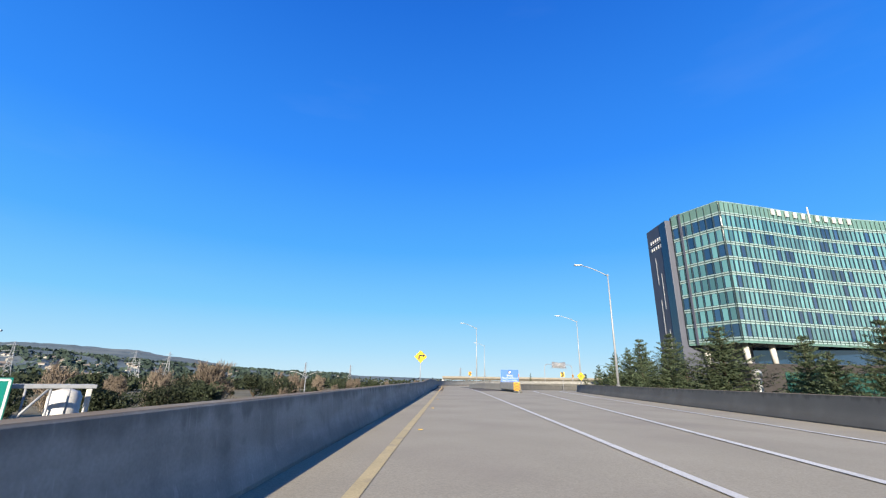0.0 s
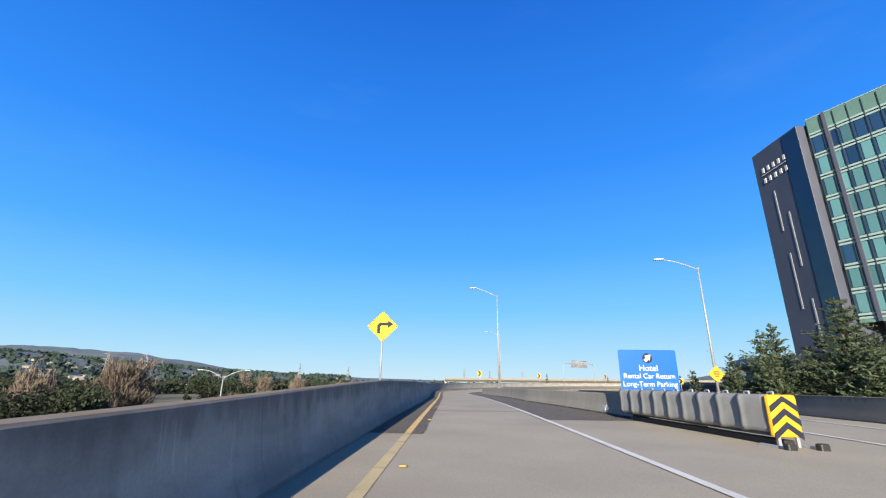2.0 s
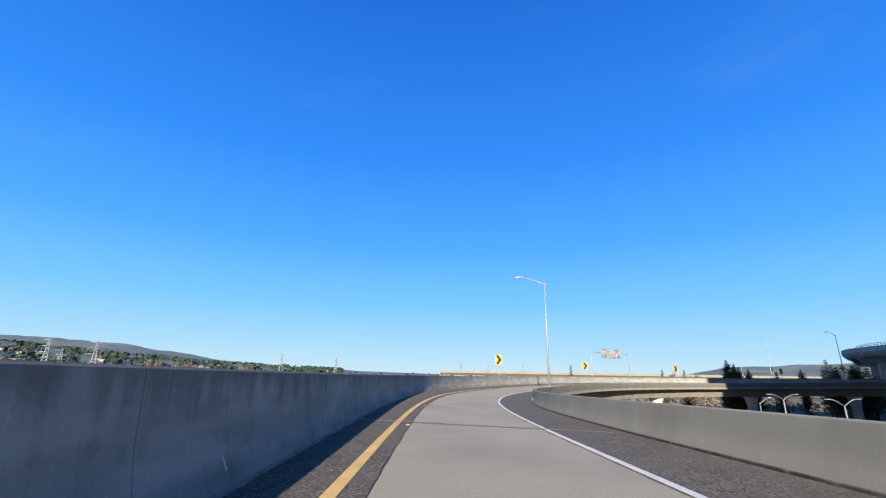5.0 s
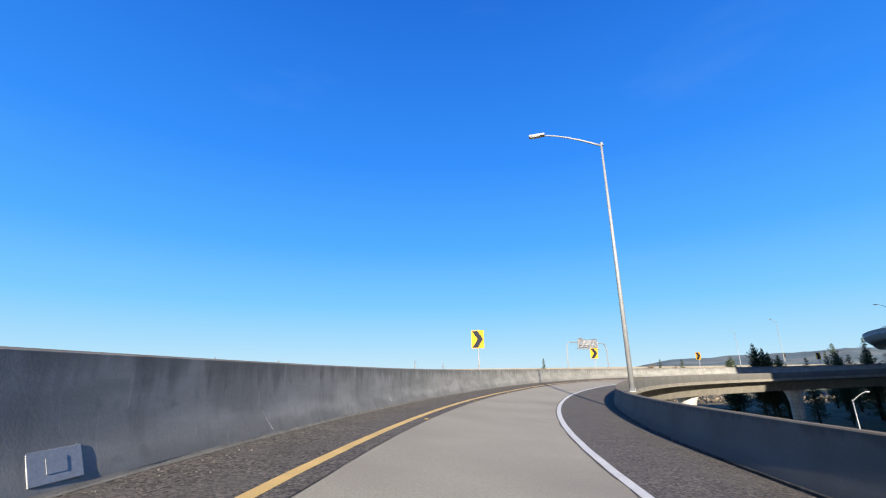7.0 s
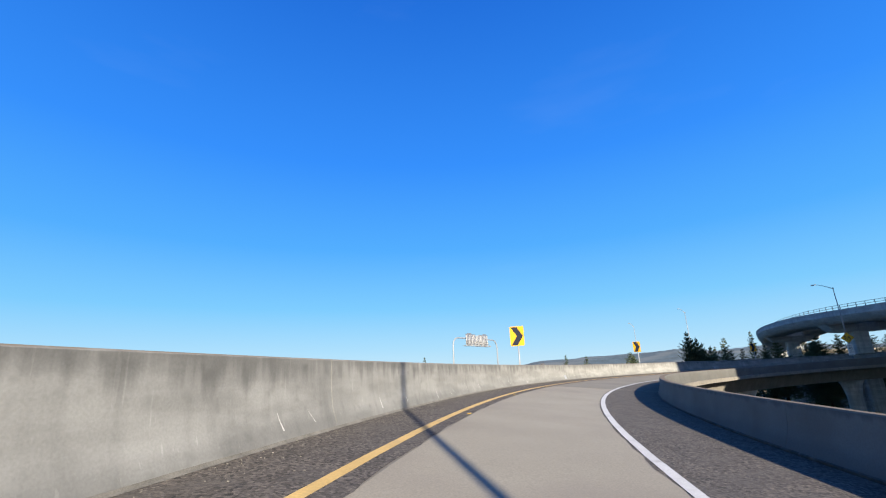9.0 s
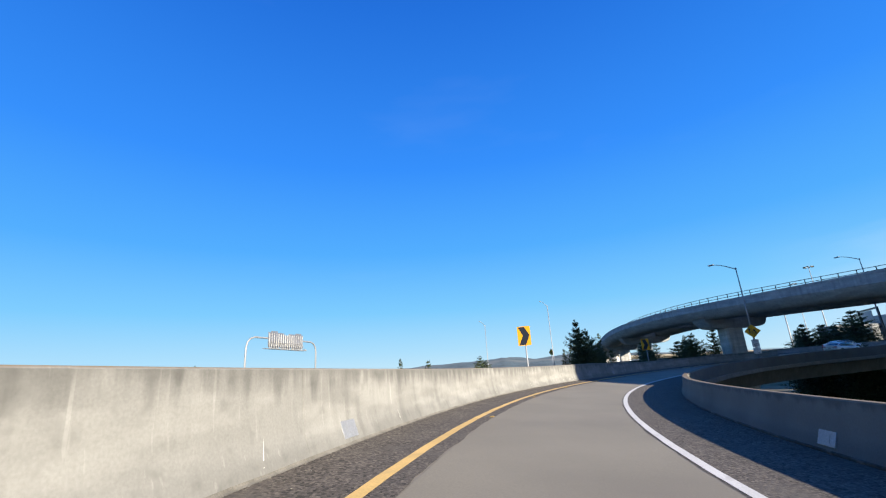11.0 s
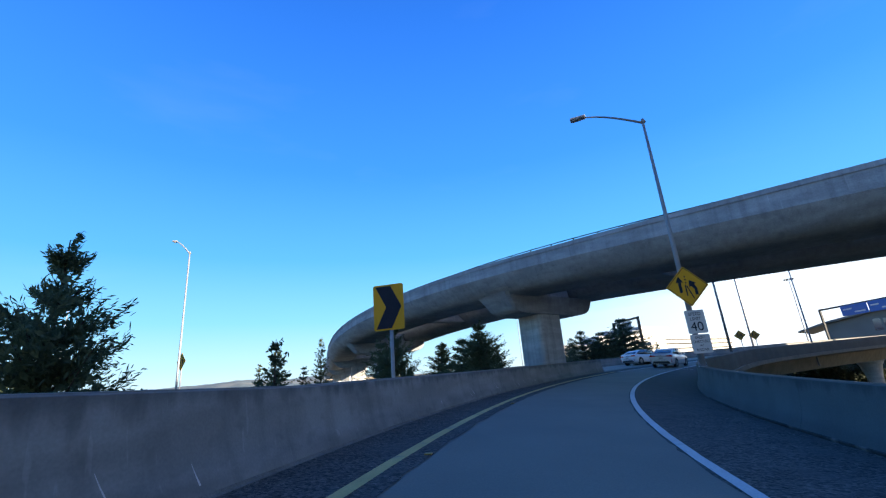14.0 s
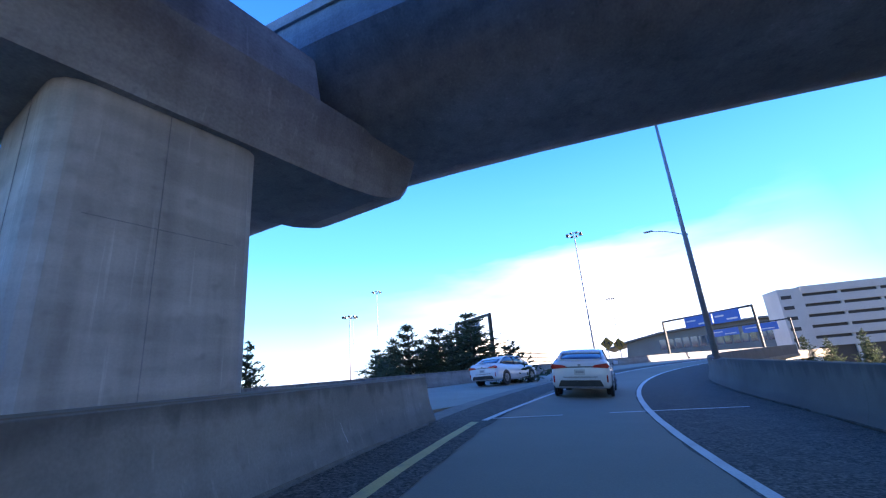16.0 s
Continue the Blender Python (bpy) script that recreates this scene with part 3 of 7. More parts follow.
# ------------------------------------------------------------------ barriers
def barrier(name, label, place, offs, heights, s0, s1, side, piece=9.0, mat="barrier"):
    """A concrete parapet cast in lengths. side: +1 if its road lies to its right."""
    holder = thing(name, Matrix.Identity(4), label, "barrier", kind="structure")
    count = max(1, int(round((s1 - s0) / piece)))
    for k in range(count):
        a = s0 + (s1 - s0) * k / count + (0.004 if k else 0)
        b = s0 + (s1 - s0) * (k + 1) / count - 0.004

        def section(s):
            o, h = at(offs, s), at(heights, s)
            prof = ((0.0, -0.03), (0.015, 0.05), (-0.005, 0.12), (-0.04, 0.21), (-0.075, 0.32), (-0.098, 0.45), (-0.115, 0.60), (-0.135, h - 0.02), (-0.155, h), (-0.36, h), (-0.38, h - 0.02), (-0.42, -0.34))
            return [place(s, o + side * p, u) for p, u in prof]

        bm = sweep(frange(a, b, 1.5), section, soft=(1, 2, 3, 4, 5, 6))
        bm.verts.ensure_lookup_table()
        rise = bm.verts.layers.float.new("rise")
        cap = bm.verts.layers.float.new("cap")
        for i, v in enumerate(bm.verts):
            v[cap] = 1.0 if i % 12 in (8, 9) else 0.0
            v[rise] = (0.0, 0.05, 0.12, 0.22, 0.34, 0.48, 0.64, 0.97, 0.35, 0.35, 0.3, 0.0)[i % 12]
        part("segment", bm, mat, holder)
    return holder


LEFT_H = ((-70, 0.82), (2, 0.83), (20, 0.86), (28, 0.88), (30.3, 0.93), (34.6, 1.03), (37.5, 1.085), (39.5, 1.11), (50, 1.125), (198, 1.10), (207, 0.86), (420, 0.86))
RIGHT_H = ((38, 0.73), (50, 0.76), (66, 0.80), (110, 0.80), (125, 0.74), (150, 0.75), (165, 0.80), (195, 0.78), (205, 0.84), (212, 0.88), (222, 0.94), (232, 1.02), (240, 1.06), (420, 1.0))
barrier("barrier_outer", "stained concrete parapet along the outside of the ramp", road, LEFT, LEFT_H, -68, NOSE, 1)
# first length keeps the sunlit tone, the next three have shade in their colour
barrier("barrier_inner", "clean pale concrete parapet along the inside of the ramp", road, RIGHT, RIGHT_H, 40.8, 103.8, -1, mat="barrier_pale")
barrier("barrier_inner", "stained concrete parapet inside the bend, darkened for shade", road, RIGHT, RIGHT_H, 103.81, 300, -1, mat="barrier_shaded")
barrier("barrier_branch", "concrete parapet on the hotel side of the road", branch, BR_RIGHT, ((-76, 0.85), (150, 0.85)), -68, 140, -1, mat="barrier_shaded")
barrier("barrier_branch", "concrete parapet on the outside of the branching ramp", branch, BR_LEFT, ((30, 0.9), (150, 0.9)), 38.5, 140, 1, mat="barrier_shaded")


def foot_band(label, offs, side, s0, s1, profile, mat):
    """A strip along the foot of a parapet."""
    def section(s):
        o = at(offs, s)
        return [road(s, o + side * p, u) for p, u in profile]

    tagged(part("trim", sweep(frange(s0, s1, 2.0), section, closed=False), mat), label, "barrier foot", kind="structure")


foot_band("pale dust swept against the foot of the outer parapet", LEFT, 1, 44, NOSE - 0.5, ((0.012, 0.050), (0.030, 0.026), (0.058, 0.0135)), "dust")
foot_band("dark patchy strip along the foot of the inner parapet", RIGHT, -1, 41.2, 280, ((0.020, 0.0), (0.030, 0.050), (0.010, 0.065)), "foot_dark")


# ------------------------------------------------------------------ guideway overhead
G_CENTRE = (175.26, 116.71)


G_EASE = ((60, 75.0), (70, 57.0), (76.7, 43.7), (84.5, 29.0), (92.5, 16.8), (101, 8.8), (109.4, 4.2), (116, 2.3), (123, 1.5), (130, 1.5), (137, 0.9), (143, 0.0), (150, -1.9), (156, -3.3), (175, -8.0), (230, -20.0))


def g_at(theta, r, z):
    a = radians(theta)
    r += float(np.mean([at(G_EASE, theta + d) for d in (-4, -2, 0, 2, 4)]))
    return Vector((G_CENTRE[0] + r * math.cos(a), G_CENTRE[1] + r * math.sin(a), z))


G_RISE = ((60, 6.3), (125, 6.4), (136, 6.58), (142, 6.58), (150, 6.17), (156, 6.0), (175, 5.6), (230, 5.2))


def g_soffit(theta):
    return float(np.mean([at(G_RISE, theta + d) for d in (-4, -2, 0, 2, 4)]))


def guideway(label, mid, outer, inner):
    """A narrow concrete box girder with sloping webs and a low parapet, round the centre of the bend."""
    def section(th):
        z = g_soffit(th)
        rim_ = 1.99 + min(0.30, max(0.0, (th - 146) * 0.03))
        web = ((1.62, 0.0), (1.40, 0.01), (1.14, 0.07), (0.86, 0.20), (0.58, 0.42), (0.32, 0.70), (0.12, 0.96), (0.0, 1.15))
        prof = [(d - inner, u) for d, u in web] + [(-inner, 1.99), (0.2 - inner, 1.99), (0.2 - inner, 1.75), (outer - 0.2, 1.75), (outer - 0.2, rim_), (outer, rim_)] + [(outer - d, u) for d, u in web[::-1]]
        return [g_at(th, mid + o, z + u) for o, u in prof]

    ob = thing("guideway", Matrix.Identity(4), label, "overpass", "guideway decks", "structure")
    part("girder", sweep(frange(70, 215, 1.25), section, soft=(*range(0, 7), *range(14, 21))), "girder", ob)

    def lip(th):
        z = g_soffit(th) + 1.77 + min(0.30, max(0.0, (th - 146) * 0.03))
        return [g_at(th, mid + o, z + u) for o, u in ((outer, 0.0), (outer + 0.05, 0.0), (outer + 0.05, 0.23), (outer, 0.23))]

    part("fascia", sweep(frange(70, 215, 1.25), lip), "girder", ob)
    return ob


guideway("curved grey concrete guideway on hammerhead piers", 99.85, 2.72, 2.45)
guideway("second curved grey concrete guideway beside the first", 93.3, 2.45, 2.45)


# ------------------------------------------------------------------ piers of the guideway
def hammerhead(theta):
    """A round-cornered shaft with a wide cap under both girders. Local x runs outward from the bend's centre."""
    z = g_soffit(theta)
    m = Matrix.Translation(g_at(theta, 97.35, 0)) @ Matrix.Rotation(radians(theta), 4, "Z")
    ob = thing("guideway_pier", m, "pale concrete hammerhead pier under the guideway", "bridge pier", "guideway piers")
    bm = bmesh.new()
    ring = []
    for zz, k in ((GROUND - 0.5, 1.0), (z - 1.0, 1.0)):
        row = []
        for cx, cy, a0 in ((1, 1, 0), (-1, 1, 90), (-1, -1, 180), (1, -1, 270)):
            for q in range(5):
                a = radians(a0 + q * 22.5)
                row.append(bm.verts.new(((-0.03 + cx * 0.86 + math.cos(a) * 0.32) * k, (cy * 0.70 + math.sin(a) * 0.32) * k, zz)))
        ring.append(row)
    n = len(ring[0])
    for k in range(n):
        bm.faces.new((ring[0][k], ring[0][(k + 1) % n], ring[1][(k + 1) % n], ring[1][k]))
    bm.faces.new(ring[1])
    part("shaft", bm, "pier", ob)
    # construction joints of the pour
    for x, y in ((1.153, 0.3), (-1.213, 0.2), (0.05, 1.023), (0.3, -1.023)):
        part("pour_joint", boxes((x - 0.004, x + 0.004, y - 0.004, y + 0.004, GROUND, z - 1.05)), "girder", ob)
    part("pour_joint", boxes((-0.85, 0.75, 1.012, 1.024, z - 2.612, z - 2.602)), "girder", ob)
    # the cap flares out to cradle the outer girder, and tapers to a blunt tip under the inner one
    bm = bmesh.new()
    for levels in (((0.04, -4.65, 4.222, 1.40), (-0.30, -4.62, 3.93, 1.30), (-0.60, -4.52, 3.69, 1.24), (-0.82, -4.36, 3.50, 1.20), (-0.98, -4.05, 3.30, 1.17), (-1.08, -3.6, 2.95, 1.15), (-1.14, -2.8, 2.2, 1.13)),
                   ((0.42, 3.0, 4.61, 1.74), (0.25, 3.0, 4.425, 1.56), (0.12, 3.0, 4.30, 1.46), (0.03, 3.0, 4.212, 1.395)),
                   ((0.92, -2.1, 1.5, 1.25), (0.03, -2.2, 1.6, 1.30))):
        rings = []
        for u, x0, x1, hy in levels:
            c = 0.16
            rings.append([bm.verts.new((x, y, z + u)) for x, y in ((x0 + c, -hy), (x1 - c, -hy), (x1, c - hy), (x1, hy - c), (x1 - c, hy), (x0 + c, hy), (x0, hy - c), (x0, c - hy))])
        for a, b in zip(rings, rings[1:]):
            for k in range(8):
                bm.faces.new((a[k], a[(k + 1) % 8], b[(k + 1) % 8], b[k]))
        bm.faces.new(rings[0])
        bm.faces.new(rings[-1][::-1])
    bmesh.ops.recalc_face_normals(bm, faces=bm.faces)
    for f in bm.faces:
        f.smooth = abs(f.normal.z) < 0.97
    for e in bm.edges:
        e.smooth = len(e.link_faces) == 2 and e.calc_face_angle(3.0) < 0.5
    part("cap", bm, "girder", ob)
    return ob


for th in (142.75, 127.5, 112, 97, 84, 165, 183, 200):
    hammerhead(th)


# ------------------------------------------------------------------ street lamps
def street_lamp(m, height=9.75, reach=3.1, label="galvanised street lamp with one curved arm"):
    """Local -x points out over the road. Its foot stands at the origin."""
    ob = thing("street_lamp", m, label, "street lamp", "street lamps")
    bm = bmesh.new()
    tube(bm, [(0, 0, 0.03), (0, 0, height * 0.5), (0, 0, height)], [0.10, 0.072, 0.045], 12)
    part("pole", bm, "galv", ob)
    part("base_plate", boxes((-0.125, 0.125, -0.14, 0.14, 0, 0.03), bevel=0.006), "galv", ob)
    for x, y in ((-0.095, -0.11), (0.095, -0.11), (-0.095, 0.11), (0.095, 0.11)):
        bm = bmesh.new()
        tube(bm, [(x, y, 0.04), (x, y, 0.12)], 0.018, 6)
        part("bolt", bm, "galv", ob)
    bm = bmesh.new()
    pts = [(-reach * k, 0, height - 0.10 + 1.0 * math.sin(k * math.pi / 2)) for k in (0, 0.15, 0.3, 0.45, 0.6, 0.75, 0.78)]
    tube(bm, pts, [0.05, 0.045, 0.042, 0.038, 0.034, 0.03, 0.03], 8)
    part("arm", bm, "galv", ob)
    bm = bmesh.new()
    tube(bm, [(0.06, 0, height - 0.1), (0, 0, height + 0.06)], 0.06, 8)
    part("pole_cap", bm, "galv", ob)
    z = height + 0.84
    head = part("luminaire", boxes((-reach - 0.02, -reach * 0.77, -0.13, 0.13, z - 0.01, z + 0.10), bevel=0.035), "sign_back", ob)
    part("lens", boxes((-reach + 0.06, -reach * 0.84, -0.10, 0.10, z - 0.035, z - 0.012), bevel=0.01), "sign_white", head)
    return ob


def lamp_at(x, y, s, **more):
    """A lamp on the inner barrier, its arm square to the road there."""
    return street_lamp(Matrix.Translation((x, y, road(s, at(RIGHT, s)).z + at(RIGHT_H, s))) @ Matrix.Rotation(-heading(s), 4, "Z"), **more)


lamp_at(6.36, 80.3, 73.2, height=9.75, reach=2.95)
lamp_at(12.04, 124.26, 120.3, height=10.5, reach=3.1)
lamp_at(83.0, 169.6, 219.0, height=9.28, reach=2.6)
lamp_at(107.3, 161.5, 246.0, height=11.0, reach=2.8)
street_lamp(Matrix.Translation((20.5, 65.9, 0.66)) @ Matrix.Rotation(radians(-14), 4, "Z"), height=9.35, reach=3.1)
street_lamp(Matrix.Translation((14.75, 37.5, 0.88)) @ Matrix.Rotation(radians(-2), 4, "Z"), height=9.5, reach=2.9)


# ------------------------------------------------------------------ road signs
def plate(w, h, thick=0.004, corner=0.05):
    """A rounded upright sign blank in x, z, its face towards -y."""
    pts = []
    for cx, cz, a0 in ((1, 1, 0), (-1, 1, 90), (-1, -1, 180), (1, -1, 270)):
        for q in range(4):
            a = radians(a0 + q * 30)
            pts.append((cx * (w / 2 - corner) + math.cos(a) * corner, cz * (h / 2 - corner) + math.sin(a) * corner))
    return pts


def shape(bm, outline, y, depth=0.003, m=None):
    return prism(bm, outline, y - depth, y, m)


def chevron_sign(m, top, w=0.91, h=1.24, mat="sign_yellow", post_foot=0.0, label="yellow curve sign with a black chevron on a steel post"):
    """top: height of the sign's middle above the foot of its post."""
    ob = thing("chevron_sign", m, label, "road sign", "chevron signs")
    bm = bmesh.new()
    tube(bm, [(0.03, 0.06, post_foot), (0.03, 0.06, top + 0.1)], 0.045, 10)
    part("post", bm, "galv", ob)
    bm = bmesh.new()
    shape(bm, [(x, z + top) for x, z in plate(w, h)], 0.0, 0.004)
    blank = part("panel", bm, mat, ob)
    bm = bmesh.new()
    a, b = w / 2 - 0.06, h / 2 - 0.04
    shape(bm, [(x, z + top) for x, z in ((-a, b), (-a + 0.40, b), (a, 0.0), (-a + 0.40, -b), (-a, -b), (a - 0.40, 0.0))], -0.006, 0.002)
    part("chevron", bm, "sign_black", blank)
    for dz in (0.27, -0.27):
        part("bracket", boxes((-0.02, 0.08, 0.0, 0.11, top + dz - 0.02, top + dz + 0.02)), "galv", ob)
    return ob


for x, y, z, turn in ((8.87, 138.45, 3.18, -27), (27.35, 159.88, 3.16, -43), (50.98, 173.62, 3.29, -66), (76.49, 177.77, 3.31, -86)):
    chevron_sign(Matrix.Translation((x, y, z - 3.4)) @ Matrix.Rotation(radians(turn), 4, "Z"), 3.4, post_foot=-0.2, mat="sign_amber", **({"w": 0.79, "h": 1.14} if x > 40 else {}))


def text_part(words, size, mat, parent, x, z, y=-0.008, label=""):
    """Lettering as a flat mesh, centred at x, z on a sign's face towards -y."""
    c = bpy.data.curves.new("lettering", "FONT")
    c.body, c.size, c.align_x, c.align_y, c.extrude = words, size, "CENTER", "CENTER", 0.0015
    ob = new("lettering_curve", c)
    me = bpy.data.meshes.new_from_object(ob.evaluated_get(bpy.context.evaluated_depsgraph_get()))
    bpy.data.objects.remove(ob)
    bpy.data.curves.remove(c)
    me.transform(Matrix.Translation((x, y, z)) @ Matrix.Rotation(radians(90), 4, "X"))
    me.materials.clear()
    me.materials.append(M[mat])
    t = new("lettering", me)
    t.parent = parent
    if label:
        t["label"] = label
    return t


def diamond(half, corner=0.05):
    pts = []
    for a0 in (0, 90, 180, 270):
        c, s_ = math.cos(radians(a0)), math.sin(radians(a0))
        for d in (-30, -10, 10, 30):
            a = radians(a0 + d)
            k = half - corner * 1.35
            pts.append((c * k + math.cos(a) * corner, s_ * k + math.sin(a) * corner))
    return pts


def diamond_sign(m, top, half, symbol, foot=0.0, mat="sign_yellow", post=True, label="yellow diamond warning sign on a steel post"):
    ob = thing("warning_sign", m, label, "road sign", "warning signs")
    if post:
        bm = bmesh.new()
        tube(bm, [(0, 0.06, foot), (0, 0.06, top + 0.1)], 0.045, 10)
        part("post", bm, "galv", ob)
    bm = bmesh.new()
    prism(bm, [(x, z + top) for x, z in diamond(half)], -0.004, 0.0)
    face = part("panel", bm, mat, ob)
    bm = bmesh.new()
    outer = [(x, z + top) for x, z in diamond(half - 0.035)]
    inner = [(x, z + top) for x, z in diamond(half - 0.06)]
    a = [bm.verts.new((x, -0.006, z)) for x, z in outer]
    b = [bm.verts.new((x, -0.006, z)) for x, z in inner]
    for k in range(len(a)):
        j = (k + 1) % len(a)
        bm.faces.new((a[k], a[j], b[j], b[k]))
    part("border", bm, "sign_black", face)
    for outline in symbol:
        bm = bmesh.new()
        prism(bm, [(x * half, z * half + top) for x, z in outline], -0.008, -0.0055)
        part("symbol", bm, "sign_black", face)
    return ob


TURN_ARROW = [((-0.36, -0.46), (-0.15, -0.46), (-0.15, 0.0), (-0.10, 0.06), (0.34, 0.06), (0.34, -0.10), (0.70, 0.15), (0.34, 0.40), (0.34, 0.25), (-0.2, 0.25), (-0.36, 0.10))]
MERGE_ARROW = [((-0.40, -0.30), (-0.26, -0.30), (-0.26, 0.20), (-0.15, 0.20), (-0.33, 0.52), (-0.51, 0.20), (-0.40, 0.20)),
               ((0.30, -0.44), (0.44, -0.44), (0.44, -0.12), (0.34, 0.08), (0.44, 0.14), (0.13, 0.30), (0.08, -0.06), (0.19, 0.0), (0.30, -0.16)),
               ((-0.11, -0.46), (-0.05, -0.46), (-0.05, 0.08), (-0.11, 0.08)), ((0.17, -0.62), (0.23, -0.62), (0.01, 0.02), (-0.04, 0.02)),
               ((-0.06, 0.14), (0.0, 0.14), (0.0, 0.21), (-0.06, 0.21)), ((-0.06, 0.29), (0.0, 0.29), (0.0, 0.36), (-0.06, 0.36)), ((-0.06, 0.44), (0.0, 0.44), (0.0, 0.51), (-0.06, 0.51))]
BARS = [((-0.40, 0.20), (0.40, 0.20), (0.40, 0.33), (-0.40, 0.33)), ((-0.36, -0.05), (0.36, -0.05), (0.36, 0.08), (-0.36, 0.08)), ((-0.28, -0.30), (0.28, -0.30), (0.28, -0.17), (-0.28, -0.17))]

# right-turn warning on the outer barrier
diamond_sign(Matrix.Translation((-2.58, 55.1, 0.6)) @ Matrix.Rotation(radians(1), 4, "Z"), 3.29, 0.775, TURN_ARROW, foot=-0.3, label="yellow diamond sign with a black right-turn arrow")
# merge warning and speed limit on the lamp post
RZ = radians(-79)
pole_at = Matrix.Translation((82.97, 169.55, 0.0)) @ Matrix.Rotation(RZ, 4, "Z") @ Matrix.Translation((0, -0.13, 0))
diamond_sign(pole_at, 3.90, 0.70, MERGE_ARROW, mat="sign_amber", post=False, label="amber diamond merge sign strapped to a lamp post")


def plate_sign(m, z, w, h, lines, name, label):
    ob = thing(name, m, label, "road sign")
    bm = bmesh.new()
    prism(bm, [(x, q + z) for x, q in plate(w, h, corner=0.04)], -0.004, 0.0)
    face = part("panel", bm, "sign_white", ob)
    for words, size, dz in lines:
        text_part(words, size, "sign_black", face, 0, z + dz)
    return ob


plate_sign(pole_at, 2.70, 0.62, 0.76, (("SPEED", 0.15, 0.25), ("LIMIT", 0.15, 0.09), ("40", 0.42, -0.17)), "speed_limit_sign", "white speed limit sign with black figures")
plate_sign(pole_at, 1.98, 0.62, 0.60, (("SPEED", 0.12, 0.20), ("CHECKED", 0.12, 0.07), ("BY", 0.09, -0.06), ("RADAR", 0.12, -0.19)), "radar_sign", "white sign below the speed limit sign")
# branch ramp: text warning and two chevrons
diamond_sign(Matrix.Translation((20.5, 65.76, 0.6)) @ Matrix.Rotation(radians(-2), 4, "Z"), 1.39, 0.60, BARS, post=False, label="yellow diamond sign with black writing, strapped to a lamp post")
chevron_sign(Matrix.Translation((25.24, 93.22, -0.6)) @ Matrix.Rotation(radians(-8), 4, "Z"), 3.2, w=0.8, h=0.95, label="yellow chevron sign on the far barrier")
chevron_sign(Matrix.Translation((41.5, 111.0, -0.5)) @ Matrix.Rotation(radians(-12), 4, "Z"), 2.3, w=0.8, h=0.95, label="yellow chevron sign on the far barrier")
# merge signs on the road ahead, and small diamonds on the road beside
diamond_sign(Matrix.Translation((90.8, 199.5, 1.0)) @ Matrix.Rotation(radians(-108), 4, "Z"), 3.2, 0.62, MERGE_ARROW, foot=-6, mat="sign_amber", label="amber diamond sign edge-on beside the other road")
for x, y in ((142.0, 149.6), (145.5, 146.5)):
    diamond_sign(Matrix.Translation((x, y, 1.5)) @ Matrix.Rotation(radians(-118), 4, "Z"), 3.3, 0.75, MERGE_ARROW, foot=-3, mat="sign_orange", label="faded orange diamond merge sign far along the road")

# ------------------------------------------------------------------ blue direction sign and crash cushion at the gore
ob = thing("direction_sign", Matrix.Translation((7.25, 47.55, 0.1)) @ Matrix.Rotation(radians(-1), 4, "Z"), "blue direction sign with white writing on two posts", "road sign")
for x in (-0.62, 0.62):
    part("post", boxes((x - 0.05, x + 0.05, 0.01, 0.09, -0.05, 2.1), bevel=0.01), "galv", ob)
bm = bmesh.new()
prism(bm, [(x, z + 1.56) for x, z in plate(1.88, 1.30, corner=0.06)], -0.006, 0.0)
face = part("panel", bm, "sign_blue", ob)
text_part("Hotel", 0.27, "sign_white", face, 0.0, 1.62)
text_part("Rental Car Return", 0.225, "sign_white", face, 0.0, 1.37)
text_part("Long-Term Parking", 0.225, "sign_white", face, 0.0, 1.12)
bm = bmesh.new()
prism(bm, [(0.16 * math.cos(a), 1.94 + 0.16 * math.sin(a)) for a in (k * math.pi / 10 for k in range(20))], -0.009, -0.0065)
disc = part("roundel", bm, "sign_black", face)
bm = bmesh.new()
prism(bm, [(0.0 + x, 1.94 + z) for x, z in ((-0.125, -0.055), (-0.055, -0.125), (0.03, -0.04), (0.075, -0.085), (0.115, 0.115), (-0.085, 0.075), (-0.04, 0.03))], -0.012, -0.0095)
part("arrow", bm, "sign_white", disc)

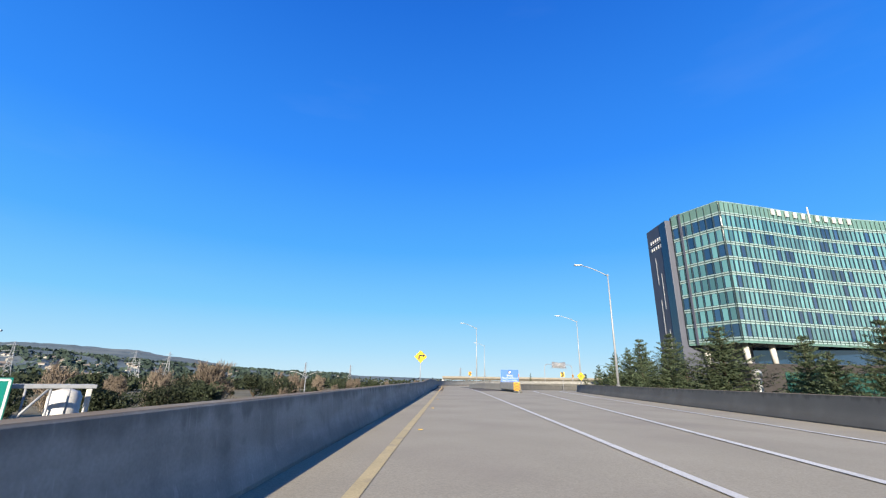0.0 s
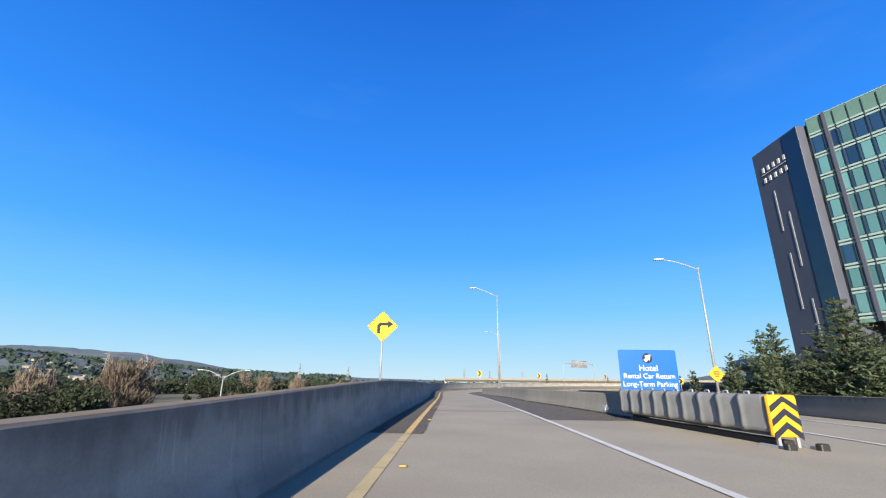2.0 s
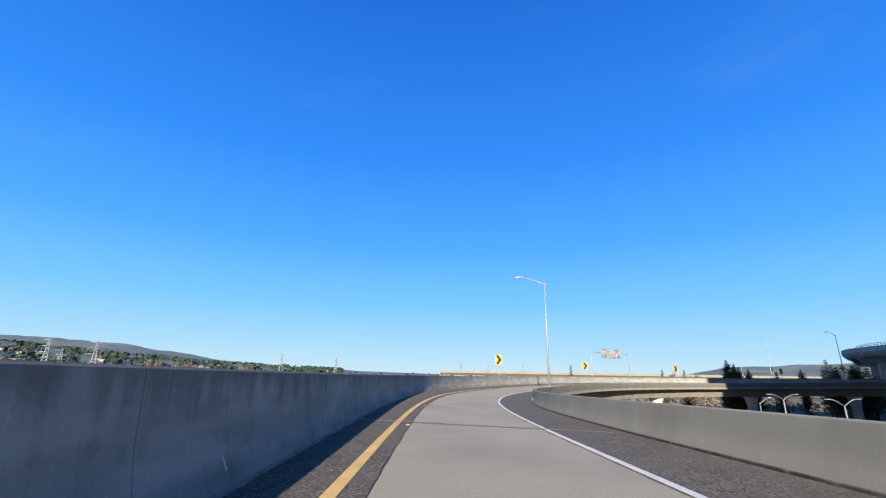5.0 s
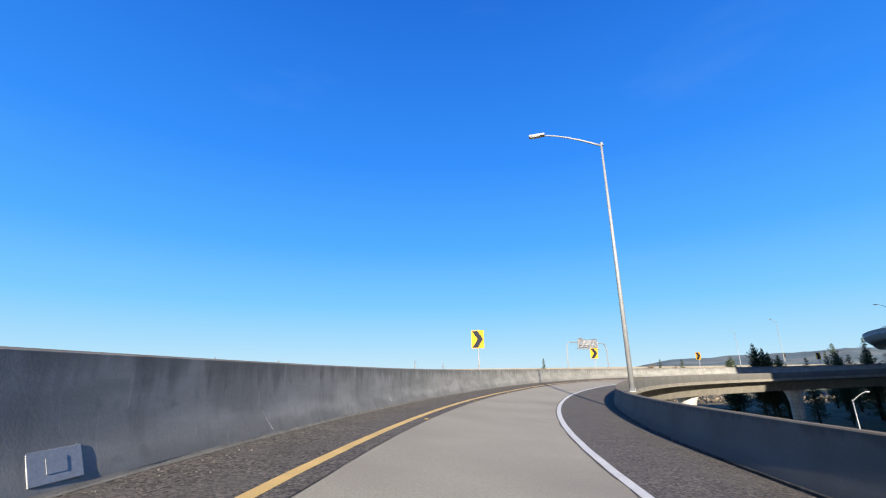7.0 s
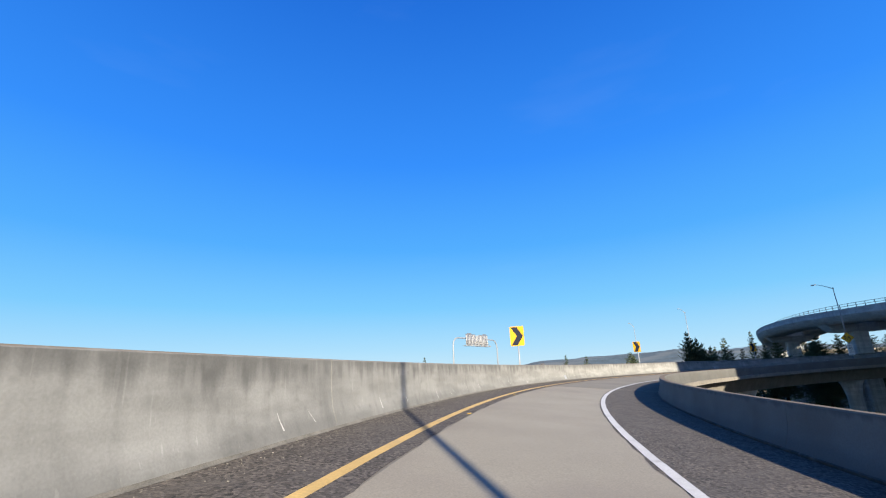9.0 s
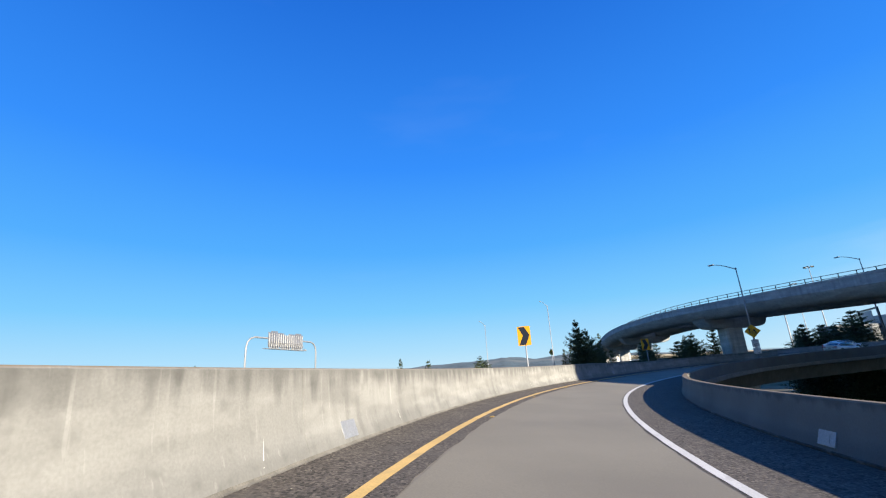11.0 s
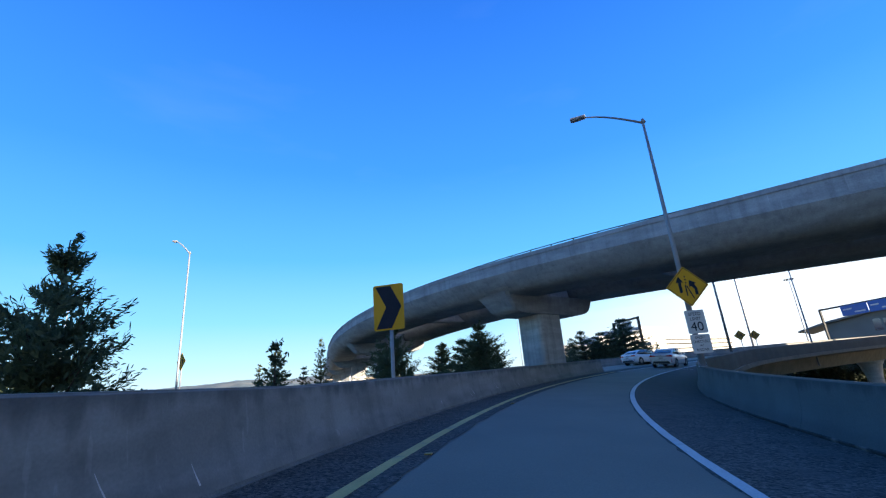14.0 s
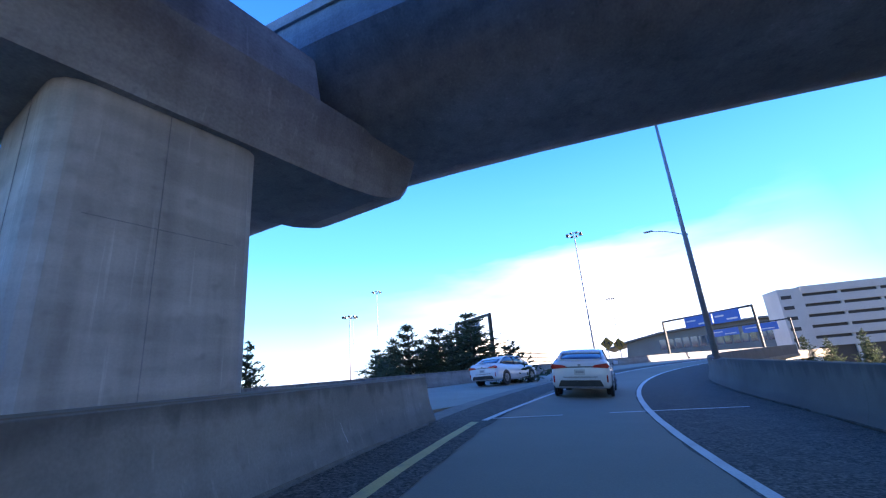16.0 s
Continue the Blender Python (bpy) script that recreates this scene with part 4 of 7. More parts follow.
cushion = thing("crash_cushion", Matrix.Translation((6.98, 41.6, 0.12)) @ Matrix.Rotation(radians(3), 4, "Z"), "grey crash cushion of lapped plastic panels", "crash cushion")
# black core puts the shadow of the gaps between panels into its colour
part("core", boxes((-0.24, 0.24, 0.15, 6.0, 0.20, 0.86)), "plastic", cushion)
for k in range(9):
    y0 = 0.10 + k * 0.66
    w = 0.27 + 0.012 * k
    for sx in (-1, 1):
        bm = bmesh.new()
        rings = []
        for dy, flare in ((0.0, -0.015), (0.12, 0.0), (0.50, 0.008), (0.62, 0.03), (0.70, 0.065)):
            skin = [(0.24, -0.07), (0.27, -0.02), (0.34, 0.0), (0.50, -0.012), (0.68, -0.012), (0.84, 0.0), (0.91, -0.02), (0.94, -0.07)]
            rings.append([bm.verts.new((sx * (w + flare + d), y0 + dy, z)) for z, d in skin] + [bm.verts.new((sx * (w + flare + d - 0.035), y0 + dy, z)) for z, d in skin[::-1]])
        for a, b in zip(rings, rings[1:]):
            for q in range(16):
                bm.faces.new((a[q], a[(q + 1) % 16], b[(q + 1) % 16], b[q])).smooth = q < 7
        bm.faces.new(rings[0])
        bm.faces.new(rings[-1])
        bmesh.ops.recalc_face_normals(bm, faces=bm.faces)
        part("fender_panel", bm, "cushion", cushion)
    part("bay_top", boxes((-w + 0.02, w - 0.02, y0 + 0.04, y0 + 0.56, 0.84, 0.90), bevel=0.02), "cushion", cushion)
    bm = bmesh.new()
    tube(bm, [(0.12, y0 + 0.22, 0.88), (0.12, y0 + 0.22, 0.98), (0.12, y0 + 0.36, 0.98), (0.12, y0 + 0.36, 0.88)], 0.022, 6)
    part("lifting_eye", bm, "galv", cushion)
nose = part("nose_panel", boxes((-0.29, 0.29, -0.02, 0.10, 0.18, 0.94), bevel=0.05), "sign_amber", cushion)
for z in (0.28, 0.52, 0.76):
    bm = bmesh.new()
    out = [(-0.275, z - 0.14), (0.0, z + 0.06), (0.275, z - 0.14), (0.275, z - 0.02), (0.0, min(z + 0.18, 0.92)), (-0.275, z - 0.02)]
    prism(bm, out, -0.03, -0.022)
    part("stripe", bm, "sign_black", nose)
for x in (-0.30, 0.30):
    part("foot", boxes((x - 0.05, x + 0.05, -0.35, 0.35, -0.02, 0.06), bevel=0.02), "sign_back", cushion)
    part("anchor", boxes((x - 0.09, x + 0.09, -0.42, -0.28, -0.02, 0.13), bevel=0.03), "dark_steel", cushion)
    part("leg", boxes((x * 0.6 - 0.03, x * 0.6 + 0.03, 0.0, 0.06, 0.0, 0.24), bevel=0.008), "galv", cushion)
part("rail", boxes((-0.10, 0.10, 0.0, 6.0, -0.02, 0.14), bevel=0.015), "dark_steel", cushion)


# ------------------------------------------------------------------ small things on the ramp
def barrier_plate(s, off, side, w=0.48, h=0.26):
    """A junction-box cover on the foot of a barrier."""
    m = road_pose(s, off, 0.22) @ Matrix.Rotation(radians(90 if side < 0 else -90), 4, "Z") @ Matrix.Rotation(radians(-20), 4, "X")
    ob = thing("cover_plate", m, "small grey steel cover plate low on the concrete barrier", "cover plate", "barrier cover plates")
    part("plate", boxes((-w / 2, w / 2, -0.012, 0.02, -h / 2, h / 2), bevel=0.005), "galv", ob)
    part("tag", boxes((-0.09, 0.09, -0.017, -0.0125, -0.06, 0.06)), "galv", ob, "unreadable tag")
    return ob


for s in (25.7, 105.0, 166.4, 201.5):
    barrier_plate(s, at(LEFT, s) - 0.038, -1)
for s in (43.6, 103.1, 168.0):
    barrier_plate(s, at(RIGHT, s) + 0.038, 1, 0.46, 0.22)

first = None
for k in range(32):
    s = 3.0 + 7.3 * k
    if first is None:
        first = thing("road_marker", road_pose(s, at(YELLOW, s) + 0.30, 0.012), "small amber raised reflector beside the yellow line", "road marker", "raised road markers")
        part("reflector", boxes((-0.05, 0.05, -0.045, 0.045, 0, 0.018), bevel=0.008), "marker", first)
    else:
        copy_thing(first, road_pose(s, at(YELLOW, s) + 0.30, 0.012))

for s, a, b in ((23.2, -1.0, 10.6), (84.0, -1.2, 5.5), (158.0, -1.1, 5.6)):
    ob = thing("expansion_joint", Matrix.Identity(4), "steel-edged rubber expansion joint across the road", "expansion joint", "expansion joints", "structure")
    for d, mat in ((-0.07, "lane"), (0.0, "joint"), (0.035, "lane")):
        bm = bmesh.new()
        pts = frange(a, b, 1.2)
        rows = [[bm.verts.new(road(s + d + e, o, 0.021)) for o in pts] for e in (0.0, 0.03 if mat == "joint" else 0.065)]
        for p in range(len(pts) - 1):
            bm.faces.new((rows[0][p], rows[0][p + 1], rows[1][p + 1], rows[1][p]))
        part("seal" if mat == "joint" else "rail", bm, mat, ob)


ob = thing("expansion_joint", Matrix.Identity(4), "worn pale expansion joint that crosses the road aslant", "expansion joint", "expansion joints", "structure")
for a, b in ((-0.05, 1.25), (2.2, 5.3)):
    bm = bmesh.new()
    pts = frange(a, b, 0.4)
    rows = [[bm.verts.new(road(237.42 + 0.66 * o + e + 0.02 * noise.noise((o * 5, e * 40, 0)), o, 0.024)) for o in pts] for e in (0.0, 0.10)]
    for p in range(len(pts) - 1):
        bm.faces.new((rows[0][p], rows[0][p + 1], rows[1][p + 1], rows[1][p]))
    part("rail", bm, "white_paint", ob)


rng = np.random.default_rng(77)
n = 5200
st_, off_ = rng.uniform(60, 236, n), np.abs(rng.normal(0, 0.33, n)) + 0.03
verts, faces = [], []
for s, o, r, a in zip(st_, off_, 0.004 + 0.011 * rng.uniform(0, 1, n) ** 2, rng.uniform(0, 6.3, n)):
    c = road(s, at(LEFT, s) + o, 0.011)
    base = len(verts)
    verts += [(c.x + r * math.cos(a + q * 2.1), c.y + r * math.sin(a + q * 2.1) * 0.8, c.z) for q in range(3)] + [(c.x, c.y, c.z + r * 0.8)]
    faces += [(base, base + 1, base + 3), (base + 1, base + 2, base + 3), (base + 2, base, base + 3)]
me = bpy.data.meshes.new("gravel")
me.from_pydata(verts, [], faces)
me.materials.append(M["dust"])
tagged(new("gravel", me), "loose pale grit and stones along the shoulder", "gravel", kind="stuff")
rng = random.Random(61)
for k in range(74):
    s0 = rng.uniform(52, 234)
    lean, w, u0, u1 = rng.uniform(-0.25, 0.10), rng.uniform(0.006, 0.014), rng.uniform(0.06, 0.2), rng.uniform(0.26, 0.42)
    bm = bmesh.new()
    rows = []
    for t in (0.0, 0.33, 0.66, 1.0):
        u = u0 + (u1 - u0) * t
        d = float(np.interp(u, (0.05, 0.12, 0.21, 0.32, 0.45), (0.015, -0.005, -0.04, -0.075, -0.098))) + 0.004
        rows.append([bm.verts.new(road(s0 + lean * t + e * w * (1.2 - t), at(LEFT, s0) + d, u)) for e in (-1, 1)])
    for a, b in zip(rows, rows[1:]):
        bm.faces.new((a[0], a[1], b[1], b[0]))
    tagged(part("scuff_mark", bm, "white_paint"), "pale scuff scraped into the concrete barrier", "scuff", "barrier scuffs", "structure")


# ------------------------------------------------------------------ columns under the ramp
def column(s, off=2.3):
    top = road(s, off).z - 1.95
    ob = thing("ramp_column", Matrix.Translation((*road(s, off).xy, 0)) @ Matrix.Rotation(-heading(s), 4, "Z"), "round flared concrete column under the ramp", "bridge pier", "ramp columns")
    bm = bmesh.new()
    tube(bm, [(0, 0, GROUND - 0.4), (0, 0, top - 2.2), (0, 0, top - 0.8), (0, 0, top + 0.05)], [0.85, 0.85, 1.15, 1.6], 20)
    part("shaft", bm, "pier", ob)


for s in (58, 88, 118, 146, 174, 200, 222, 262, 290):
    column(s)


# ------------------------------------------------------------------ road that joins from the outside, past the guideway pier
J_LEFT = ((196, -40), (212, -27), (226, -17), (240, -10.5), (256, -8.2), (300, -7.4), (420, -7.2))
J_RIGHT = ((196, -32), (212, -19), (226, -9.6), (236, -5.2), (243, -1.4), (246, -0.05), (300, -0.05), (420, -0.05))


def joining(s):
    l, r = road(s, at(J_LEFT, s)), road(s, at(J_RIGHT, s))
    zl, zr = smooth_rise(RISE, s) + 0.25, smooth_rise(RISE, s) if s > 236 else smooth_rise(RISE, s) + 0.12
    l.z, r.z = zl, zr - 0.004
    return [l, r, r - Vector((0, 0, 1.2)), l - Vector((0, 0, 1.2))]


tagged(part("road", sweep(frange(198, 330, 2.0), joining), "lane"), "concrete road that joins beyond the barrier's end", "road", kind="structure")


def j_place(s, off, up):
    q = road(s, at(J_LEFT, s) + off)
    q.z = smooth_rise(RISE, s) + 0.25 + up
    return q


barrier("barrier_joining", "concrete parapet along the far side of the joining road", j_place, ((190, 0.05), (420, 0.05)), ((190, 0.85), (420, 0.85)), 198, 330, 1)
MERGE_LINE = ((237, -0.17), (241.3, 0.15), (246, 0.42), (254, 0.45), (300, 0.2), (330, 0.1))
tagged(part("lane_line", strip(237.1, 330, beside(MERGE_LINE, -0.06), beside(MERGE_LINE, 0.06), 0.020), "white_paint"), "white line between the ramp and the joining road", "road marking", kind="structure")


# ------------------------------------------------------------------ guideway railing
def railing(mid):
    ob = thing("guideway_railing", Matrix.Identity(4), "thin steel handrail along the top of the guideway", "railing")
    for th in frange(96, 180, 0.9):
        bm = bmesh.new()
        z = g_soffit(th) + 1.75
        tube(bm, [g_at(th, mid, z), g_at(th, mid, z + 1.25)], 0.045, 5)
        part("post", bm, "dark_steel", ob)
    for up in (0.9, 1.25):
        bm = bmesh.new()
        tube(bm, [g_at(th, mid, g_soffit(th) + 1.75 + up) for th in frange(96, 180, 1.5)], 0.032, 5)
        part("rail", bm, "dark_steel", ob)


railing(99.7)
railing(93.3)
for th in (113.0, 124.5, 136.0, 147.6, 159.0, 170.5):
    z = g_soffit(th)
    ob = thing("cross_beam", Matrix.Translation(g_at(th, 96.85, 0)) @ Matrix.Rotation(radians(th), 4, "Z"), "concrete cross beam between the two guideways", "beam", "guideway cross beams")
    part("beam", boxes((-2.4, 1.9, -0.5, 0.5, z + 0.15, z + 1.3), bevel=0.04), "girder", ob)


# ------------------------------------------------------------------ hotel
WEST = (Vector((44.6, 78.9)), Vector((48.7, 70.7)))
SOUTH = [Vector(p) for p in ((48.7, 70.7), (56.3, 72.7), (66.0, 75.5), (76.6, 78.0), (88.0, 79.5), (100.0, 79.9), (112.0, 79.4))]
H_BASE, H_STOREY, H_ROWS = 8.0, 2.72, 8
H_TOP = H_BASE + 0.35 + H_STOREY * H_ROWS + 2.2


def along(points, step):
    """Places at even steps on a polyline, with the outward normal at each."""
    out, total = [], sum((b - a).length for a, b in zip(points, points[1:]))
    n = int(total / step)
    for k in range(n + 1):
        d = k * total / n
        for a, b in zip(points, points[1:]):
            if d <= (b - a).length + 1e-6:
                t = (b - a).normalized()
                out.append((a + t * d, t, Vector((t.y, -t.x))))
                break
            d -= (b - a).length
    return out


def smoothed(points, per=6):
    """A curve through the points."""
    out = []
    for k in range(len(points) - 1):
        p0, p1, p2, p3 = points[max(k - 1, 0)], points[k], points[k + 1], points[min(k + 2, len(points) - 1)]
        for j in range(per):
            t = j / per
            out.append(0.5 * (2 * p1 + (p2 - p0) * t + (2 * p0 - 5 * p1 + 4 * p2 - p3) * t * t + (3 * p1 - p0 - 3 * p2 + p3) * t ** 3))
    return out + [points[-1]]


hotel = thing("hotel", Matrix.Identity(4), "tall hotel with a curved green glass front and charcoal tower", "building")
front = smoothed(SOUTH)
# core behind the glass, carried on unseen to the east to cast shade
rim = [WEST[0] + Vector((0.1, 0))] + [p + Vector((0.05, 0.12)) for p in front] + [Vector((138.0, 80.0)), Vector((138.0, 97.0)), Vector((62.0, 97.0)), Vector((47.0, 86.0))]
bm = bmesh.new()
lo = [bm.verts.new((p.x, p.y, H_BASE)) for p in rim]
hi = [bm.verts.new((p.x, p.y, H_TOP - 0.3)) for p in rim]
bm.faces.new(lo)
bm.faces.new(hi)
for k in range(len(rim)):
    j = (k + 1) % len(rim)
    bm.faces.new((lo[k], lo[j], hi[j], hi[k]))
bmesh.ops.recalc_face_normals(bm, faces=bm.faces)
part("wall", bm, "spandrel", hotel)


def ribbon(points, z0, z1, proud, thick=0.06):
    bm = bmesh.new()
    rows = along(points, 0.9)
    rings = []
    for p, t, n in rows:
        a, b = p + n * (proud - thick), p + n * proud
        rings.append([bm.verts.new(v) for v in ((a.x, a.y, z0), (b.x, b.y, z0), (b.x, b.y, z1), (a.x, a.y, z1))])
    for r, q in zip(rings, rings[1:]):
        for k in range(4):
            bm.faces.new((r[k], r[(k + 1) % 4], q[(k + 1) % 4], q[k]))
    bm.faces.new(rings[0][::-1])
    bm.faces.new(rings[-1])
    bmesh.ops.recalc_face_normals(bm, faces=bm.faces)
    return bm


west_line = [WEST[0], WEST[1]]
for line in (west_line, front):
    for k in range(H_ROWS + 1):
        z = H_BASE + 0.35 + H_STOREY * k
        for d in (-0.19, 0.19):
            part("floor_band", ribbon(line, z + d - 0.115, z + d + 0.115, 0.16, 0.2), "mullion", hotel)
    for k in range(H_ROWS):
        z = H_BASE + 0.35 + H_STOREY * k
        part("dark_glazing", ribbon(line, z + 0.305, z + H_STOREY - 0.305, 0.045, 0.1), "glass_blue", hotel, "dark blue glass between the pale panes")
    part("parapet", ribbon(line, H_TOP - 1.9, H_TOP, 0.12, 0.16), "spandrel", hotel)
    part("coping", ribbon(line, H_TOP, H_TOP + 0.10, 0.16, 0.3), "mullion", hotel)
    part("skirt", ribbon(line, H_BASE - 0.35, H_BASE + 0.10, 0.10, 0.14), "spandrel", hotel)


def unit(w, z0, z1, d, name):
    me = bpy.data.meshes.new(name)
    bm = boxes((-w / 2, w / 2, -d, 0.0, z0, z1))
    bm.to_mesh(me)
    bm.free()
    return me


random.seed(4)
panes = {k: unit(0.62, 0.36, H_STOREY - 0.36, 0.05, "pane") for k in ("glass_green", "glass_blue")}
wide = {k: unit(0.84, 0.36, H_STOREY - 0.36, 0.05, "pane") for k in ("glass_green", "glass_blue")}
for table in (panes, wide):
    for k, me in table.items():
        me.materials.append(M[k])
fin = unit(0.06, 0.0, H_TOP - H_BASE - 0.2, 0.12, "fin")
fin.materials.append(M["dark_mullion"])
rest = {"glass_green": bmesh.new(), "glass_blue": bmesh.new()}
for line, table, step in ((west_line, wide, 1.30), (front, panes, 1.02)):
    rows = along(line, step)
    for c, (p, t, n) in enumerate(rows):
        turn = math.atan2(t.y, t.x)
        f = new("fin", fin)
        f.parent = hotel
        f.matrix_basis = Matrix.Translation((*(p + n * 0.10), H_BASE)) @ Matrix.Rotation(turn, 4, "Z")
        if c == len(rows) - 1:
            continue
        mid = (p + rows[c + 1][0]) / 2 + n * 0.06
        for r in range(H_ROWS):
            dark = random.random() < (0.75 if r == H_ROWS - 1 and step > 1.2 else 0.13 + 0.10 * math.sin(c * 0.7 + r * 2.1) ** 2)
            kind = "glass_blue" if dark else "glass_green"
            m = Matrix.Translation((mid.x, mid.y, H_BASE + 0.35 + H_STOREY * r)) @ Matrix.Rotation(turn, 4, "Z") @ Matrix.Rotation(random.uniform(-0.006, 0.006), 4, "Z")
            if c < 31:
                w = new("window", table[kind])
                w.parent = hotel
                w.matrix_basis = m
            else:
                box(rest[kind], -0.31, 0.31, -0.05, 0.0, 0.36, H_STOREY - 0.36, m=m)
for kind, bm in rest.items():
    tagged(part("window", bm, kind, hotel), kind="stuff")
# charcoal tower behind the corner, with pale slots
tower = part("tower", boxes((43.4, 56.0, 79.2, 87.0, GROUND, 31.8), bevel=0.05), "tower_dark", hotel, "charcoal clad stair tower")
part("glass_strip", boxes((43.33, 43.6, 79.22, 81.5, 0.0, 31.6)), "navy_glass", tower, "navy glass strip")
d = (WEST[1] - WEST[0]).normalized()
p = WEST[0] + d * 1.75
part("edge_fin", box(bmesh.new(), -0.16, 0.16, -0.34, 0.05, H_BASE - 0.3, H_TOP + 0.05, m=Matrix.Translation((p.x, p.y, 0)) @ Matrix.Rotation(math.atan2(d.y, d.x), 4, "Z")), "tower_dark", hotel, "dark upright fin")
for y, z0, z1 in ((84.2, 10, 17), (82.9, 15, 22), (84.4, 20, 25.5), (82.6, 6, 11)):
    part("slot", boxes((43.33, 43.41, y, y + 0.22, z0, z1)), "galv", tower)
# marks on the tower and on the roof edge, as plain bars
for row, n in ((28.6, 5), (27.1, 5)):
    for k in range(n):
        part("mark", boxes((43.30, 43.40, 81.65 + k * 0.92, 81.99 + k * 0.92, row, row + 0.66)), "sign_white", tower)
part("mark", boxes((43.30, 43.40, 81.6, 85.9, 28.25, 28.34)), "sign_white", tower)
rows = along(front, 0.5)
for k in list(range(5)) + list(range(6, 11)):
    p, t, n = rows[24 + int(k * 3.75)]
    m = Matrix.Translation((*(p + n * 0.35), H_TOP - 1.35)) @ Matrix.Rotation(math.atan2(t.y, t.x), 4, "Z")
    bm = bmesh.new()
    box(bm, -0.34, 0.34, -0.12, 0.12, 0.1, 1.2, 0.03, m)
    part("roof_mark", bm, "sign_white", hotel)
p, t, n = rows[24 + int(5 * 3.75)]
part("roof_mark", box(bmesh.new(), -0.09, 0.09, -0.10, 0.10, -0.6, 2.6, m=Matrix.Translation((*(p + n * 0.35), H_TOP - 1.2)) @ Matrix.Rotation(math.atan2(t.y, t.x), 4, "Z")), "sign_white", hotel)
# unseen block behind the front, added to lengthen the hotel's shadow
part("plant_room", boxes((51.5, 138, 89.5, 92.5, H_TOP - 0.4, 36.2), bevel=0.1), "tower_dark", hotel)
# open storey with slanting columns, on a brown podium
for x, y in ((50.4, 73.0), (56.0, 74.6), (46.8, 78.0)):
    bm = bmesh.new()
    tube(bm, [(x + 0.5, y + 0.3, 4.2), (x, y, H_BASE)], 0.45, 14)
    part("column", bm, "white_wall", hotel)
part("lobby_wall", boxes((51.0, 110.0, 80.5, 92.0, GROUND, H_BASE)), "glass_blue", hotel)
podium = part("podium", boxes((47.0, 116.0, 68.0, 92.0, GROUND, 4.3), bevel=0.06), "brown_wall", hotel, "brown podium wall")
for k in range(14):
    for j in range(3):
        part("podium_window", boxes((52.3 + k * 1.85, 54.0 + k * 1.85, 67.9, 68.02, -1.3 + j * 1.5, 0.05 + j * 1.5)), "podium_glass", podium)
# two more unseen blocks behind the tower, added to cast shade
part("plant_room", boxes((50.0, 56.0, 87.06, 89.4, H_TOP - 4.0, 36.2), bevel=0.05), "tower_dark", hotel)
part("plant_room", boxes((46.6, 49.9, 87.05, 89.0, H_TOP - 4.0, 33.6), bevel=0.05), "tower_dark", hotel)
# polished sculpture before the podium
ob = thing("sculpture", Matrix.Translation((34.6, 49.0, -1.7)), "polished steel sculpture with a ball on a waisted stem", "sculpture")
bm = bmesh.new()
tube(bm, [(0, 0, -6.0), (0, 0, 0.0)], [0.9, 0.9], 20)
part("plinth", bm, "deck", ob)
bm = bmesh.new()
tube(bm, [(0, 0, 0.0), (0, 0, 0.5), (0, 0, 1.6), (0, 0, 3.2), (0, 0, 3.6)], [0.9, 0.5, 0.3, 0.4, 0.3], 20)
part("stem", bm, "polished", ob)
bm = bmesh.new()
tube(bm, [(0, 0, 0.75), (0, 0, 0.9)], [1.5, 1.5], 24)
part("disc", bm, "polished", ob)
bm = bmesh.new()
bmesh.ops.create_uvsphere(bm, u_segments=20, v_segments=12, radius=0.5, matrix=Matrix.Translation((0, 0, 4.0)))
part("ball", bm, "polished", ob, smooth=True)


# ------------------------------------------------------------------ trees
def quads_mesh(name, centres, along_, across):
    """Many small leaf sprays: quads about centres, with half-axes along and across."""
    n = len(centres)
    v = np.stack([centres - along_ - across * 0.5, centres - across * 0.1 + along_ * 0.2 - across, centres + along_, centres + along_ * 0.1 + across], 1).reshape(-1, 3)
    f = np.arange(4 * n).reshape(n, 4)
    me = bpy.data.meshes.new(name)
    me.from_pydata(v.tolist(), [], f.tolist())
    me.update()
    return me


def unit_rows(rng, n):
    d = rng.normal(size=(n, 3))
    return d / np.linalg.norm(d, axis=1, keepdims=True)


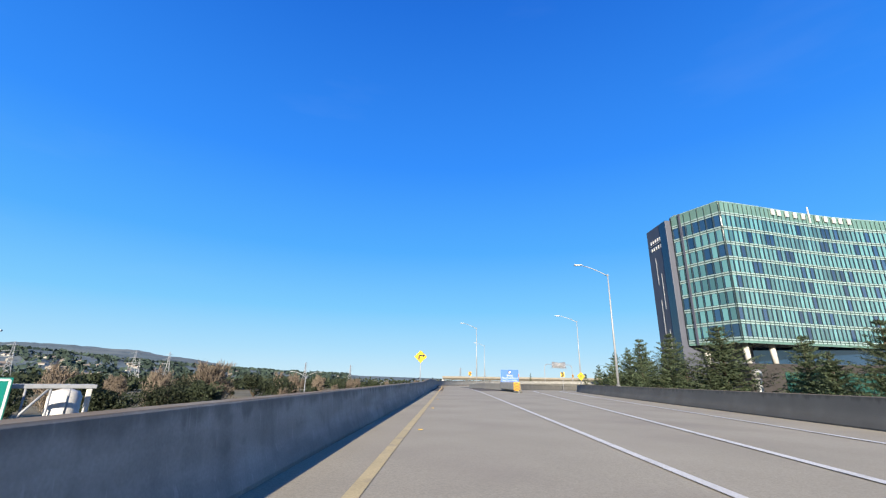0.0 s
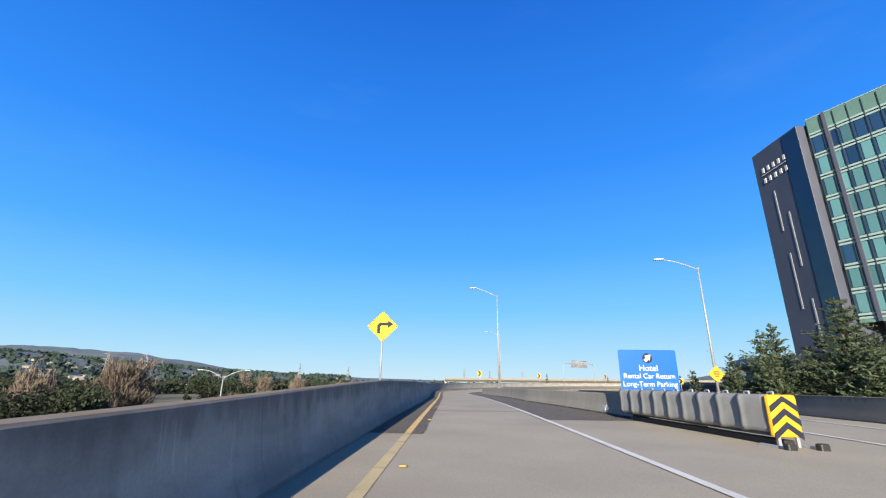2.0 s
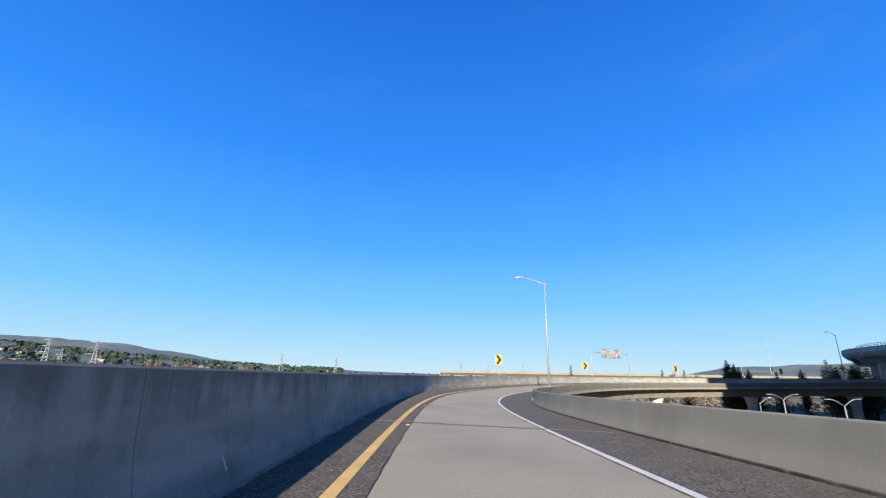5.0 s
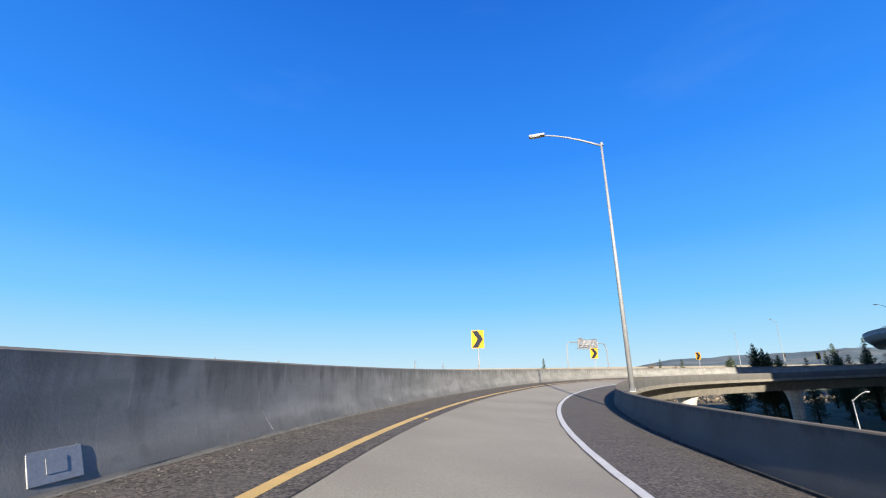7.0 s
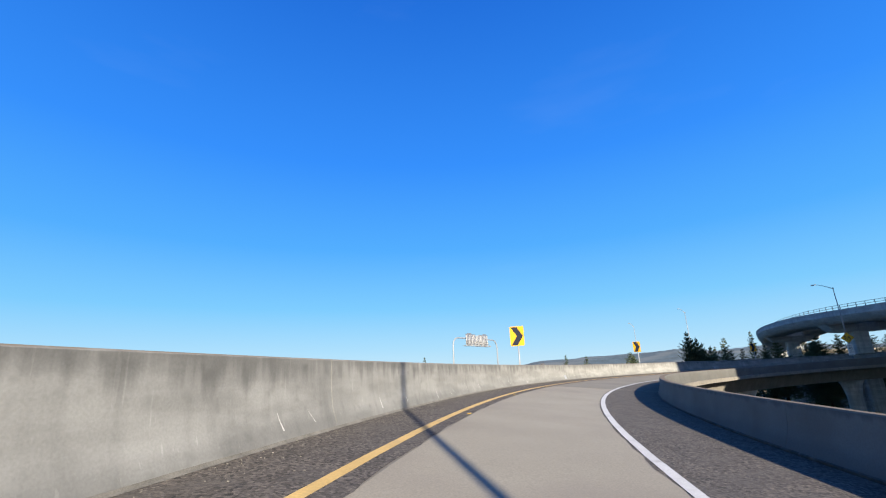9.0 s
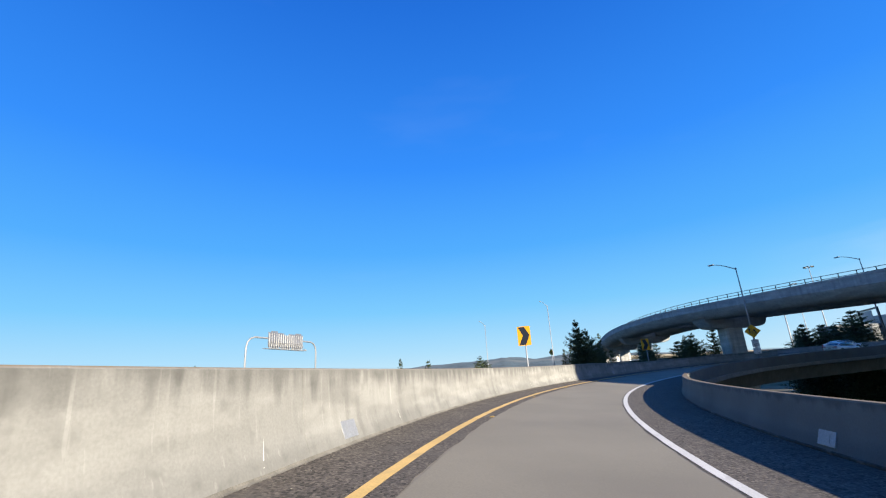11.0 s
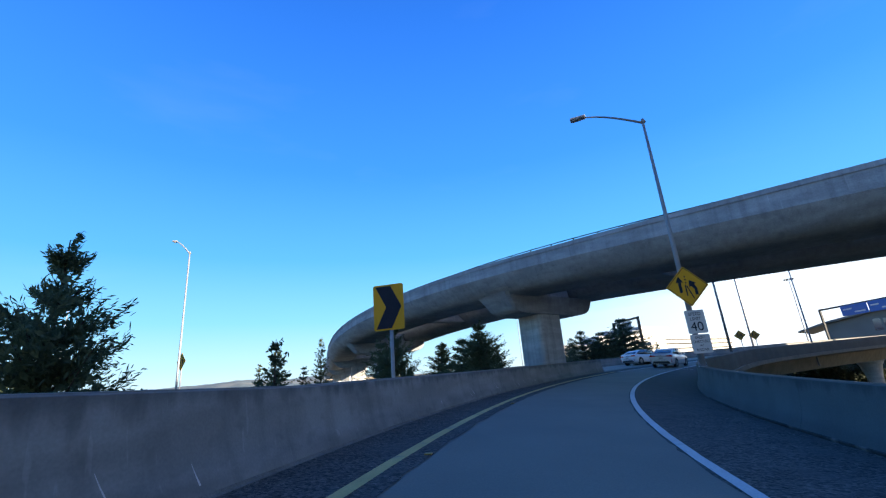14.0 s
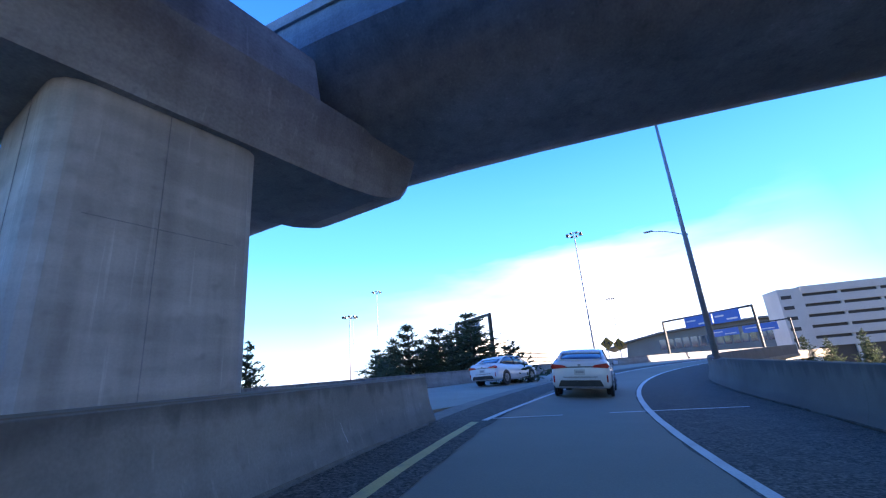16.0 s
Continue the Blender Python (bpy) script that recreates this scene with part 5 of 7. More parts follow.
def conifer(name, seed, height, radius, boughs=150, twigs=10, sprays=6, leaf=0.08, twig=0.34, taper=0.95, low=0.05, fill=6, tier=0.55, wide=0.58, brush=0.8):
    """A ragged conical evergreen: rising boughs, side twigs along each, and small sprays of needles on every twig."""
    rng = np.random.default_rng(seed)
    ob = thing("conifer", Matrix.Identity(4), name, "tree", "conifers")
    bm = bmesh.new()
    bend = rng.uniform(-0.15, 0.15, 2)
    pts = [(bend[0] * math.sin(k * 2.2), bend[1] * math.sin(k * 2.7), height * k) for k in (0, 0.25, 0.5, 0.75, 1.0)]
    tube(bm, pts, [height * 0.018, height * 0.014, height * 0.010, height * 0.005, 0.010], 9)
    part("trunk", bm, "bark", ob)
    bm = bmesh.new()
    cs, al, ac = [], [], []
    for b in range(boughs):
        k = 1.0 - (1.0 - low) * (1 - (b + rng.uniform(0, 1)) / boughs) ** 0.72
        k += tier * (round(k * height * 1.7) / (height * 1.7) - k)
        k = min(k, 0.995)
        if b % 7 == 0:
            k = rng.uniform(0.05, low + 0.05)
        a = b * 2.39996 + rng.uniform(-0.6, 0.6)
        # long limbs stand out between short ones, more on some sides than on others
        lobe = 1.0 + 0.12 * math.sin(2 * a + seed) + 0.10 * math.sin(k * 17 + 3 * a)
        reach = radius * ((1 - k) ** taper) * rng.choice((0.5, 0.72, 0.92, 1.14) if brush >= 0.8 else (0.6, 0.75, 0.9, 1.0)) * lobe + 0.06
        if brush < 0.8 and k > 0.9:
            reach *= 0.55
        reach = min(reach, radius * wide * rng.uniform(0.7, 1.1))
        if brush < 0.8 and k < 0.93 and math.sin(3 * a + 9 * k + seed) * math.sin(23 * k + a) > 0.55:
            continue
        d = np.array([math.cos(a), math.sin(a), 0.0])
        start = np.array([0, 0, height * k])
        lift = reach * (0.05 + 0.55 * k) + 0.10
        tip = start + d * reach + np.array([0, 0, lift])
        if b % 3 == 0:
            tube(bm, [start, start * 0.5 + tip * 0.5 - np.array([0, 0, 0.06 * reach]), tip], [0.03, 0.018, 0.005], 4, cap=False)
        n = max(3, int(twigs * (0.3 + 0.9 * reach / radius)))
        u = np.linspace(0.25, 1.0, n) + rng.normal(0, 0.03, n)
        base = start + np.outer(u, tip - start)
        base[:, 2] -= 0.10 * reach * np.sin(np.pi * np.clip(u, 0, 1))
        side = np.array([-d[1], d[0], 0.0]) * np.where(np.arange(n) % 2, 1.0, -1.0)[:, None]
        along_t = d * 0.75 + side * (1.05 - 0.75 * u)[:, None] + rng.normal(0, 0.25, (n, 3)) + np.array([0, 0, 0.35])
        along_t /= np.linalg.norm(along_t, axis=1, keepdims=True)
        length = (twig * (0.45 + 0.9 * np.clip(1.15 - u, 0.1, 1)) * min(1.0, 0.16 + reach * 0.75) * rng.uniform(0.7, 1.3, n))[:, None]
        for q in range(sprays):
            v = (q + 0.6) / sprays
            c = base + along_t * length * v * 1.6 + rng.normal(0, 0.025, (n, 3))
            direction = along_t * 0.8 + unit_rows(rng, n) * brush
            direction /= np.linalg.norm(direction, axis=1, keepdims=True)
            size = leaf * rng.uniform(0.7, 1.35, n)[:, None] * (1.2 - 0.5 * v)
            other = np.cross(direction, unit_rows(rng, n))
            other /= np.linalg.norm(other, axis=1, keepdims=True) + 1e-9
            cs.append(c), al.append(direction * size), ac.append(other * size * (0.17 if leaf < 0.15 else 0.32))
        # shaded inner growth, close about the limb
        inner_ = int(fill * min(1.0, reach / (0.3 * radius)))
        if inner_:
            v = rng.uniform(0.05, 0.72, (inner_, 1))
            c = start + (tip - start) * v + rng.normal(0, 0.06 + 0.05 * reach, (inner_, 3))
            direction = unit_rows(rng, inner_) + d * 0.6
            direction /= np.linalg.norm(direction, axis=1, keepdims=True)
            other = np.cross(direction, unit_rows(rng, inner_))
            other /= np.linalg.norm(other, axis=1, keepdims=True) + 1e-9
            size = ((0.10 + 0.05 * reach) if brush >= 0.8 else (0.06 + 0.025 * reach)) * rng.uniform(0.6, 1.2, (inner_, 1))
            cs.append(c), al.append(direction * size), ac.append(other * size * 0.5)
    tagged(part("branching", bm, "bark", ob), kind="stuff")
    me = quads_mesh("foliage", np.concatenate(cs), np.concatenate(al), np.concatenate(ac))
    me.materials.append(M["conifer"])
    nd = new("foliage", me)
    nd.parent = ob
    return ob


def leafy(name, seed, height, spread, leaves=3800, leaf=0.26, mat="oak", lobes=14, trunk=0.3):
    """A broad evergreen: forked limbs, and a crown of leaf clumps in uneven lobes."""
    rng = np.random.default_rng(seed)
    ob = thing("broadleaf_tree", Matrix.Identity(4), name, "tree", "broadleaf trees")
    bm = bmesh.new()
    tube(bm, [(0, 0, 0), (0.1, 0.05, height * 0.25), (0.2, 0.0, height * 0.5)], [trunk, trunk * 0.7, trunk * 0.35], 8)
    part("trunk", bm, "bark", ob)
    centres = []
    bm = bmesh.new()
    for k in range(lobes):
        a, r = k * 2.4 + rng.uniform(-0.4, 0.4), spread * math.sqrt((k + 0.5) / lobes) * rng.uniform(0.6, 0.95)
        z = height * rng.uniform(0.42, 0.86) * (1.0 - 0.25 * (r / spread) ** 2)
        centres.append((math.cos(a) * r, math.sin(a) * r, z, spread * rng.uniform(0.26, 0.44)))
        tube(bm, [(0.1, 0, height * 0.25), (math.cos(a) * r * 0.5, math.sin(a) * r * 0.5, z * 0.72), (math.cos(a) * r, math.sin(a) * r, z)], [trunk * 0.4, trunk * 0.22, 0.03], 5, cap=False)
    tagged(part("branching", bm, "bark", ob), kind="stuff")
    pick = rng.integers(0, lobes, leaves)
    cen = np.array(centres)[pick]
    d = unit_rows(rng, leaves)
    d[:, 2] = d[:, 2] * 0.8 + 0.1
    rad = cen[:, 3:4] * rng.uniform(0.45, 1.08, (leaves, 1)) ** 0.6
    c = cen[:, :3] + d * rad
    u = unit_rows(rng, leaves)
    w = np.cross(u, unit_rows(rng, leaves))
    w /= np.linalg.norm(w, axis=1, keepdims=True) + 1e-9
    size = leaf * rng.uniform(0.5, 1.3, (leaves, 1))
    me = quads_mesh("crown", c, u * size, w * size * 0.6)
    me.materials.append(M[mat])
    cr = new("crown", me)
    cr.parent = ob
    return ob


def bare_tree(name, seed, height, spread, twigs=5200):
    """A leafless winter tree, its fine twigs sweeping upward."""
    rng = np.random.default_rng(seed)
    ob = thing("bare_tree", Matrix.Identity(4), name, "tree", "bare trees")
    bm = bmesh.new()
    tube(bm, [(0, 0, 0), (0.1, 0, height * 0.4), (0, 0.1, height * 0.8)], [0.22, 0.14, 0.04], 8)
    part("trunk", bm, "bark", ob)
    bm = bmesh.new()
    ends = []
    for k in range(34):
        a, z = k * 2.4, height * (0.12 + 0.6 * k / 34)
        r = spread * rng.uniform(0.55, 1.0) * (1.0 - 0.45 * (k / 34) ** 2)
        tip = np.array([math.cos(a) * r, math.sin(a) * r, z + height * rng.uniform(0.12, 0.32)])
        tube(bm, [(0, 0, z), tip * np.array([0.5, 0.5, 0.0]) + np.array([0, 0, z + 0.35 * (tip[2] - z)]), tip], [0.06, 0.04, 0.012], 5, cap=False)
        ends.append((np.array([0, 0, z]), tip))
    tagged(part("branching", bm, "bark", ob), kind="stuff")
    e = rng.integers(0, len(ends), twigs)
    u = rng.uniform(0.3, 1.0, (twigs, 1))
    s0, s1 = np.array([x[0] for x in ends])[e], np.array([x[1] for x in ends])[e]
    c = s0 + (s1 - s0) * u + rng.normal(0, 0.35, (twigs, 3))
    d = (s1 - s0) * 0.12 + rng.normal(0, 0.28, (twigs, 3)) + np.array([0, 0, 0.9])
    d /= np.linalg.norm(d, axis=1, keepdims=True)
    size = rng.uniform(0.35, 0.95, (twigs, 1))
    w = np.cross(d, unit_rows(rng, twigs))
    w /= np.linalg.norm(w, axis=1, keepdims=True) + 1e-9
    me = quads_mesh("twig_crown", c, d * size, w * 0.035)
    me.materials.append(M["bare"])
    t = new("twig_crown", me)
    t.parent = ob
    return ob


def stand(ob, x, y, z, scale, turn):
    return Matrix.Translation((x, y, z)) @ Matrix.Rotation(radians(turn), 4, "Z") @ Matrix.Diagonal((*((scale,) * 3 if not isinstance(scale, tuple) else scale), 1))


def plant(kinds, rows, spread_=1.0):
    """Stands the first of each kind where it is first called for, then copies. Rows: kind, x, y, height of the top, width."""
    used = set()
    for i, (k, x, y, top, wide_) in enumerate(rows):
        ob, h, r = kinds[k]
        sc = (top - GROUND) / h
        m = stand(ob, x, y, GROUND, (sc * wide_ * spread_, sc * wide_ * spread_, sc), i * 77)
        if k in used:
            copy_thing(ob, m @ Matrix.Diagonal((*ob.scale, 1)).inverted())
        else:
            used.add(k)
            ob.matrix_basis = m


CON = [(conifer("dark green redwood beside the ramp", 11, 14.0, 4.0, 290, 9, 4, 0.16, 0.42, low=0.2, fill=10), 14.0, 3.0),
       (conifer("dark green young conifer with rising boughs", 12, 14.0, 3.9, 270, 9, 4, 0.16, 0.42, 0.85, low=0.2, fill=10), 14.0, 3.3),
       (conifer("sparse conifer with a thin pointed top", 13, 14.0, 3.2, 220, 8, 4, 0.15, 0.40, low=0.2, fill=5), 14.0, 2.8),
       (conifer("tall dense redwood close beside the ramp", 14, 14.0, 4.1, 520, 25, 6, 0.085, 0.30, 0.60, low=0.34, fill=40, tier=0.7, wide=0.5, brush=0.5), 14.0, 3.0),
       (conifer("tall redwood with a ragged top before the hotel", 15, 14.0, 4.2, 400, 13, 5, 0.13, 0.40, low=0.3, fill=6), 14.0, 3.0)]
plant(CON, [(3, 65.22, 178.75, 5.45, 0.50), (3, 66.85, 178.75, 4.7, 0.42), (3, 67.9, 178.9, 3.95, 0.42), (3, 70.5, 179.75, 3.6, 0.52), (1, 73.6, 182.0, 1.6, 0.6), (2, 79.4, 183.2, 3.3, 0.7),
            (3, 82.9, 180.3, 3.9, 0.42), (3, 93.7, 179.1, 4.9, 0.88), (4, 94.9, 180.6, 4.2, 0.85), (4, 101.5, 184.0, 4.6, 1.1), (4, 97.4, 187.5, 4.8, 1.1), (2, 114.5, 209.7, 7.6, 0.8), (2, 117.4, 214.6, 5.9, 0.7), (2, 120.2, 214.4, 6.6, 0.7),
            (2, 122.0, 208.0, 9.0, 0.6), (2, 112.0, 204.0, 4.6, 0.8), (1, 119.7, 189.2, 6.2, 0.8), (0, 118.9, 184.1, 7.0, 0.9), (2, 116.2, 193.5, 5.6, 0.9),
            (4, 135.3, 166.4, 8.6, 1.5), (1, 133.0, 166.8, 6.8, 1.7), (4, 126.3, 172.4, 6.6, 1.1), (4, 127.2, 170.0, 6.3, 1.2), (1, 118.4, 166.2, 3.9, 1.2), (4, 143.1, 176.2, 6.4, 1.0), (0, 130.5, 168.8, 6.0, 1.6), (1, 136.5, 174.0, 5.6, 1.5), (1, 140.4, 169.9, 6.7, 0.7), (1, 140.3, 175.6, 5.4, 0.7), (2, 132.0, 173.9, 6.2, 0.8), (1, 151.0, 159.6, 5.1, 0.6), (0, 122.8, 183.0, 5.6, 0.7),
            (1, 159.6, 109.1, 4.6, 0.7), (1, 158.1, 106.6, 4.0, 0.7), (0, 153.3, 105.4, 4.6, 0.7), (1, 150.1, 103.2, 4.4, 0.7), (0, 147.1, 101.3, 5.4, 0.8),
            (4, 32.0, 50.5, 7.7, 1.3), (4, 29.9, 57.7, 7.6, 1.05), (4, 28.7, 63.7, 7.4, 1.0), (1, 31.0, 73.5, 6.6, 0.8), (1, 27.5, 70.4, 5.6, 0.8), (1, 25.0, 71.0, 3.7, 0.7), (4, 34.1, 41.3, 5.8, 1.0), (4, 33.5, 33.0, 6.2, 1.0), (2, 24.4, 76.0, 2.6, 0.8), (1, 27.4, 60.8, 4.2, 0.8),
            (2, 61.7, 201.1, 3.8, 0.5), (2, 70.9, 207.0, 3.8, 0.7), (2, 47.0, 236.0, 5.4, 0.5), (2, 128.8, 171.2, 5.6, 0.8), (1, 90.0, 215.0, 4.6, 1.0), (1, 82.0, 206.0, 3.4, 1.0),
            (2, 30.0, 67.5, 5.2, 0.8), (1, 29.6, 54.2, 4.0, 0.8), (1, 33.0, 66.0, 5.0, 0.7), (0, 36.0, 76.0, 4.8, 0.7), (1, 32.6, 37.2, 3.8, 0.9), (1, 32.6, 37.2, 3.8, 0.9), (1, 25.6, 66.8, 3.6, 0.7), (2, 35.4, 45.4, 2.2, 0.9), (1, 27.9, 66.6, 3.2, 1.3), (1, 26.4, 69.0, 2.6, 1.2), (1, 31.2, 60.6, 3.6, 1.4), (1, 31.6, 54.6, 3.2, 1.4), (1, 29.8, 49.6, 2.6, 1.3)], 1.45)

OAK = [(leafy("dark evergreen tree in the scrub below the road", 21, 10.0, 5.0), 10.0, 5.0),
       (leafy("broad dusty evergreen tree below the road", 22, 10.0, 6.0, lobes=18), 10.0, 6.0),
       (leafy("tall open gum tree with pale limbs", 23, 12.0, 3.6, leaves=2600, lobes=9), 12.0, 3.6)]
rows = [(2, -51.7, 67.5, 3.6, 0.8), (0, -50.0, 96.0, 0.7, 1.0), (1, -60.0, 108.0, 1.0, 0.9), (0, -70.0, 128.0, 3.0, 1.0), (1, -52.0, 142.0, 1.8, 1.0), (0, -66.0, 160.0, 2.8, 1.0)]
rng = random.Random(9)
for k in range(16):
    rows.append((k % 2, 140 + rng.uniform(0, 1) * 60, 178 - k * 4.6 + rng.uniform(-2, 2), rng.uniform(-0.6, 0.8), 1.1))
rng = random.Random(7)
twiggy = []
for k in range(64):
    y = 30 + 390 * rng.uniform(0, 1) ** 1.4
    x = -48 - rng.uniform(0, 1) ** 1.3 * 120 + (y - 100) * rng.uniform(-0.02, 0.28)
    top = rng.uniform(-3.2, 1.6) + (0.4 if y < 140 else 0.0)
    if k % 3 == 0:
        twiggy.append((rng.choice((0, 1, 1)), x, y, top + 0.8, rng.uniform(0.8, 1.2)))
    else:
        rows.append((rng.choice((0, 0, 1, 1, 2)), x, y, top, rng.uniform(0.8, 1.25)))
plant(OAK, rows)
BARE = [(bare_tree("bare orange-brown poplar in winter", 31, 13.0, 3.6), 13.0, 3.6), (bare_tree("bare brown winter tree with fine twigs", 32, 11.0, 3.6), 11.0, 3.6)]
plant(BARE, [(0, -61.5, 121.0, 5.4, 1.9), (1, -66.0, 106.0, 2.8, 1.1), (0, -67.0, 186.0, 3.6, 0.9), (1, -62.0, 190.0, 2.8, 1.0), (1, -58.0, 215.0, 2.6, 1.1), (1, -80.0, 95.0, 3.0, 1.2), (1, 95.0, 262.0, 3.4, 1.2), (1, 104.0, 260.0, 3.0, 1.2), (0, 112.0, 266.0, 2.8, 1.2)] + twiggy)


# far woods, too many to count
def far_woods(name, label, rows, mat, leaf, seed):
    rng = np.random.default_rng(seed)
    cs = []
    for (x0, y0, x1, y1, h0, h1, n) in rows:
        t = rng.uniform(0, 1, n)
        hump = 0.6 + 0.4 * np.sin(t * 37 + seed) * np.sin(t * 91)
        h = (h0 + (h1 - h0) * rng.uniform(0, 1, n)) * hump
        z = GROUND + h * rng.uniform(0.1, 1.0, n) ** 0.8
        cs.append(np.stack([x0 + (x1 - x0) * t + rng.normal(0, 6, n), y0 + (y1 - y0) * t + rng.normal(0, 6, n), z], 1))
    c = np.concatenate(cs)
    u = unit_rows(rng, len(c))
    w = np.cross(u, unit_rows(rng, len(c)))
    w /= np.linalg.norm(w, axis=1, keepdims=True) + 1e-9
    size = leaf * rng.uniform(0.5, 1.3, (len(c), 1))
    me = quads_mesh(name, c, u * size, w * size * 0.7)
    me.materials.append(M[mat])
    tagged(new(name, me), label, "woods", kind="stuff")


far_woods("far_woods", "dense dark trees along the valley far off", ((-260, 180, -110, 480, 8, 12, 6000), (-300, 60, -200, 260, 8, 14, 4000), (-140, 500, 60, 620, 9, 13, 5000), (-420, 420, -140, 640, 9, 14, 5000)), "oak", 1.5, 41)
far_woods("scrub", "low brown and green scrub on the ground by the ramps", ((-45, 40, -40, 220, 1.0, 3.4, 2600), (30, 110, 60, 150, 0.8, 2.2, 700), (20, 240, 110, 250, 1.5, 5.5, 1500), (110, 240, 220, 225, 1.5, 5.5, 1500)), "bare", 0.5, 42)


# ------------------------------------------------------------------ hills with houses
def hills(name, label, crest, far_, near, seed):
    """A ridge as seen from the ramp: crest gives bearing (clockwise from +y) and rise in degrees."""
    bm = bmesh.new()
    cols = frange(crest[0][0], crest[-1][0], 0.5)
    depth = 14
    grid = []
    for a in cols:
        rise = at(crest, a)
        col = []
        for j in range(depth + 1):
            k = j / depth
            d = near + (far_ - near) * k
            top = far_ * math.tan(radians(rise)) - GROUND
            lift = (1 - math.cos(k * math.pi)) / 2
            z = GROUND - 0.5 + top * lift + 0.10 * top * k * noise.noise((a * 0.35, k * 5.0, seed)) + 0.03 * top * noise.noise((a * 1.7, k * 11, seed)) * k
            col.append(bm.verts.new((d * math.sin(radians(a)), 60 + d * math.cos(radians(a)), z)))
        grid.append(col)
    for p, q in zip(grid, grid[1:]):
        for j in range(depth):
            f = bm.faces.new((p[j], q[j], q[j + 1], p[j + 1]))
            f.smooth = True
    return tagged(part(name, bm, "hill"), label, "hill", kind="structure")


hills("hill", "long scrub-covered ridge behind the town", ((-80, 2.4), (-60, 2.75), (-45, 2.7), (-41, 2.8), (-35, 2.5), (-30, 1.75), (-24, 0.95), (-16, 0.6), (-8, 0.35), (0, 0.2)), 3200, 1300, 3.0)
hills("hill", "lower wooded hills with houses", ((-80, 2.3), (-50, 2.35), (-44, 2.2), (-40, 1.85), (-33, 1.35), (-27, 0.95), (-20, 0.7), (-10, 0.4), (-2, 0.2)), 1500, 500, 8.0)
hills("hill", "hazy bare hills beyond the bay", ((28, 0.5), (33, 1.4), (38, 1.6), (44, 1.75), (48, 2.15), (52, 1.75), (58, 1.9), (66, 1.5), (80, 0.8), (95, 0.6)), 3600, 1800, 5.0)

# trees that cover the lower hills
LOW = ((-80, 2.3), (-50, 2.35), (-44, 2.2), (-40, 1.85), (-33, 1.35), (-27, 0.95), (-20, 0.7), (-10, 0.4), (-2, 0.2))
rng = np.random.default_rng(51)
n = 16000
az, kk = rng.uniform(-70, -12, n), rng.uniform(0.02, 1.0, n) ** 0.8
keep = np.sin(az * 1.9) + np.sin(kk * 13 + az * 0.7) + rng.normal(0, 0.7, n) > -0.1
az, kk = az[keep], kk[keep]
dist = 500 + 1000 * kk
zz = GROUND + (1500 * np.tan(np.radians(np.interp(az, [c[0] for c in LOW], [c[1] for c in LOW]))) - GROUND) * (1 - np.cos(kk * np.pi)) / 2 + rng.uniform(0, 5.5, len(az))
c = np.stack([dist * np.sin(np.radians(az)), 60 + dist * np.cos(np.radians(az)), zz], 1)
u = unit_rows(rng, len(c))
w = np.cross(u, unit_rows(rng, len(c)))
w /= np.linalg.norm(w, axis=1, keepdims=True) + 1e-9
size = rng.uniform(2.0, 5.5, (len(c), 1))
me = quads_mesh("hill_woods", c, u * size, w * size * 0.8)
me.materials.append(M["hill_trees"])
tagged(new("hill_woods", me), "dark green woods over the lower hills", "woods", kind="stuff")
rng = random.Random(5)
bm, bm2 = bmesh.new(), bmesh.new()
for k in range(210):
    a = rng.uniform(-56, -12) if k % 2 else rng.uniform(-54, -36)
    d = 520 + 560 * rng.uniform(0, 1) ** 1.8
    rise = at(((-80, 2.3), (-50, 2.35), (-44, 2.2), (-40, 1.85), (-33, 1.35), (-27, 0.95), (-20, 0.7), (-10, 0.4), (-2, 0.2)), a)
    kk = (d - 500) / 1000
    z = GROUND + (1500 * math.tan(radians(rise)) - GROUND) * (1 - math.cos(kk * math.pi)) / 2
    w, h = rng.uniform(4, 8), rng.uniform(1.6, 2.8)
    m = Matrix.Translation((d * math.sin(radians(a)), 60 + d * math.cos(radians(a)), z)) @ Matrix.Rotation(rng.uniform(0, 3), 4, "Z")
    box(bm, -w / 2, w / 2, -4, 4, -3, h, m=m)
    prism(bm2, ((-w / 2 - 0.5, h), (w / 2 + 0.5, h), (0, h + 1.6)), -4.4, 4.4, m)
tagged(part("house_walls", bm, "plaster"), "pale little houses scattered over the hillside", "houses", kind="stuff")
tagged(part("house_roofs", bm2, "tan_wall"), "brown roofs of the hillside houses", "roofs", kind="stuff")


# ------------------------------------------------------------------ cars
def loft(rows):
    """A closed shell through rings of equal length."""
    bm = bmesh.new()
    rings = [[bm.verts.new(p) for p in r] for r in rows]
    n = len(rings[0])
    for a, b in zip(rings, rings[1:]):
        for k in range(n):
            j = (k + 1) % n
            bm.faces.new((a[k], a[j], b[j], b[k]))
    bm.faces.new(rings[0][::-1])
    bm.faces.new(rings[-1])
    bmesh.ops.recalc_face_normals(bm, faces=bm.faces)
    return bm


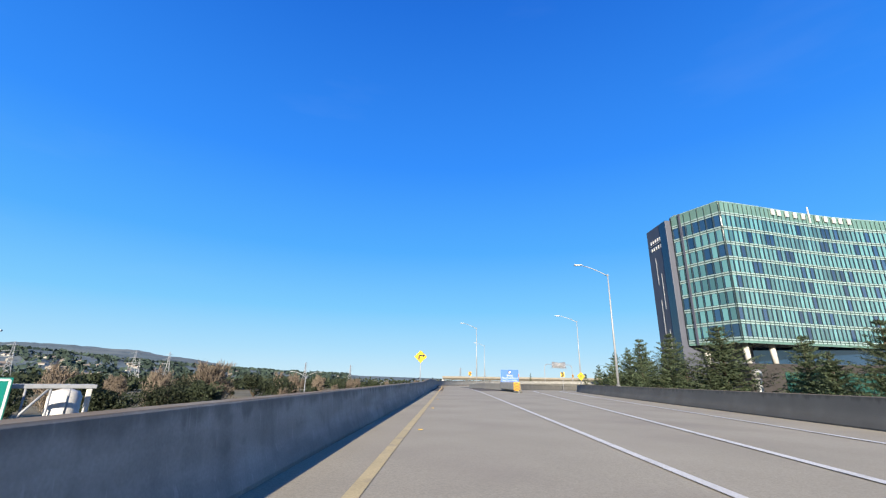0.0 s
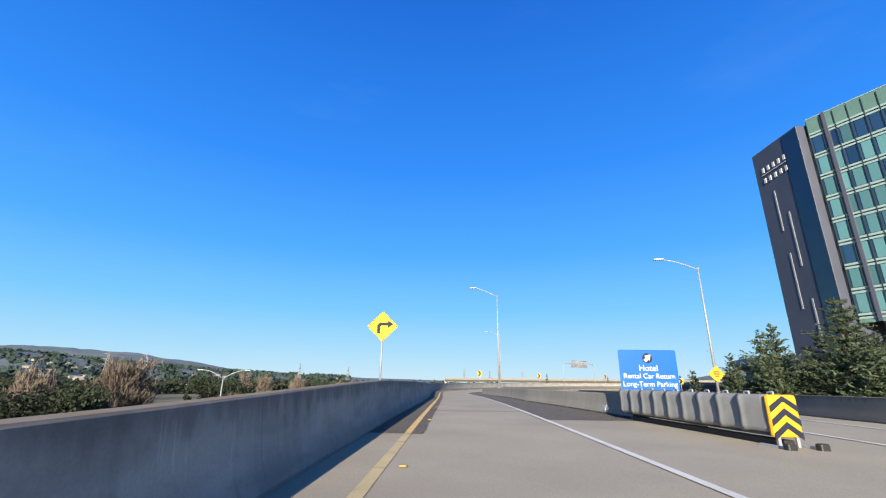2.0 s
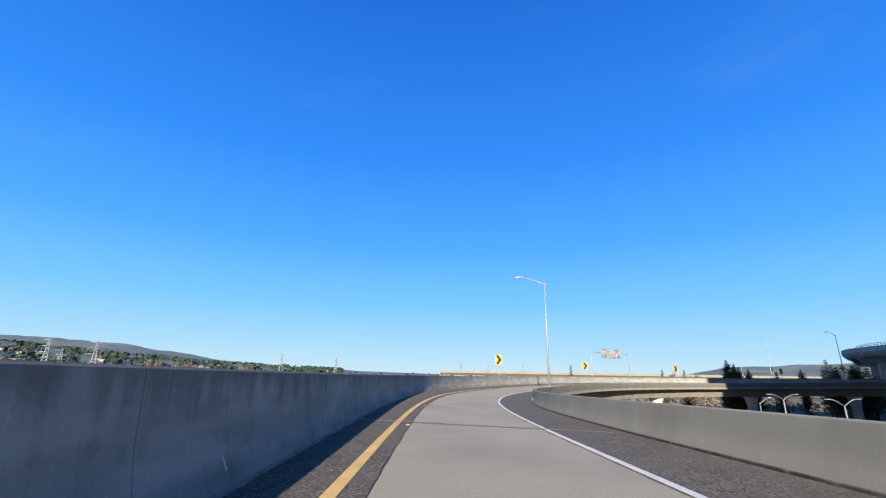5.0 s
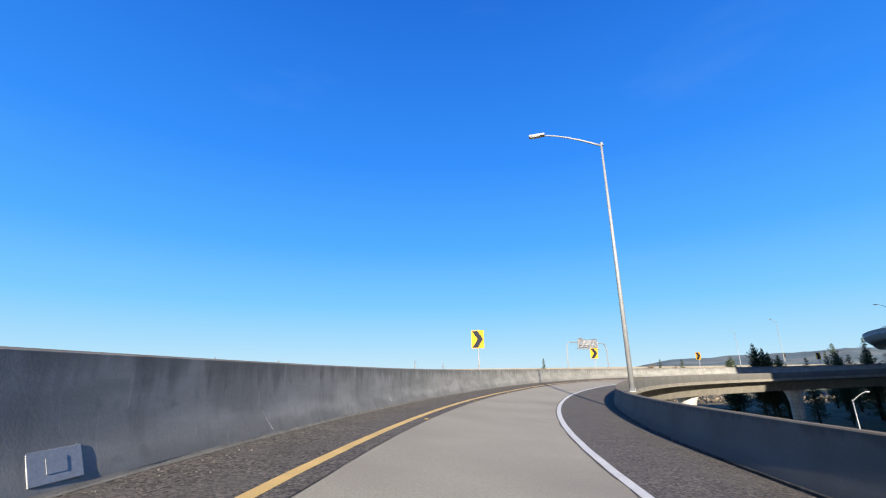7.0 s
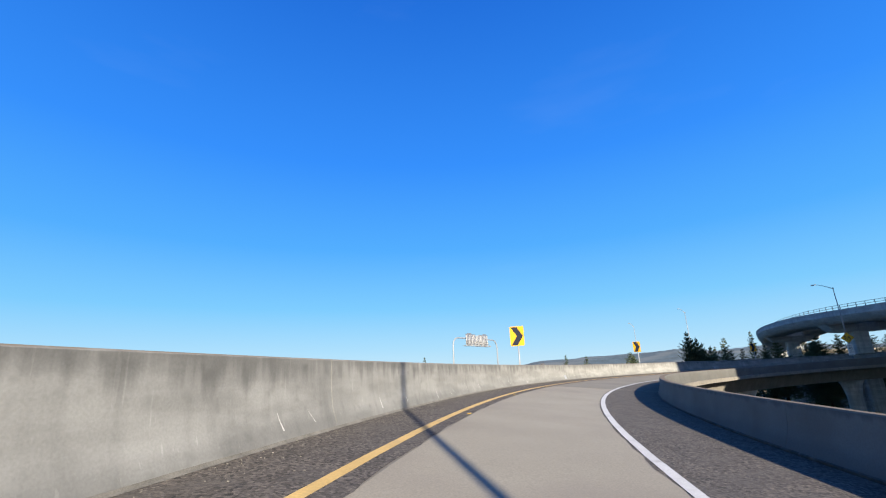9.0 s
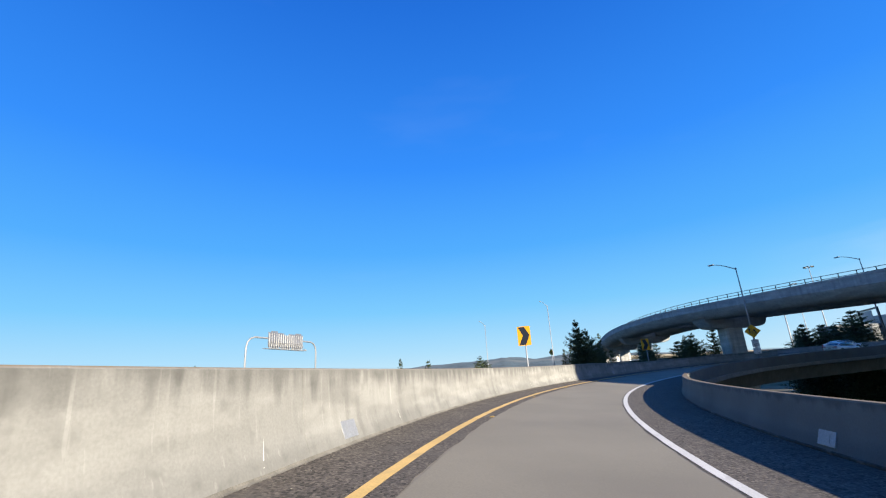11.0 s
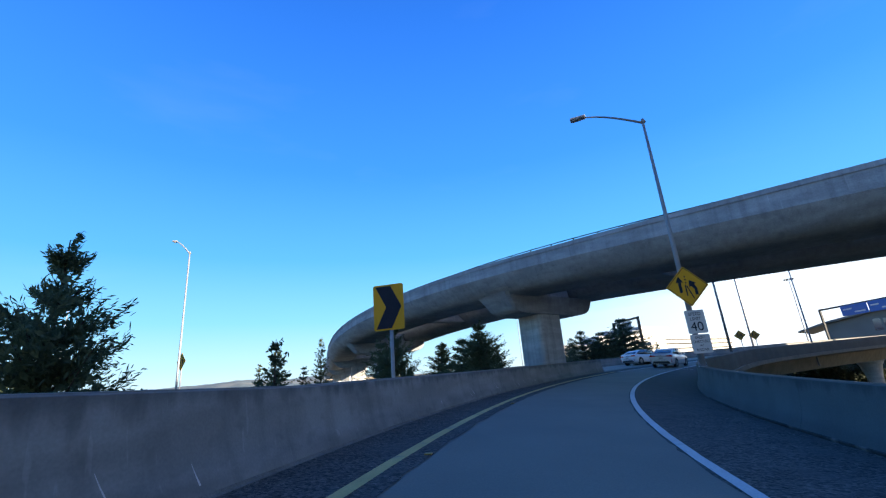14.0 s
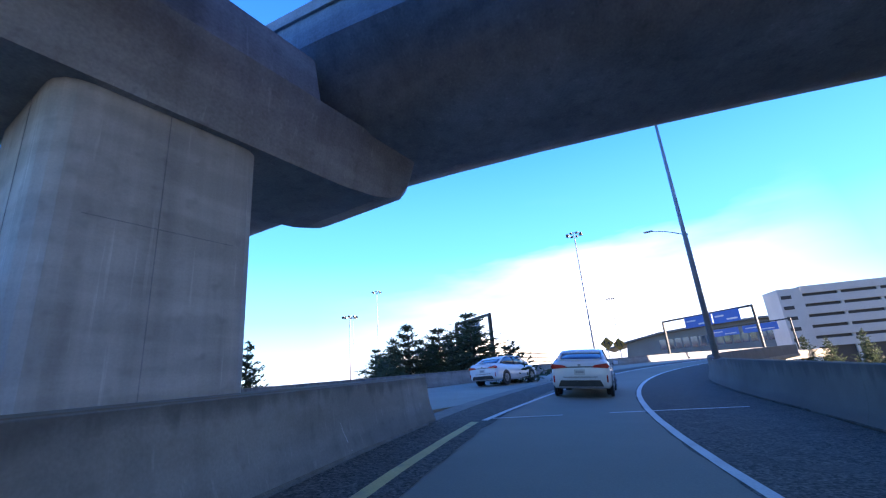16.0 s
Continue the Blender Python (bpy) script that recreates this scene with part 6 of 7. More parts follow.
def car(m, paint, label, light="tail"):
    """A four-door saloon, nose along +y, wheels on z = 0."""
    ob = thing("car", m, label, "car", "cars on the road")
    rows = []
    for y, w, zb, belt, top in ((-2.31, 0.74, 0.42, 0.86, 0.93), (-2.27, 0.83, 0.30, 0.93, 1.02), (-2.12, 0.875, 0.24, 0.96, 1.065), (-1.75, 0.89, 0.20, 0.97, 1.07), (-1.0, 0.89, 0.19, 0.95, 1.0), (0.0, 0.89, 0.19, 0.92, 0.96), (0.9, 0.89, 0.19, 0.90, 0.96), (1.35, 0.885, 0.20, 0.86, 0.93), (1.85, 0.86, 0.21, 0.78, 0.85), (2.15, 0.79, 0.24, 0.68, 0.74), (2.30, 0.66, 0.34, 0.56, 0.62)):
        half = [(w * 0.90, zb), (w * 0.985, zb + 0.10), (w, zb + 0.32), (w * 0.985, (zb + belt) / 2 + 0.14), (w * 0.955, belt), (w * 0.86, top - 0.015), (w * 0.45, top + 0.012)]
        rows.append([(x, y, z) for x, z in half] + [(-x, y, z) for x, z in half[::-1]])
    body = part("body", loft(rows), paint, ob, smooth=True)
    rows = []
    for y, lo, hi, z0, z1 in ((-1.92, 0.62, 0.56, 1.03, 1.06), (-1.62, 0.69, 0.60, 1.03, 1.18), (-1.15, 0.74, 0.59, 1.0, 1.355), (-0.55, 0.76, 0.585, 0.97, 1.425), (0.0, 0.765, 0.585, 0.95, 1.43), (0.45, 0.76, 0.575, 0.94, 1.395), (0.95, 0.735, 0.57, 0.94, 1.20), (1.40, 0.68, 0.60, 0.92, 0.97)):
        rows.append([(lo, y, z0), ((lo + hi) / 2 + 0.03, y, (z0 + z1) / 2), (hi, y, z1 - 0.015), (hi * 0.5, y, z1), (-hi * 0.5, y, z1), (-hi, y, z1 - 0.015), (-(lo + hi) / 2 - 0.03, y, (z0 + z1) / 2), (-lo, y, z0)])
    part("glazing", loft(rows), "car_glass", ob, "dark tinted glass", smooth=True)
    rows = []
    for y, w, z in ((-1.30, 0.60, 1.325), (-1.05, 0.605, 1.395), (-0.55, 0.605, 1.440), (0.0, 0.60, 1.448), (0.40, 0.59, 1.418), (0.56, 0.585, 1.372)):
        rows.append([(w, y, z - 0.045), (w * 0.97, y, z - 0.005), (w * 0.5, y, z + 0.012), (-w * 0.5, y, z + 0.012), (-w * 0.97, y, z - 0.005), (-w, y, z - 0.045)])
    part("roof", loft(rows), paint, ob, smooth=True)
    for sx in (-1, 1):
        for pts in (((0.735, -1.88, 1.02), (0.665, -1.5, 1.20), (0.61, -1.15, 1.36)), ((0.765, 1.30, 0.95), (0.66, 0.92, 1.20), (0.595, 0.5, 1.385)), ((0.775, -0.28, 0.94), (0.70, -0.25, 1.2), (0.60, -0.22, 1.42))):
            bm = bmesh.new()
            tube(bm, [(sx * x, y, z) for x, y, z in pts], [0.075, 0.05, 0.045] if pts[0][1] < -1 else 0.03, 6)
            part("pillar", bm, paint if abs(pts[0][1]) > 1 else "plastic", ob)
        mirror = part("mirror", boxes((sx * 0.90 if sx > 0 else -1.06, 1.06 if sx > 0 else -0.90, 0.62, 0.76, 0.93, 1.06), bevel=0.03), paint, ob)
        part("mirror_arm", boxes((min(sx * 0.84, sx * 0.92), max(sx * 0.84, sx * 0.92), 0.66, 0.72, 0.93, 0.97)), "plastic", mirror)
        # rear lamp wraps the corner, red reflector below it
        bm = bmesh.new()
        prism(bm, ((sx * 0.36, 0.83), (sx * 0.82, 0.80), (sx * 0.865, 0.86), (sx * 0.80, 0.95), (sx * 0.44, 0.90)), -2.335, -2.14)
        part("tail_lamp", bm, light, ob, "red rear lamp")
        part("reflector", boxes((sx * 0.78 - 0.02, sx * 0.78 + 0.02, -2.315, -2.25, 0.40, 0.60), bevel=0.008), light, ob)
        bm = bmesh.new()
        prism(bm, ((sx * 0.44, 0.60), (sx * 0.74, 0.58), (sx * 0.80, 0.70), (sx * 0.56, 0.69)), 2.05, 2.275)
        part("headlamp", bm, "sign_white", ob)
        for y in (-1.36, 1.36):
            bm = bmesh.new()
            x = sx * 0.79
            tube(bm, [(x - 0.105, y, 0.325), (x - 0.085, y, 0.325), (x + 0.085, y, 0.325), (x + 0.105, y, 0.325)], [0.29, 0.325, 0.325, 0.29], 24)
            wheel = part("tyre", bm, "tyre", ob)
            bm = bmesh.new()
            tube(bm, [(x + sx * 0.07, y, 0.325), (x + sx * 0.108, y, 0.325)], [0.215, 0.20], 20)
            part("rim", bm, "rim", wheel)
            for q in range(5):
                a = radians(q * 72)
                bm = bmesh.new()
                tube(bm, [(x + sx * 0.112, y, 0.325), (x + sx * 0.112, y + 0.19 * math.cos(a), 0.325 + 0.19 * math.sin(a))], [0.035, 0.022], 5)
                part("spoke", bm, "rim", wheel)
            bm = bmesh.new()
            tube(bm, [(sx * 0.80, y, 0.335), (sx * 0.8935, y, 0.335)], [0.385, 0.385], 24)
            part("wheel_arch", bm, "plastic", ob)
    part("trim_bar", boxes((-0.40, 0.40, -2.33, -2.2, 0.835, 0.865), bevel=0.006), "plastic", ob)
    bm = bmesh.new()
    prism(bm, ((-0.66, 0.28), (0.66, 0.28), (0.58, 0.46), (-0.58, 0.46)), -2.335, -2.18)
    part("bumper_insert", bm, "plastic", ob, "black lower bumper insert")
    part("boot_seam", boxes((-0.50, 0.50, -2.333, -2.25, 0.545, 0.56)), "plastic", ob)
    number = part("number_plate", boxes((-0.16, 0.16, -2.338, -2.31, 0.62, 0.78), bevel=0.006), "sign_white", ob)
    part("plate_bar", boxes((-0.12, 0.12, -2.342, -2.3385, 0.675, 0.725)), "sign_back", number)
    part("badge", boxes((-0.045, 0.045, -2.333, -2.30, 0.885, 0.935), bevel=0.01), "rim", ob)
    part("boot_lip", boxes((-0.62, 0.62, -2.27, -2.12, 1.05, 1.085), bevel=0.012), paint, ob)
    return ob


def facing(x, y, z, bearing, bank=0.0):
    return Matrix.Translation((x, y, z)) @ Matrix.Rotation(-radians(bearing), 4, "Z") @ Matrix.Rotation(radians(bank), 4, "Y")


S_CAR = 245.0
car(Matrix.Translation(road(S_CAR, 1.40, 0.012)) @ Matrix.Rotation(-heading(S_CAR) + radians(1.5), 4, "Z") @ Matrix.Rotation(radians(4.2), 4, "Y"), "car_white", "white saloon car with red rear lamps, on the ramp")
car(facing(117.4, 166.9, smooth_rise(RISE, 252.0) + 0.17, 133), "car_white", "white saloon car on the joining road")


# ------------------------------------------------------------------ sign gantries
def arch_gantry(label, a, b, top, foot, board, w=4):
    """A tubular gantry with rounded shoulders between two feet. board: from, to (0..1), bottom, top, front material."""
    a, b = Vector(a), Vector(b)
    d = (b - a).normalized()
    m = Matrix.Translation((a.x, a.y, 0)) @ Matrix.Rotation(math.atan2(d.y, d.x), 4, "Z")
    span_ = (b - a).length
    ob = thing("sign_gantry", m, label, "sign gantry", "sign gantries")
    pts = [(0, 0, foot), (0, 0, top - 2.0), (0.25, 0, top - 1.0), (0.9, 0, top - 0.3), (1.9, 0, top), (span_ / 2, 0, top), (span_ - 1.9, 0, top), (span_ - 0.9, 0, top - 0.3), (span_ - 0.25, 0, top - 1.0), (span_, 0, top - 2.0), (span_, 0, foot)]
    bm = bmesh.new()
    tube(bm, pts, 0.16, 10)
    part("frame", bm, "galv", ob)
    x0, x1 = span_ * board[0], span_ * board[1]
    n = int((x1 - x0) / 0.6)
    for k in range(n):
        u = x0 + (x1 - x0) * k / n
        part("board", boxes((u, u + (x1 - x0) / n - 0.03, -0.30, -0.26, board[2] + (0.25 if k % 5 == 0 else 0), board[3] - (0.3 if n // 2 - 1 <= k <= n // 2 else 0)), bevel=0.008), "board_back", ob)
        part("rib", boxes((u + 0.255, u + 0.315, -0.40, -0.305, board[2], board[3] - 0.2)), "sign_white", ob)
    for k in range(n):
        u = x0 + (x1 - x0) * (k + 0.5) / n
        part("bracket", boxes((u - 0.17, u + 0.13, -0.33, -0.305, board[2] + 0.15, board[2] + 1.15)), "dark_steel", ob)
        bm = bmesh.new()
        tube(bm, [(u, -0.36, board[2] + 1.2), (u + 0.05, -0.95, board[2] - 0.05)], 0.05, 5)
        part("strut", bm, "galv", ob)
        if k in (1, 2, 3, n - 4, n - 3, n - 2):
            part("panel", boxes((u - 0.27, u + 0.27, -0.36, -0.31, board[2] + 1.3, board[3] + 0.25), bevel=0.01), "board_back", ob)
    part("walkway", boxes((x0 - 1.2, x1 + 0.4, -1.0, -0.2, board[2] - 0.2, board[2] - 0.1), bevel=0.01), "galv", ob)
    for k in range(6):
        u = x0 + (x1 - x0) * k / 5
        part("lamp", boxes((u - 0.15, u + 0.15, -1.1, -0.7, board[2] - 0.1, board[2] + 0.1), bevel=0.02), "sign_back", ob)
    return ob


arch_gantry("grey tubular sign gantry seen from behind", (54.6, 236.1), (71.8, 245.4), 10.1, GROUND, (0.25, 0.755, 8.3, 11.2))


def frame_gantry(a, b, top, foot, boards, label):
    a, b = Vector(a), Vector(b)
    d = (b - a).normalized()
    m = Matrix.Translation((a.x, a.y, 0)) @ Matrix.Rotation(math.atan2(d.y, d.x), 4, "Z")
    span_ = (b - a).length
    ob = thing("sign_gantry", m, label, "sign gantry", "sign gantries")
    for x in (0, span_):
        part("post", boxes((x - 0.16, x + 0.16, -0.16, 0.16, foot, top), bevel=0.02), "dark_steel", ob)
    part("beam", boxes((0, span_, -0.12, 0.12, top - 0.3, top), bevel=0.02), "dark_steel", ob)
    for u0, u1, z0, z1, mat in boards:
        bd = part("board", boxes((u0, u1, -0.26, -0.2, z0, z1), bevel=0.01), mat, ob)
        for k, (v0, v1) in enumerate(((0.08, 0.42), (0.5, 0.9))):
            zz = z0 + (z1 - z0) * (0.55 - 0.35 * k)
            part("writing_bar", boxes((u0 + (u1 - u0) * v0, u0 + (u1 - u0) * v1, -0.27, -0.2625, zz, zz + 0.13 * (z1 - z0))), "sign_white", bd)
    return ob


# faces the traffic, so the local x axis runs from the far foot to the near one
frame_gantry((168.0, 126.8), (152.6, 121.8), 9.4, GROUND, ((4.6, 9.6, 7.4, 9.2, "sign_blue"), (9.8, 14.2, 7.4, 9.2, "sign_blue")), "dark steel gantry with blue direction signs")
frame_gantry((206.0, 92.0), (188.0, 84.0), 10.0, GROUND, ((1.0, 8.0, 7.8, 9.6, "sign_blue"), (9.0, 17.0, 7.8, 9.6, "sign_blue")), "dark steel gantry with blue direction signs far off")
frame_gantry((146.8, 166.4), (140.1, 163.3), 9.0, GROUND, ((1.4, 5.6, 6.4, 8.6, "sign_back"),), "dark steel frame with a grey sign board beside the road")

# white truss with a green sign below the ramp
m = Matrix.Translation((-20.8, 21.5, 0)) @ Matrix.Rotation(math.atan2(2.6, 2.9), 4, "Z")
ob = thing("sign_gantry", m, "white steel truss gantry with a green sign board", "sign gantry", "sign gantries")
for z in (0.55, -1.9):
    part("chord", boxes((-9.0, 3.6, -0.10, 0.10, z - 0.10, z + 0.10), bevel=0.02), "galv", ob)
    part("chord", boxes((-9.0, 3.6, 1.35, 1.55, z - 0.10, z + 0.10), bevel=0.02), "galv", ob)
for k in range(7):
    x = -8.7 + k * 1.75
    bm = bmesh.new()
    tube(bm, [(x, 0, -1.9), (x + (1.75 if k % 2 else 0.0), 0, 0.55)], 0.075, 4)
    part("brace", bm, "galv", ob)
    bm = bmesh.new()
    tube(bm, [(x + 0.8, 1.45, -1.9), (x + 0.8, 1.45, 0.55)], 0.07, 4)
    part("brace", bm, "galv", ob)
part("post", boxes((3.3, 3.55, 1.35, 1.6, GROUND, 0.4), bevel=0.03), "white_wall", ob)
M["sign_green"] = material("sign_green", (0.0, 0.16, 0.13), 0.4, spread=0.05)
board = part("board", boxes((-8.0, 0.35, -0.45, -0.38, -1.3, 0.95), bevel=0.02), "sign_green", ob, "green board with a white border")
for z in (-1.2, 0.85):
    part("border", boxes((-7.9, 0.25, -0.46, -0.452, z - 0.05, z + 0.05)), "sign_white", board)
for x in (-7.9, 0.25):
    part("border", boxes((x - 0.05, x + 0.05, -0.46, -0.452, -1.2, 0.85)), "sign_white", board)
ob = thing("tank", Matrix.Translation((-21.8, 26.5, GROUND)), "round pale storage tank below the ramp", "tank")
bm = bmesh.new()
tube(bm, [(0, 0, 0), (0, 0, 8.4), (0, 0, 8.7), (0, 0, 8.85)], [0.8, 0.8, 0.65, 0.2], 20)
part("shell", bm, "white_wall", ob)


# ------------------------------------------------------------------ tall lamps and masts
def twin_lamp(m, height, label="grey street lamp with two curved arms"):
    ob = thing("twin_street_lamp", m, label, "street lamp", "twin street lamps")
    bm = bmesh.new()
    tube(bm, [(0, 0, 0), (0, 0, height)], [0.11, 0.07], 8)
    part("pole", bm, "galv", ob)
    for sx in (-1, 1):
        bm = bmesh.new()
        tube(bm, [(sx * 2.4 * k, 0, height - 0.1 + 1.0 * math.sin(k * math.pi / 2)) for k in (0, 0.25, 0.5, 0.75, 1.0)], 0.05, 6)
        arm = part("arm", bm, "galv", ob)
        part("luminaire", boxes((min(sx * 2.35, sx * 3.0), max(sx * 2.35, sx * 3.0), -0.13, 0.13, height + 0.84, height + 0.95), bevel=0.03), "sign_back", arm)
    return ob


tw = twin_lamp(Matrix.Translation((-26.5, 88.0, GROUND)) @ Matrix.Rotation(radians(15), 4, "Z"), 9.9)
for x, y, top in ((-22.2, 166.5, -0.2), (44.7, 128.2, -1.3), (46.5, 139.1, -1.2), (-34.0, 30.0, 3.0)):
    copy_thing(tw, Matrix.Translation((x, y, GROUND)) @ Matrix.Rotation(radians(20), 4, "Z") @ Matrix.Diagonal((1, 1, (top - GROUND) / 9.9, 1)))
street_lamp(Matrix.Translation((52.8, 152.6, GROUND)) @ Matrix.Rotation(radians(150), 4, "Z"), height=6.2, reach=1.6, label="small street lamp with one arm below the ramp")
street_lamp(Matrix.Translation((89.4, 198.2, 1.0 + GROUND)) @ Matrix.Rotation(radians(-70), 4, "Z"), height=19.0, reach=1.2, label="tall grey street lamp beside the other road")
street_lamp(Matrix.Translation((94.4, 217.0, GROUND)) @ Matrix.Rotation(radians(-70), 4, "Z"), height=19.4, reach=1.2, label="tall grey street lamp beside the other road")
street_lamp(Matrix.Translation((126.6, 147.6, 0.0)) @ Matrix.Rotation(radians(-122), 4, "Z"), height=12.7, reach=3.3, label="street lamp by the road ahead")


def high_mast(x, y, top, label="tall floodlight mast with a ring of lamps", r=0.28):
    ob = thing("light_mast", Matrix.Translation((x, y, GROUND)), label, "light mast", "light masts")
    h = top - GROUND
    bm = bmesh.new()
    tube(bm, [(0, 0, 0), (0, 0, h * 0.5), (0, 0, h)], [r, r * 0.7, r * 0.35], 12)
    part("pole", bm, "galv", ob)
    bm = bmesh.new()
    tube(bm, [(1.3 * math.cos(radians(a)), 1.3 * math.sin(radians(a)), h - 0.3) for a in range(0, 361, 30)], 0.06, 5)
    ring = part("ring", bm, "galv", ob)
    for k in range(8):
        a = radians(k * 45)
        part("floodlight", box(bmesh.new(), -0.28, 0.28, -0.2, 0.2, -0.28, 0.1, 0.03, Matrix.Translation((1.45 * math.cos(a), 1.45 * math.sin(a), h - 0.35)) @ Matrix.Rotation(a, 4, "Z")), "dark_steel", ring)
    return ob


for x, y, z in ((177.2, 136.4, 30.2), (239.0, 183.2, 33.8), (267.6, 87.6, 30.6), (350.2, 205.9, 42.8), (187.3, 185.2, 17.6)):
    high_mast(x, y, z)


def pylon(m, h, label="steel lattice power pylon"):
    ob = thing("power_pylon", m, label, "power pylon", "power pylons")
    legs = [(sx, sy) for sx in (-1, 1) for sy in (-1, 1)]
    for sx, sy in legs:
        bm = bmesh.new()
        tube(bm, [(sx * h * 0.11, sy * h * 0.11, 0), (sx * h * 0.035, sy * h * 0.035, h * 0.6), (sx * 0.25, sy * 0.25, h)], 0.16, 4)
        part("leg", bm, "galv", ob)
    levels = (0.0, 0.16, 0.30, 0.42, 0.52, 0.60, 0.70, 0.80, 0.90)

    def w(k):
        return float(np.interp(k, (0, 0.6, 1), (0.11, 0.035, 0.25 / h))) * h

    for k0, k1 in zip(levels, levels[1:]):
        bm = bmesh.new()
        for ax in (0, 1):
            for sd in (-1, 1):
                for fl in (-1, 1):
                    p = [fl * w(k0), sd * w(k0), k0 * h]
                    q2 = [-fl * w(k1), sd * w(k1), k1 * h]
                    if ax:
                        p[0], p[1], q2[0], q2[1] = p[1], p[0], q2[1], q2[0]
                    tube(bm, [p, q2], 0.08, 4, cap=False)
        part("bracing", bm, "galv", ob)
    for k, r in ((0.66, 0.22), (0.79, 0.18), (0.92, 0.13)):
        bm = bmesh.new()
        tube(bm, [(-r * h, 0, k * h), (0, 0, k * h + 0.6), (r * h, 0, k * h)], [0.06, 0.2, 0.06], 4)
        part("cross_arm", bm, "galv", ob)
    return ob


py = pylon(Matrix.Translation((-249.4, 362.3, GROUND)) @ Matrix.Rotation(radians(35), 4, "Z"), 29.0)
for x, y, top in ((-266.3, 393.7, 15.0), (-233.1, 381.2, 20.5), (-290.0, 300.0, 22.0), (-170.0, 560.0, 20.0), (-130.0, 640.0, 20.0), (30.0, 700.0, 20.0), (70.0, 720.0, 18.0), (120.0, 720.0, 18.0)):
    copy_thing(py, Matrix.Translation((x, y, GROUND)) @ Matrix.Rotation(radians(40), 4, "Z") @ Matrix.Diagonal(((top - GROUND) / 29,) * 3 + (1,)))


# ------------------------------------------------------------------ far buildings
def striped_garage(name, label, corner, along_dir, length, depth_, base, top, floors, mat="white_wall"):
    """A parking house: solid corner tower, pale parapet bands and dark open storeys between them."""
    d = Vector(along_dir).normalized()
    m = Matrix.Translation((*corner, 0)) @ Matrix.Rotation(math.atan2(d.y, d.x), 4, "Z")
    ob = thing(name, m, label, "building", "parking houses")
    # near-black core: the shade inside the open storeys is put into its colour
    part("core", boxes((0.5, length - 0.5, 0.6, depth_, GROUND, top - 0.6)), "void", ob, "dark open storeys")
    h = (top - base) / floors
    for k in range(floors + 1):
        z = base + k * h
        part("parapet", boxes((0, length, 0, depth_ + 0.3, z - h * 0.36, z + h * 0.36), bevel=0.03), mat, ob)
    for x in frange(0, length, 8.5):
        part("pillar", boxes((x - 0.35, x + 0.35, 0.2, 0.7, GROUND, top), bevel=0.03), mat, ob)
    part("stair_tower", boxes((-5.5, 0.0, -0.4, 7.0, GROUND, top + 0.6), bevel=0.06), mat, ob)
    for k in range(floors):
        z = base + k * h
        part("slot", boxes((-5.0, -2.6, -0.44, -0.38, z + 0.6, z + 1.5)), "void", ob)
    return ob


striped_garage("parking_house", "white parking house with dark open storeys", (195.5, 72.0), (-0.26, -0.96), 70.0, 6.0, 4.0, 17.4, 5)

# long white building: blank end with windows, then thin dark slots, and a raised block on its roof
ob = thing("office_building", Matrix.Translation((250.0, 140.0, 0)) @ Matrix.Rotation(math.atan2(-0.58, 0.81), 4, "Z"), "long white building with thin dark window bands in the sun", "building")
part("wall", boxes((-34.0, 0.0, 0.0, 14.0, GROUND, 12.6), bevel=0.05), "white_wall", ob)
for k in range(3):
    for x in (-21.0, -15.8):
        part("window", boxes((x, x + 4.4, -0.06, 0.02, 3.6 + k * 2.6, 4.5 + k * 2.6)), "glass_blue", ob)
part("core", boxes((0.0, 66.0, 0.6, 30.0, GROUND, 12.4)), "void", ob, "dark gaps between the bands")
for k in range(7):
    part("band", boxes((0.0, 66.0, 0.0, 30.0, GROUND if k == 0 else 0.6 + k * 1.75 - 0.1, 2.0 if k == 0 else 0.6 + k * 1.75 + 1.2), bevel=0.02), "white_wall", ob)
part("roof_block", boxes((-9.0, 14.0, 4.0, 20.0, 12.2, 16.0), bevel=0.05), "white_wall", ob)
part("roof_block", boxes((-16.0, -9.04, 4.0, 14.0, 12.2, 14.6), bevel=0.05), "roof_metal", ob)
part("annexe", boxes((-58.0, -36.0, 4.0, 10.0, GROUND, 9.6), bevel=0.05), "roof_metal", ob, "grey metal annexe")
part("annexe_window", boxes((-56.0, -46.0, 3.9, 4.02, 5.0, 8.6)), "glass_blue", ob)
part("entrance_frame", boxes((-42.0, -36.5, 1.0, 3.9, GROUND, 12.0), bevel=0.05), "white_wall", ob)
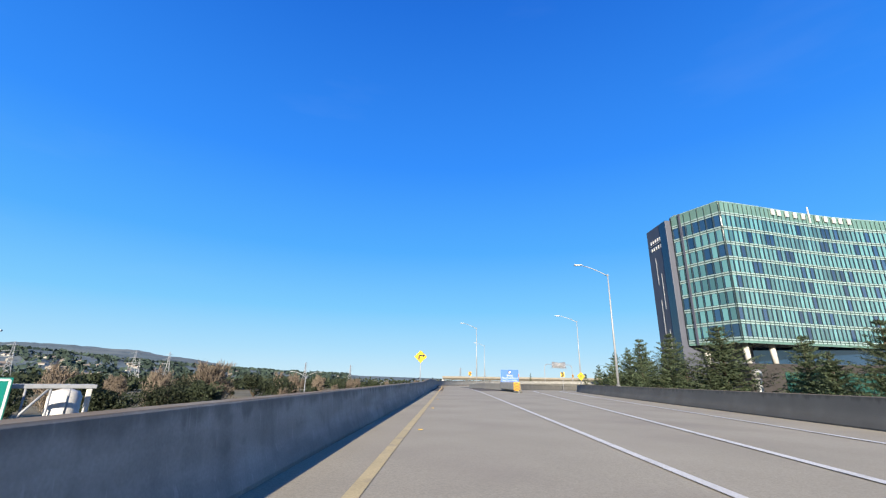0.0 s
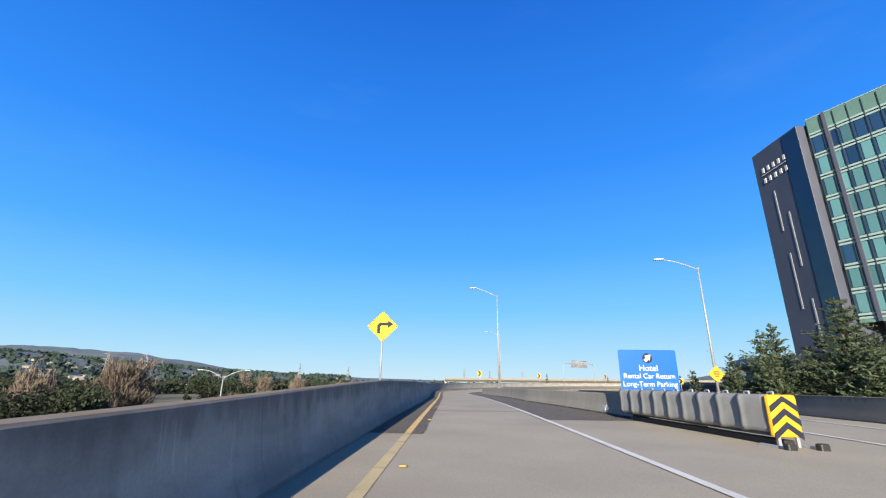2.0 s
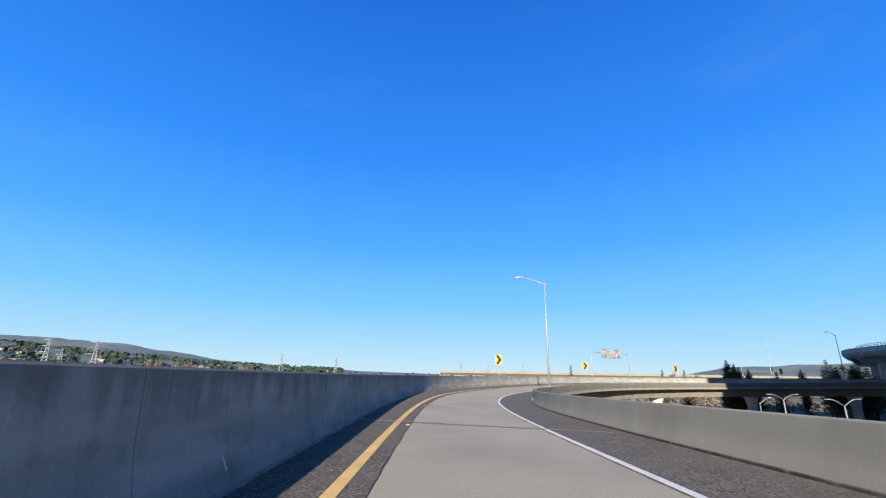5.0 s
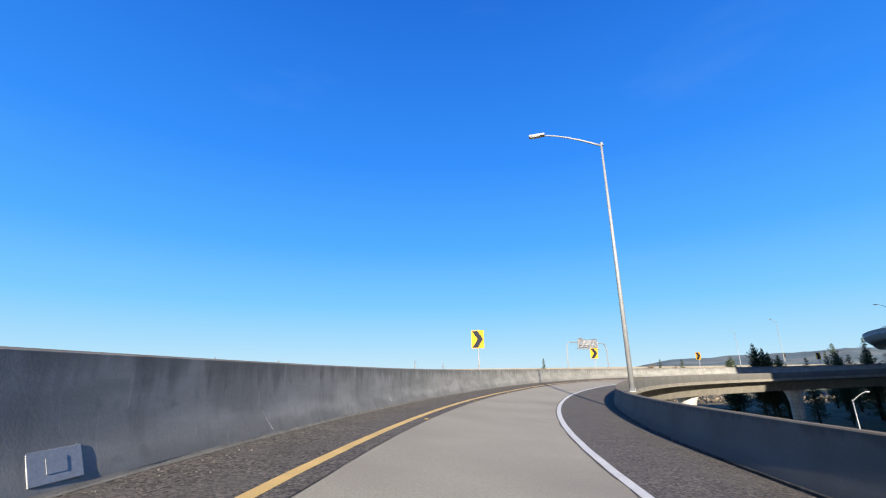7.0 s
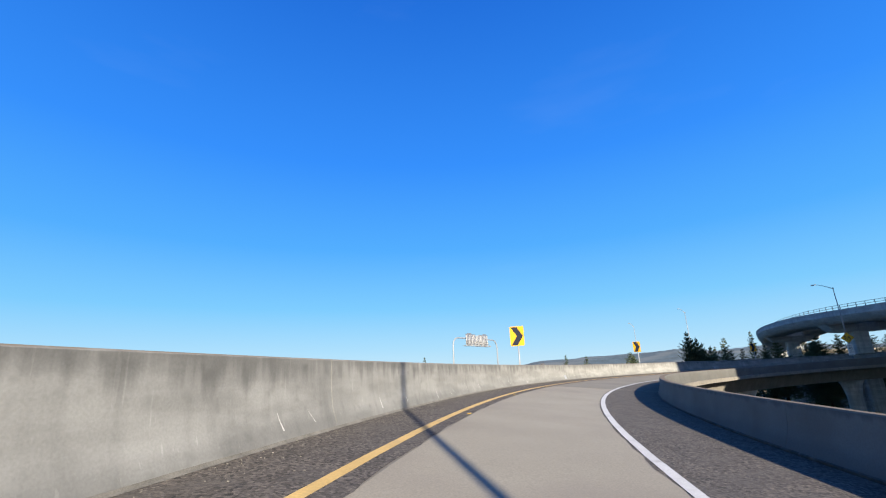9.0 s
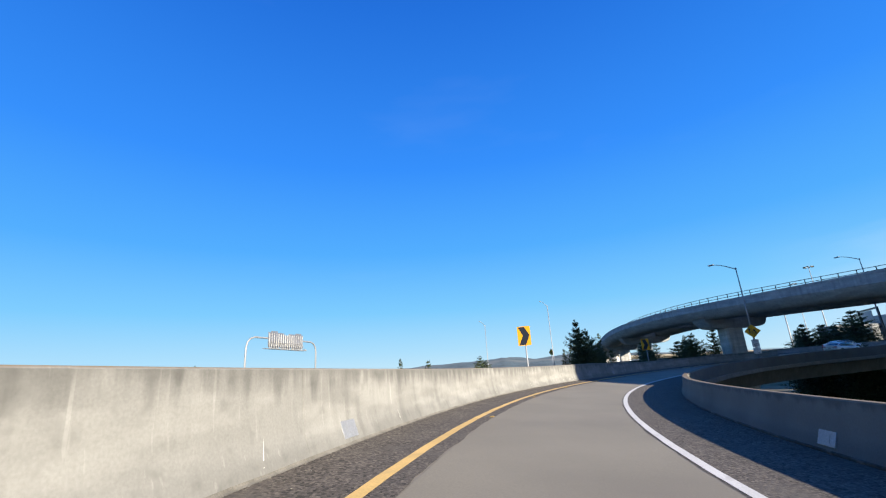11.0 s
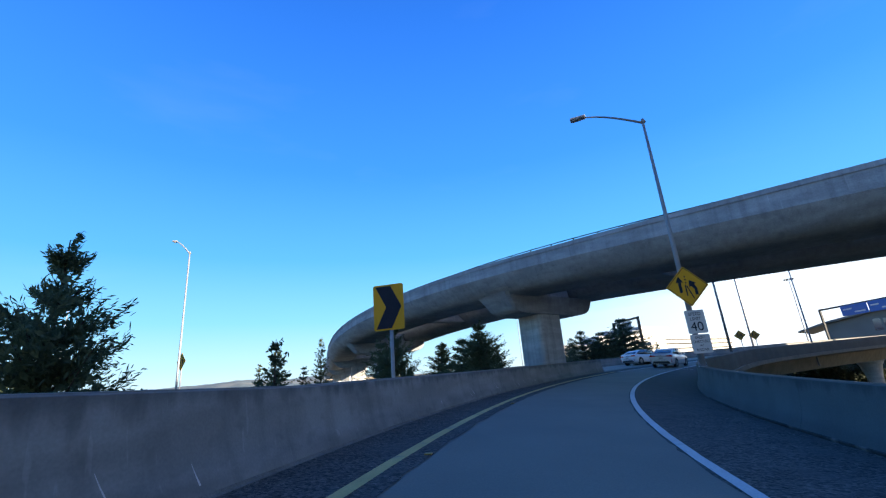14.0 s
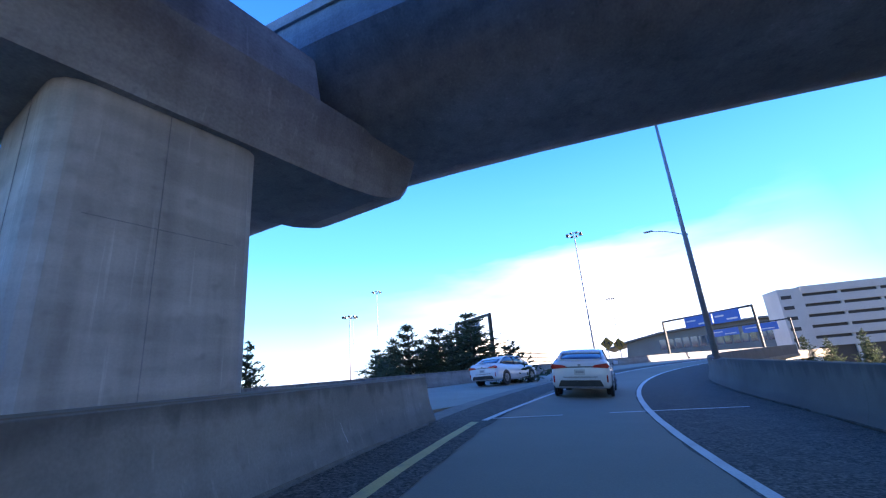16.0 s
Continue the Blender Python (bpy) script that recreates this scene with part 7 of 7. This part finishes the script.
# terminal with a long curved roof
ob = thing("terminal", Matrix.Translation((388.0, 40.0, 0)) @ Matrix.Rotation(math.atan2(-0.86, -0.5), 4, "Z"), "airport terminal with a long curved metal roof", "building")
prof = [(0, 15.0), (14, 18.8), (34, 22.3), (60, 24.3), (90, 25.2), (125, 24.6), (160, 22.2), (160, 21.2), (125, 23.5), (90, 24.1), (60, 23.2), (34, 21.2), (14, 17.7), (0, 14.2)]
part("roof", prism(bmesh.new(), prof, 0.0, 60.0), "roof_metal", ob, "curved grey metal roof")
wall = part("wall", prism(bmesh.new(), ((10, GROUND), (155, GROUND), (155, 21.5), (125, 23.4), (90, 24.0), (60, 23.1), (34, 21.1), (14, 17.6)), 4.0, 56.0), "roof_metal", ob)
for k in range(24):
    x = 34 + k * 4.6
    part("window", boxes((x, x + 3.6, 3.9, 4.05, 11.0, 17.5)), "glass_blue", wall)
# viaducts that cross the distance
for name_, label_, pts, top in (("viaduct", "pale concrete viaduct across the distance", ((2, 384), (80, 372), (220, 330), (330, 270)), 3.4), ("viaduct", "long sunlit concrete viaduct by the bay", ((330, 330), (480, 300), (640, 250)), 9.0)):
    bm = sweep(range(len(pts)), lambda i: [Vector((pts[i][0] + o * 0.2, pts[i][1] + o, top + u)) for o, u in ((-5, 0.9), (-4.6, 0.9), (-4.6, 0.0), (4.6, 0.0), (4.6, 0.9), (5, 0.9), (5, -0.4), (3, -1.8), (-3, -1.8), (-5, -0.4))])
    v = thing(name_, Matrix.Identity(4), label_, "bridge", kind="structure")
    part("deck", bm, "deck", v)
    for (x0, y0), (x1, y1) in zip(pts, pts[1:]):
        for k in range(4):
            bm = bmesh.new()
            tube(bm, [(x0 + (x1 - x0) * k / 4, y0 + (y1 - y0) * k / 4, GROUND - 0.3), (x0 + (x1 - x0) * k / 4, y0 + (y1 - y0) * k / 4, top - 1.7)], 1.1, 12)
            part("column", bm, "pier", v)
# roads on the ground
tagged(part("road", sweep(frange(-120, 460, 20), lambda s: [Vector((-32 + s * 0.055 - 7, s, GROUND + 0.02)), Vector((-32 + s * 0.055 + 7, s, GROUND + 0.02))], closed=False), "asphalt"), "grey ground-level road beside the ramp", "road", kind="structure")
tagged(part("road", sweep(frange(60, 260, 10), lambda s: [Vector((38 + s * 0.09 - 6, s, GROUND + 0.02)), Vector((38 + s * 0.09 + 6, s, GROUND + 0.02))], closed=False), "asphalt"), "grey ground-level road inside the ramp's bend", "road", kind="structure")
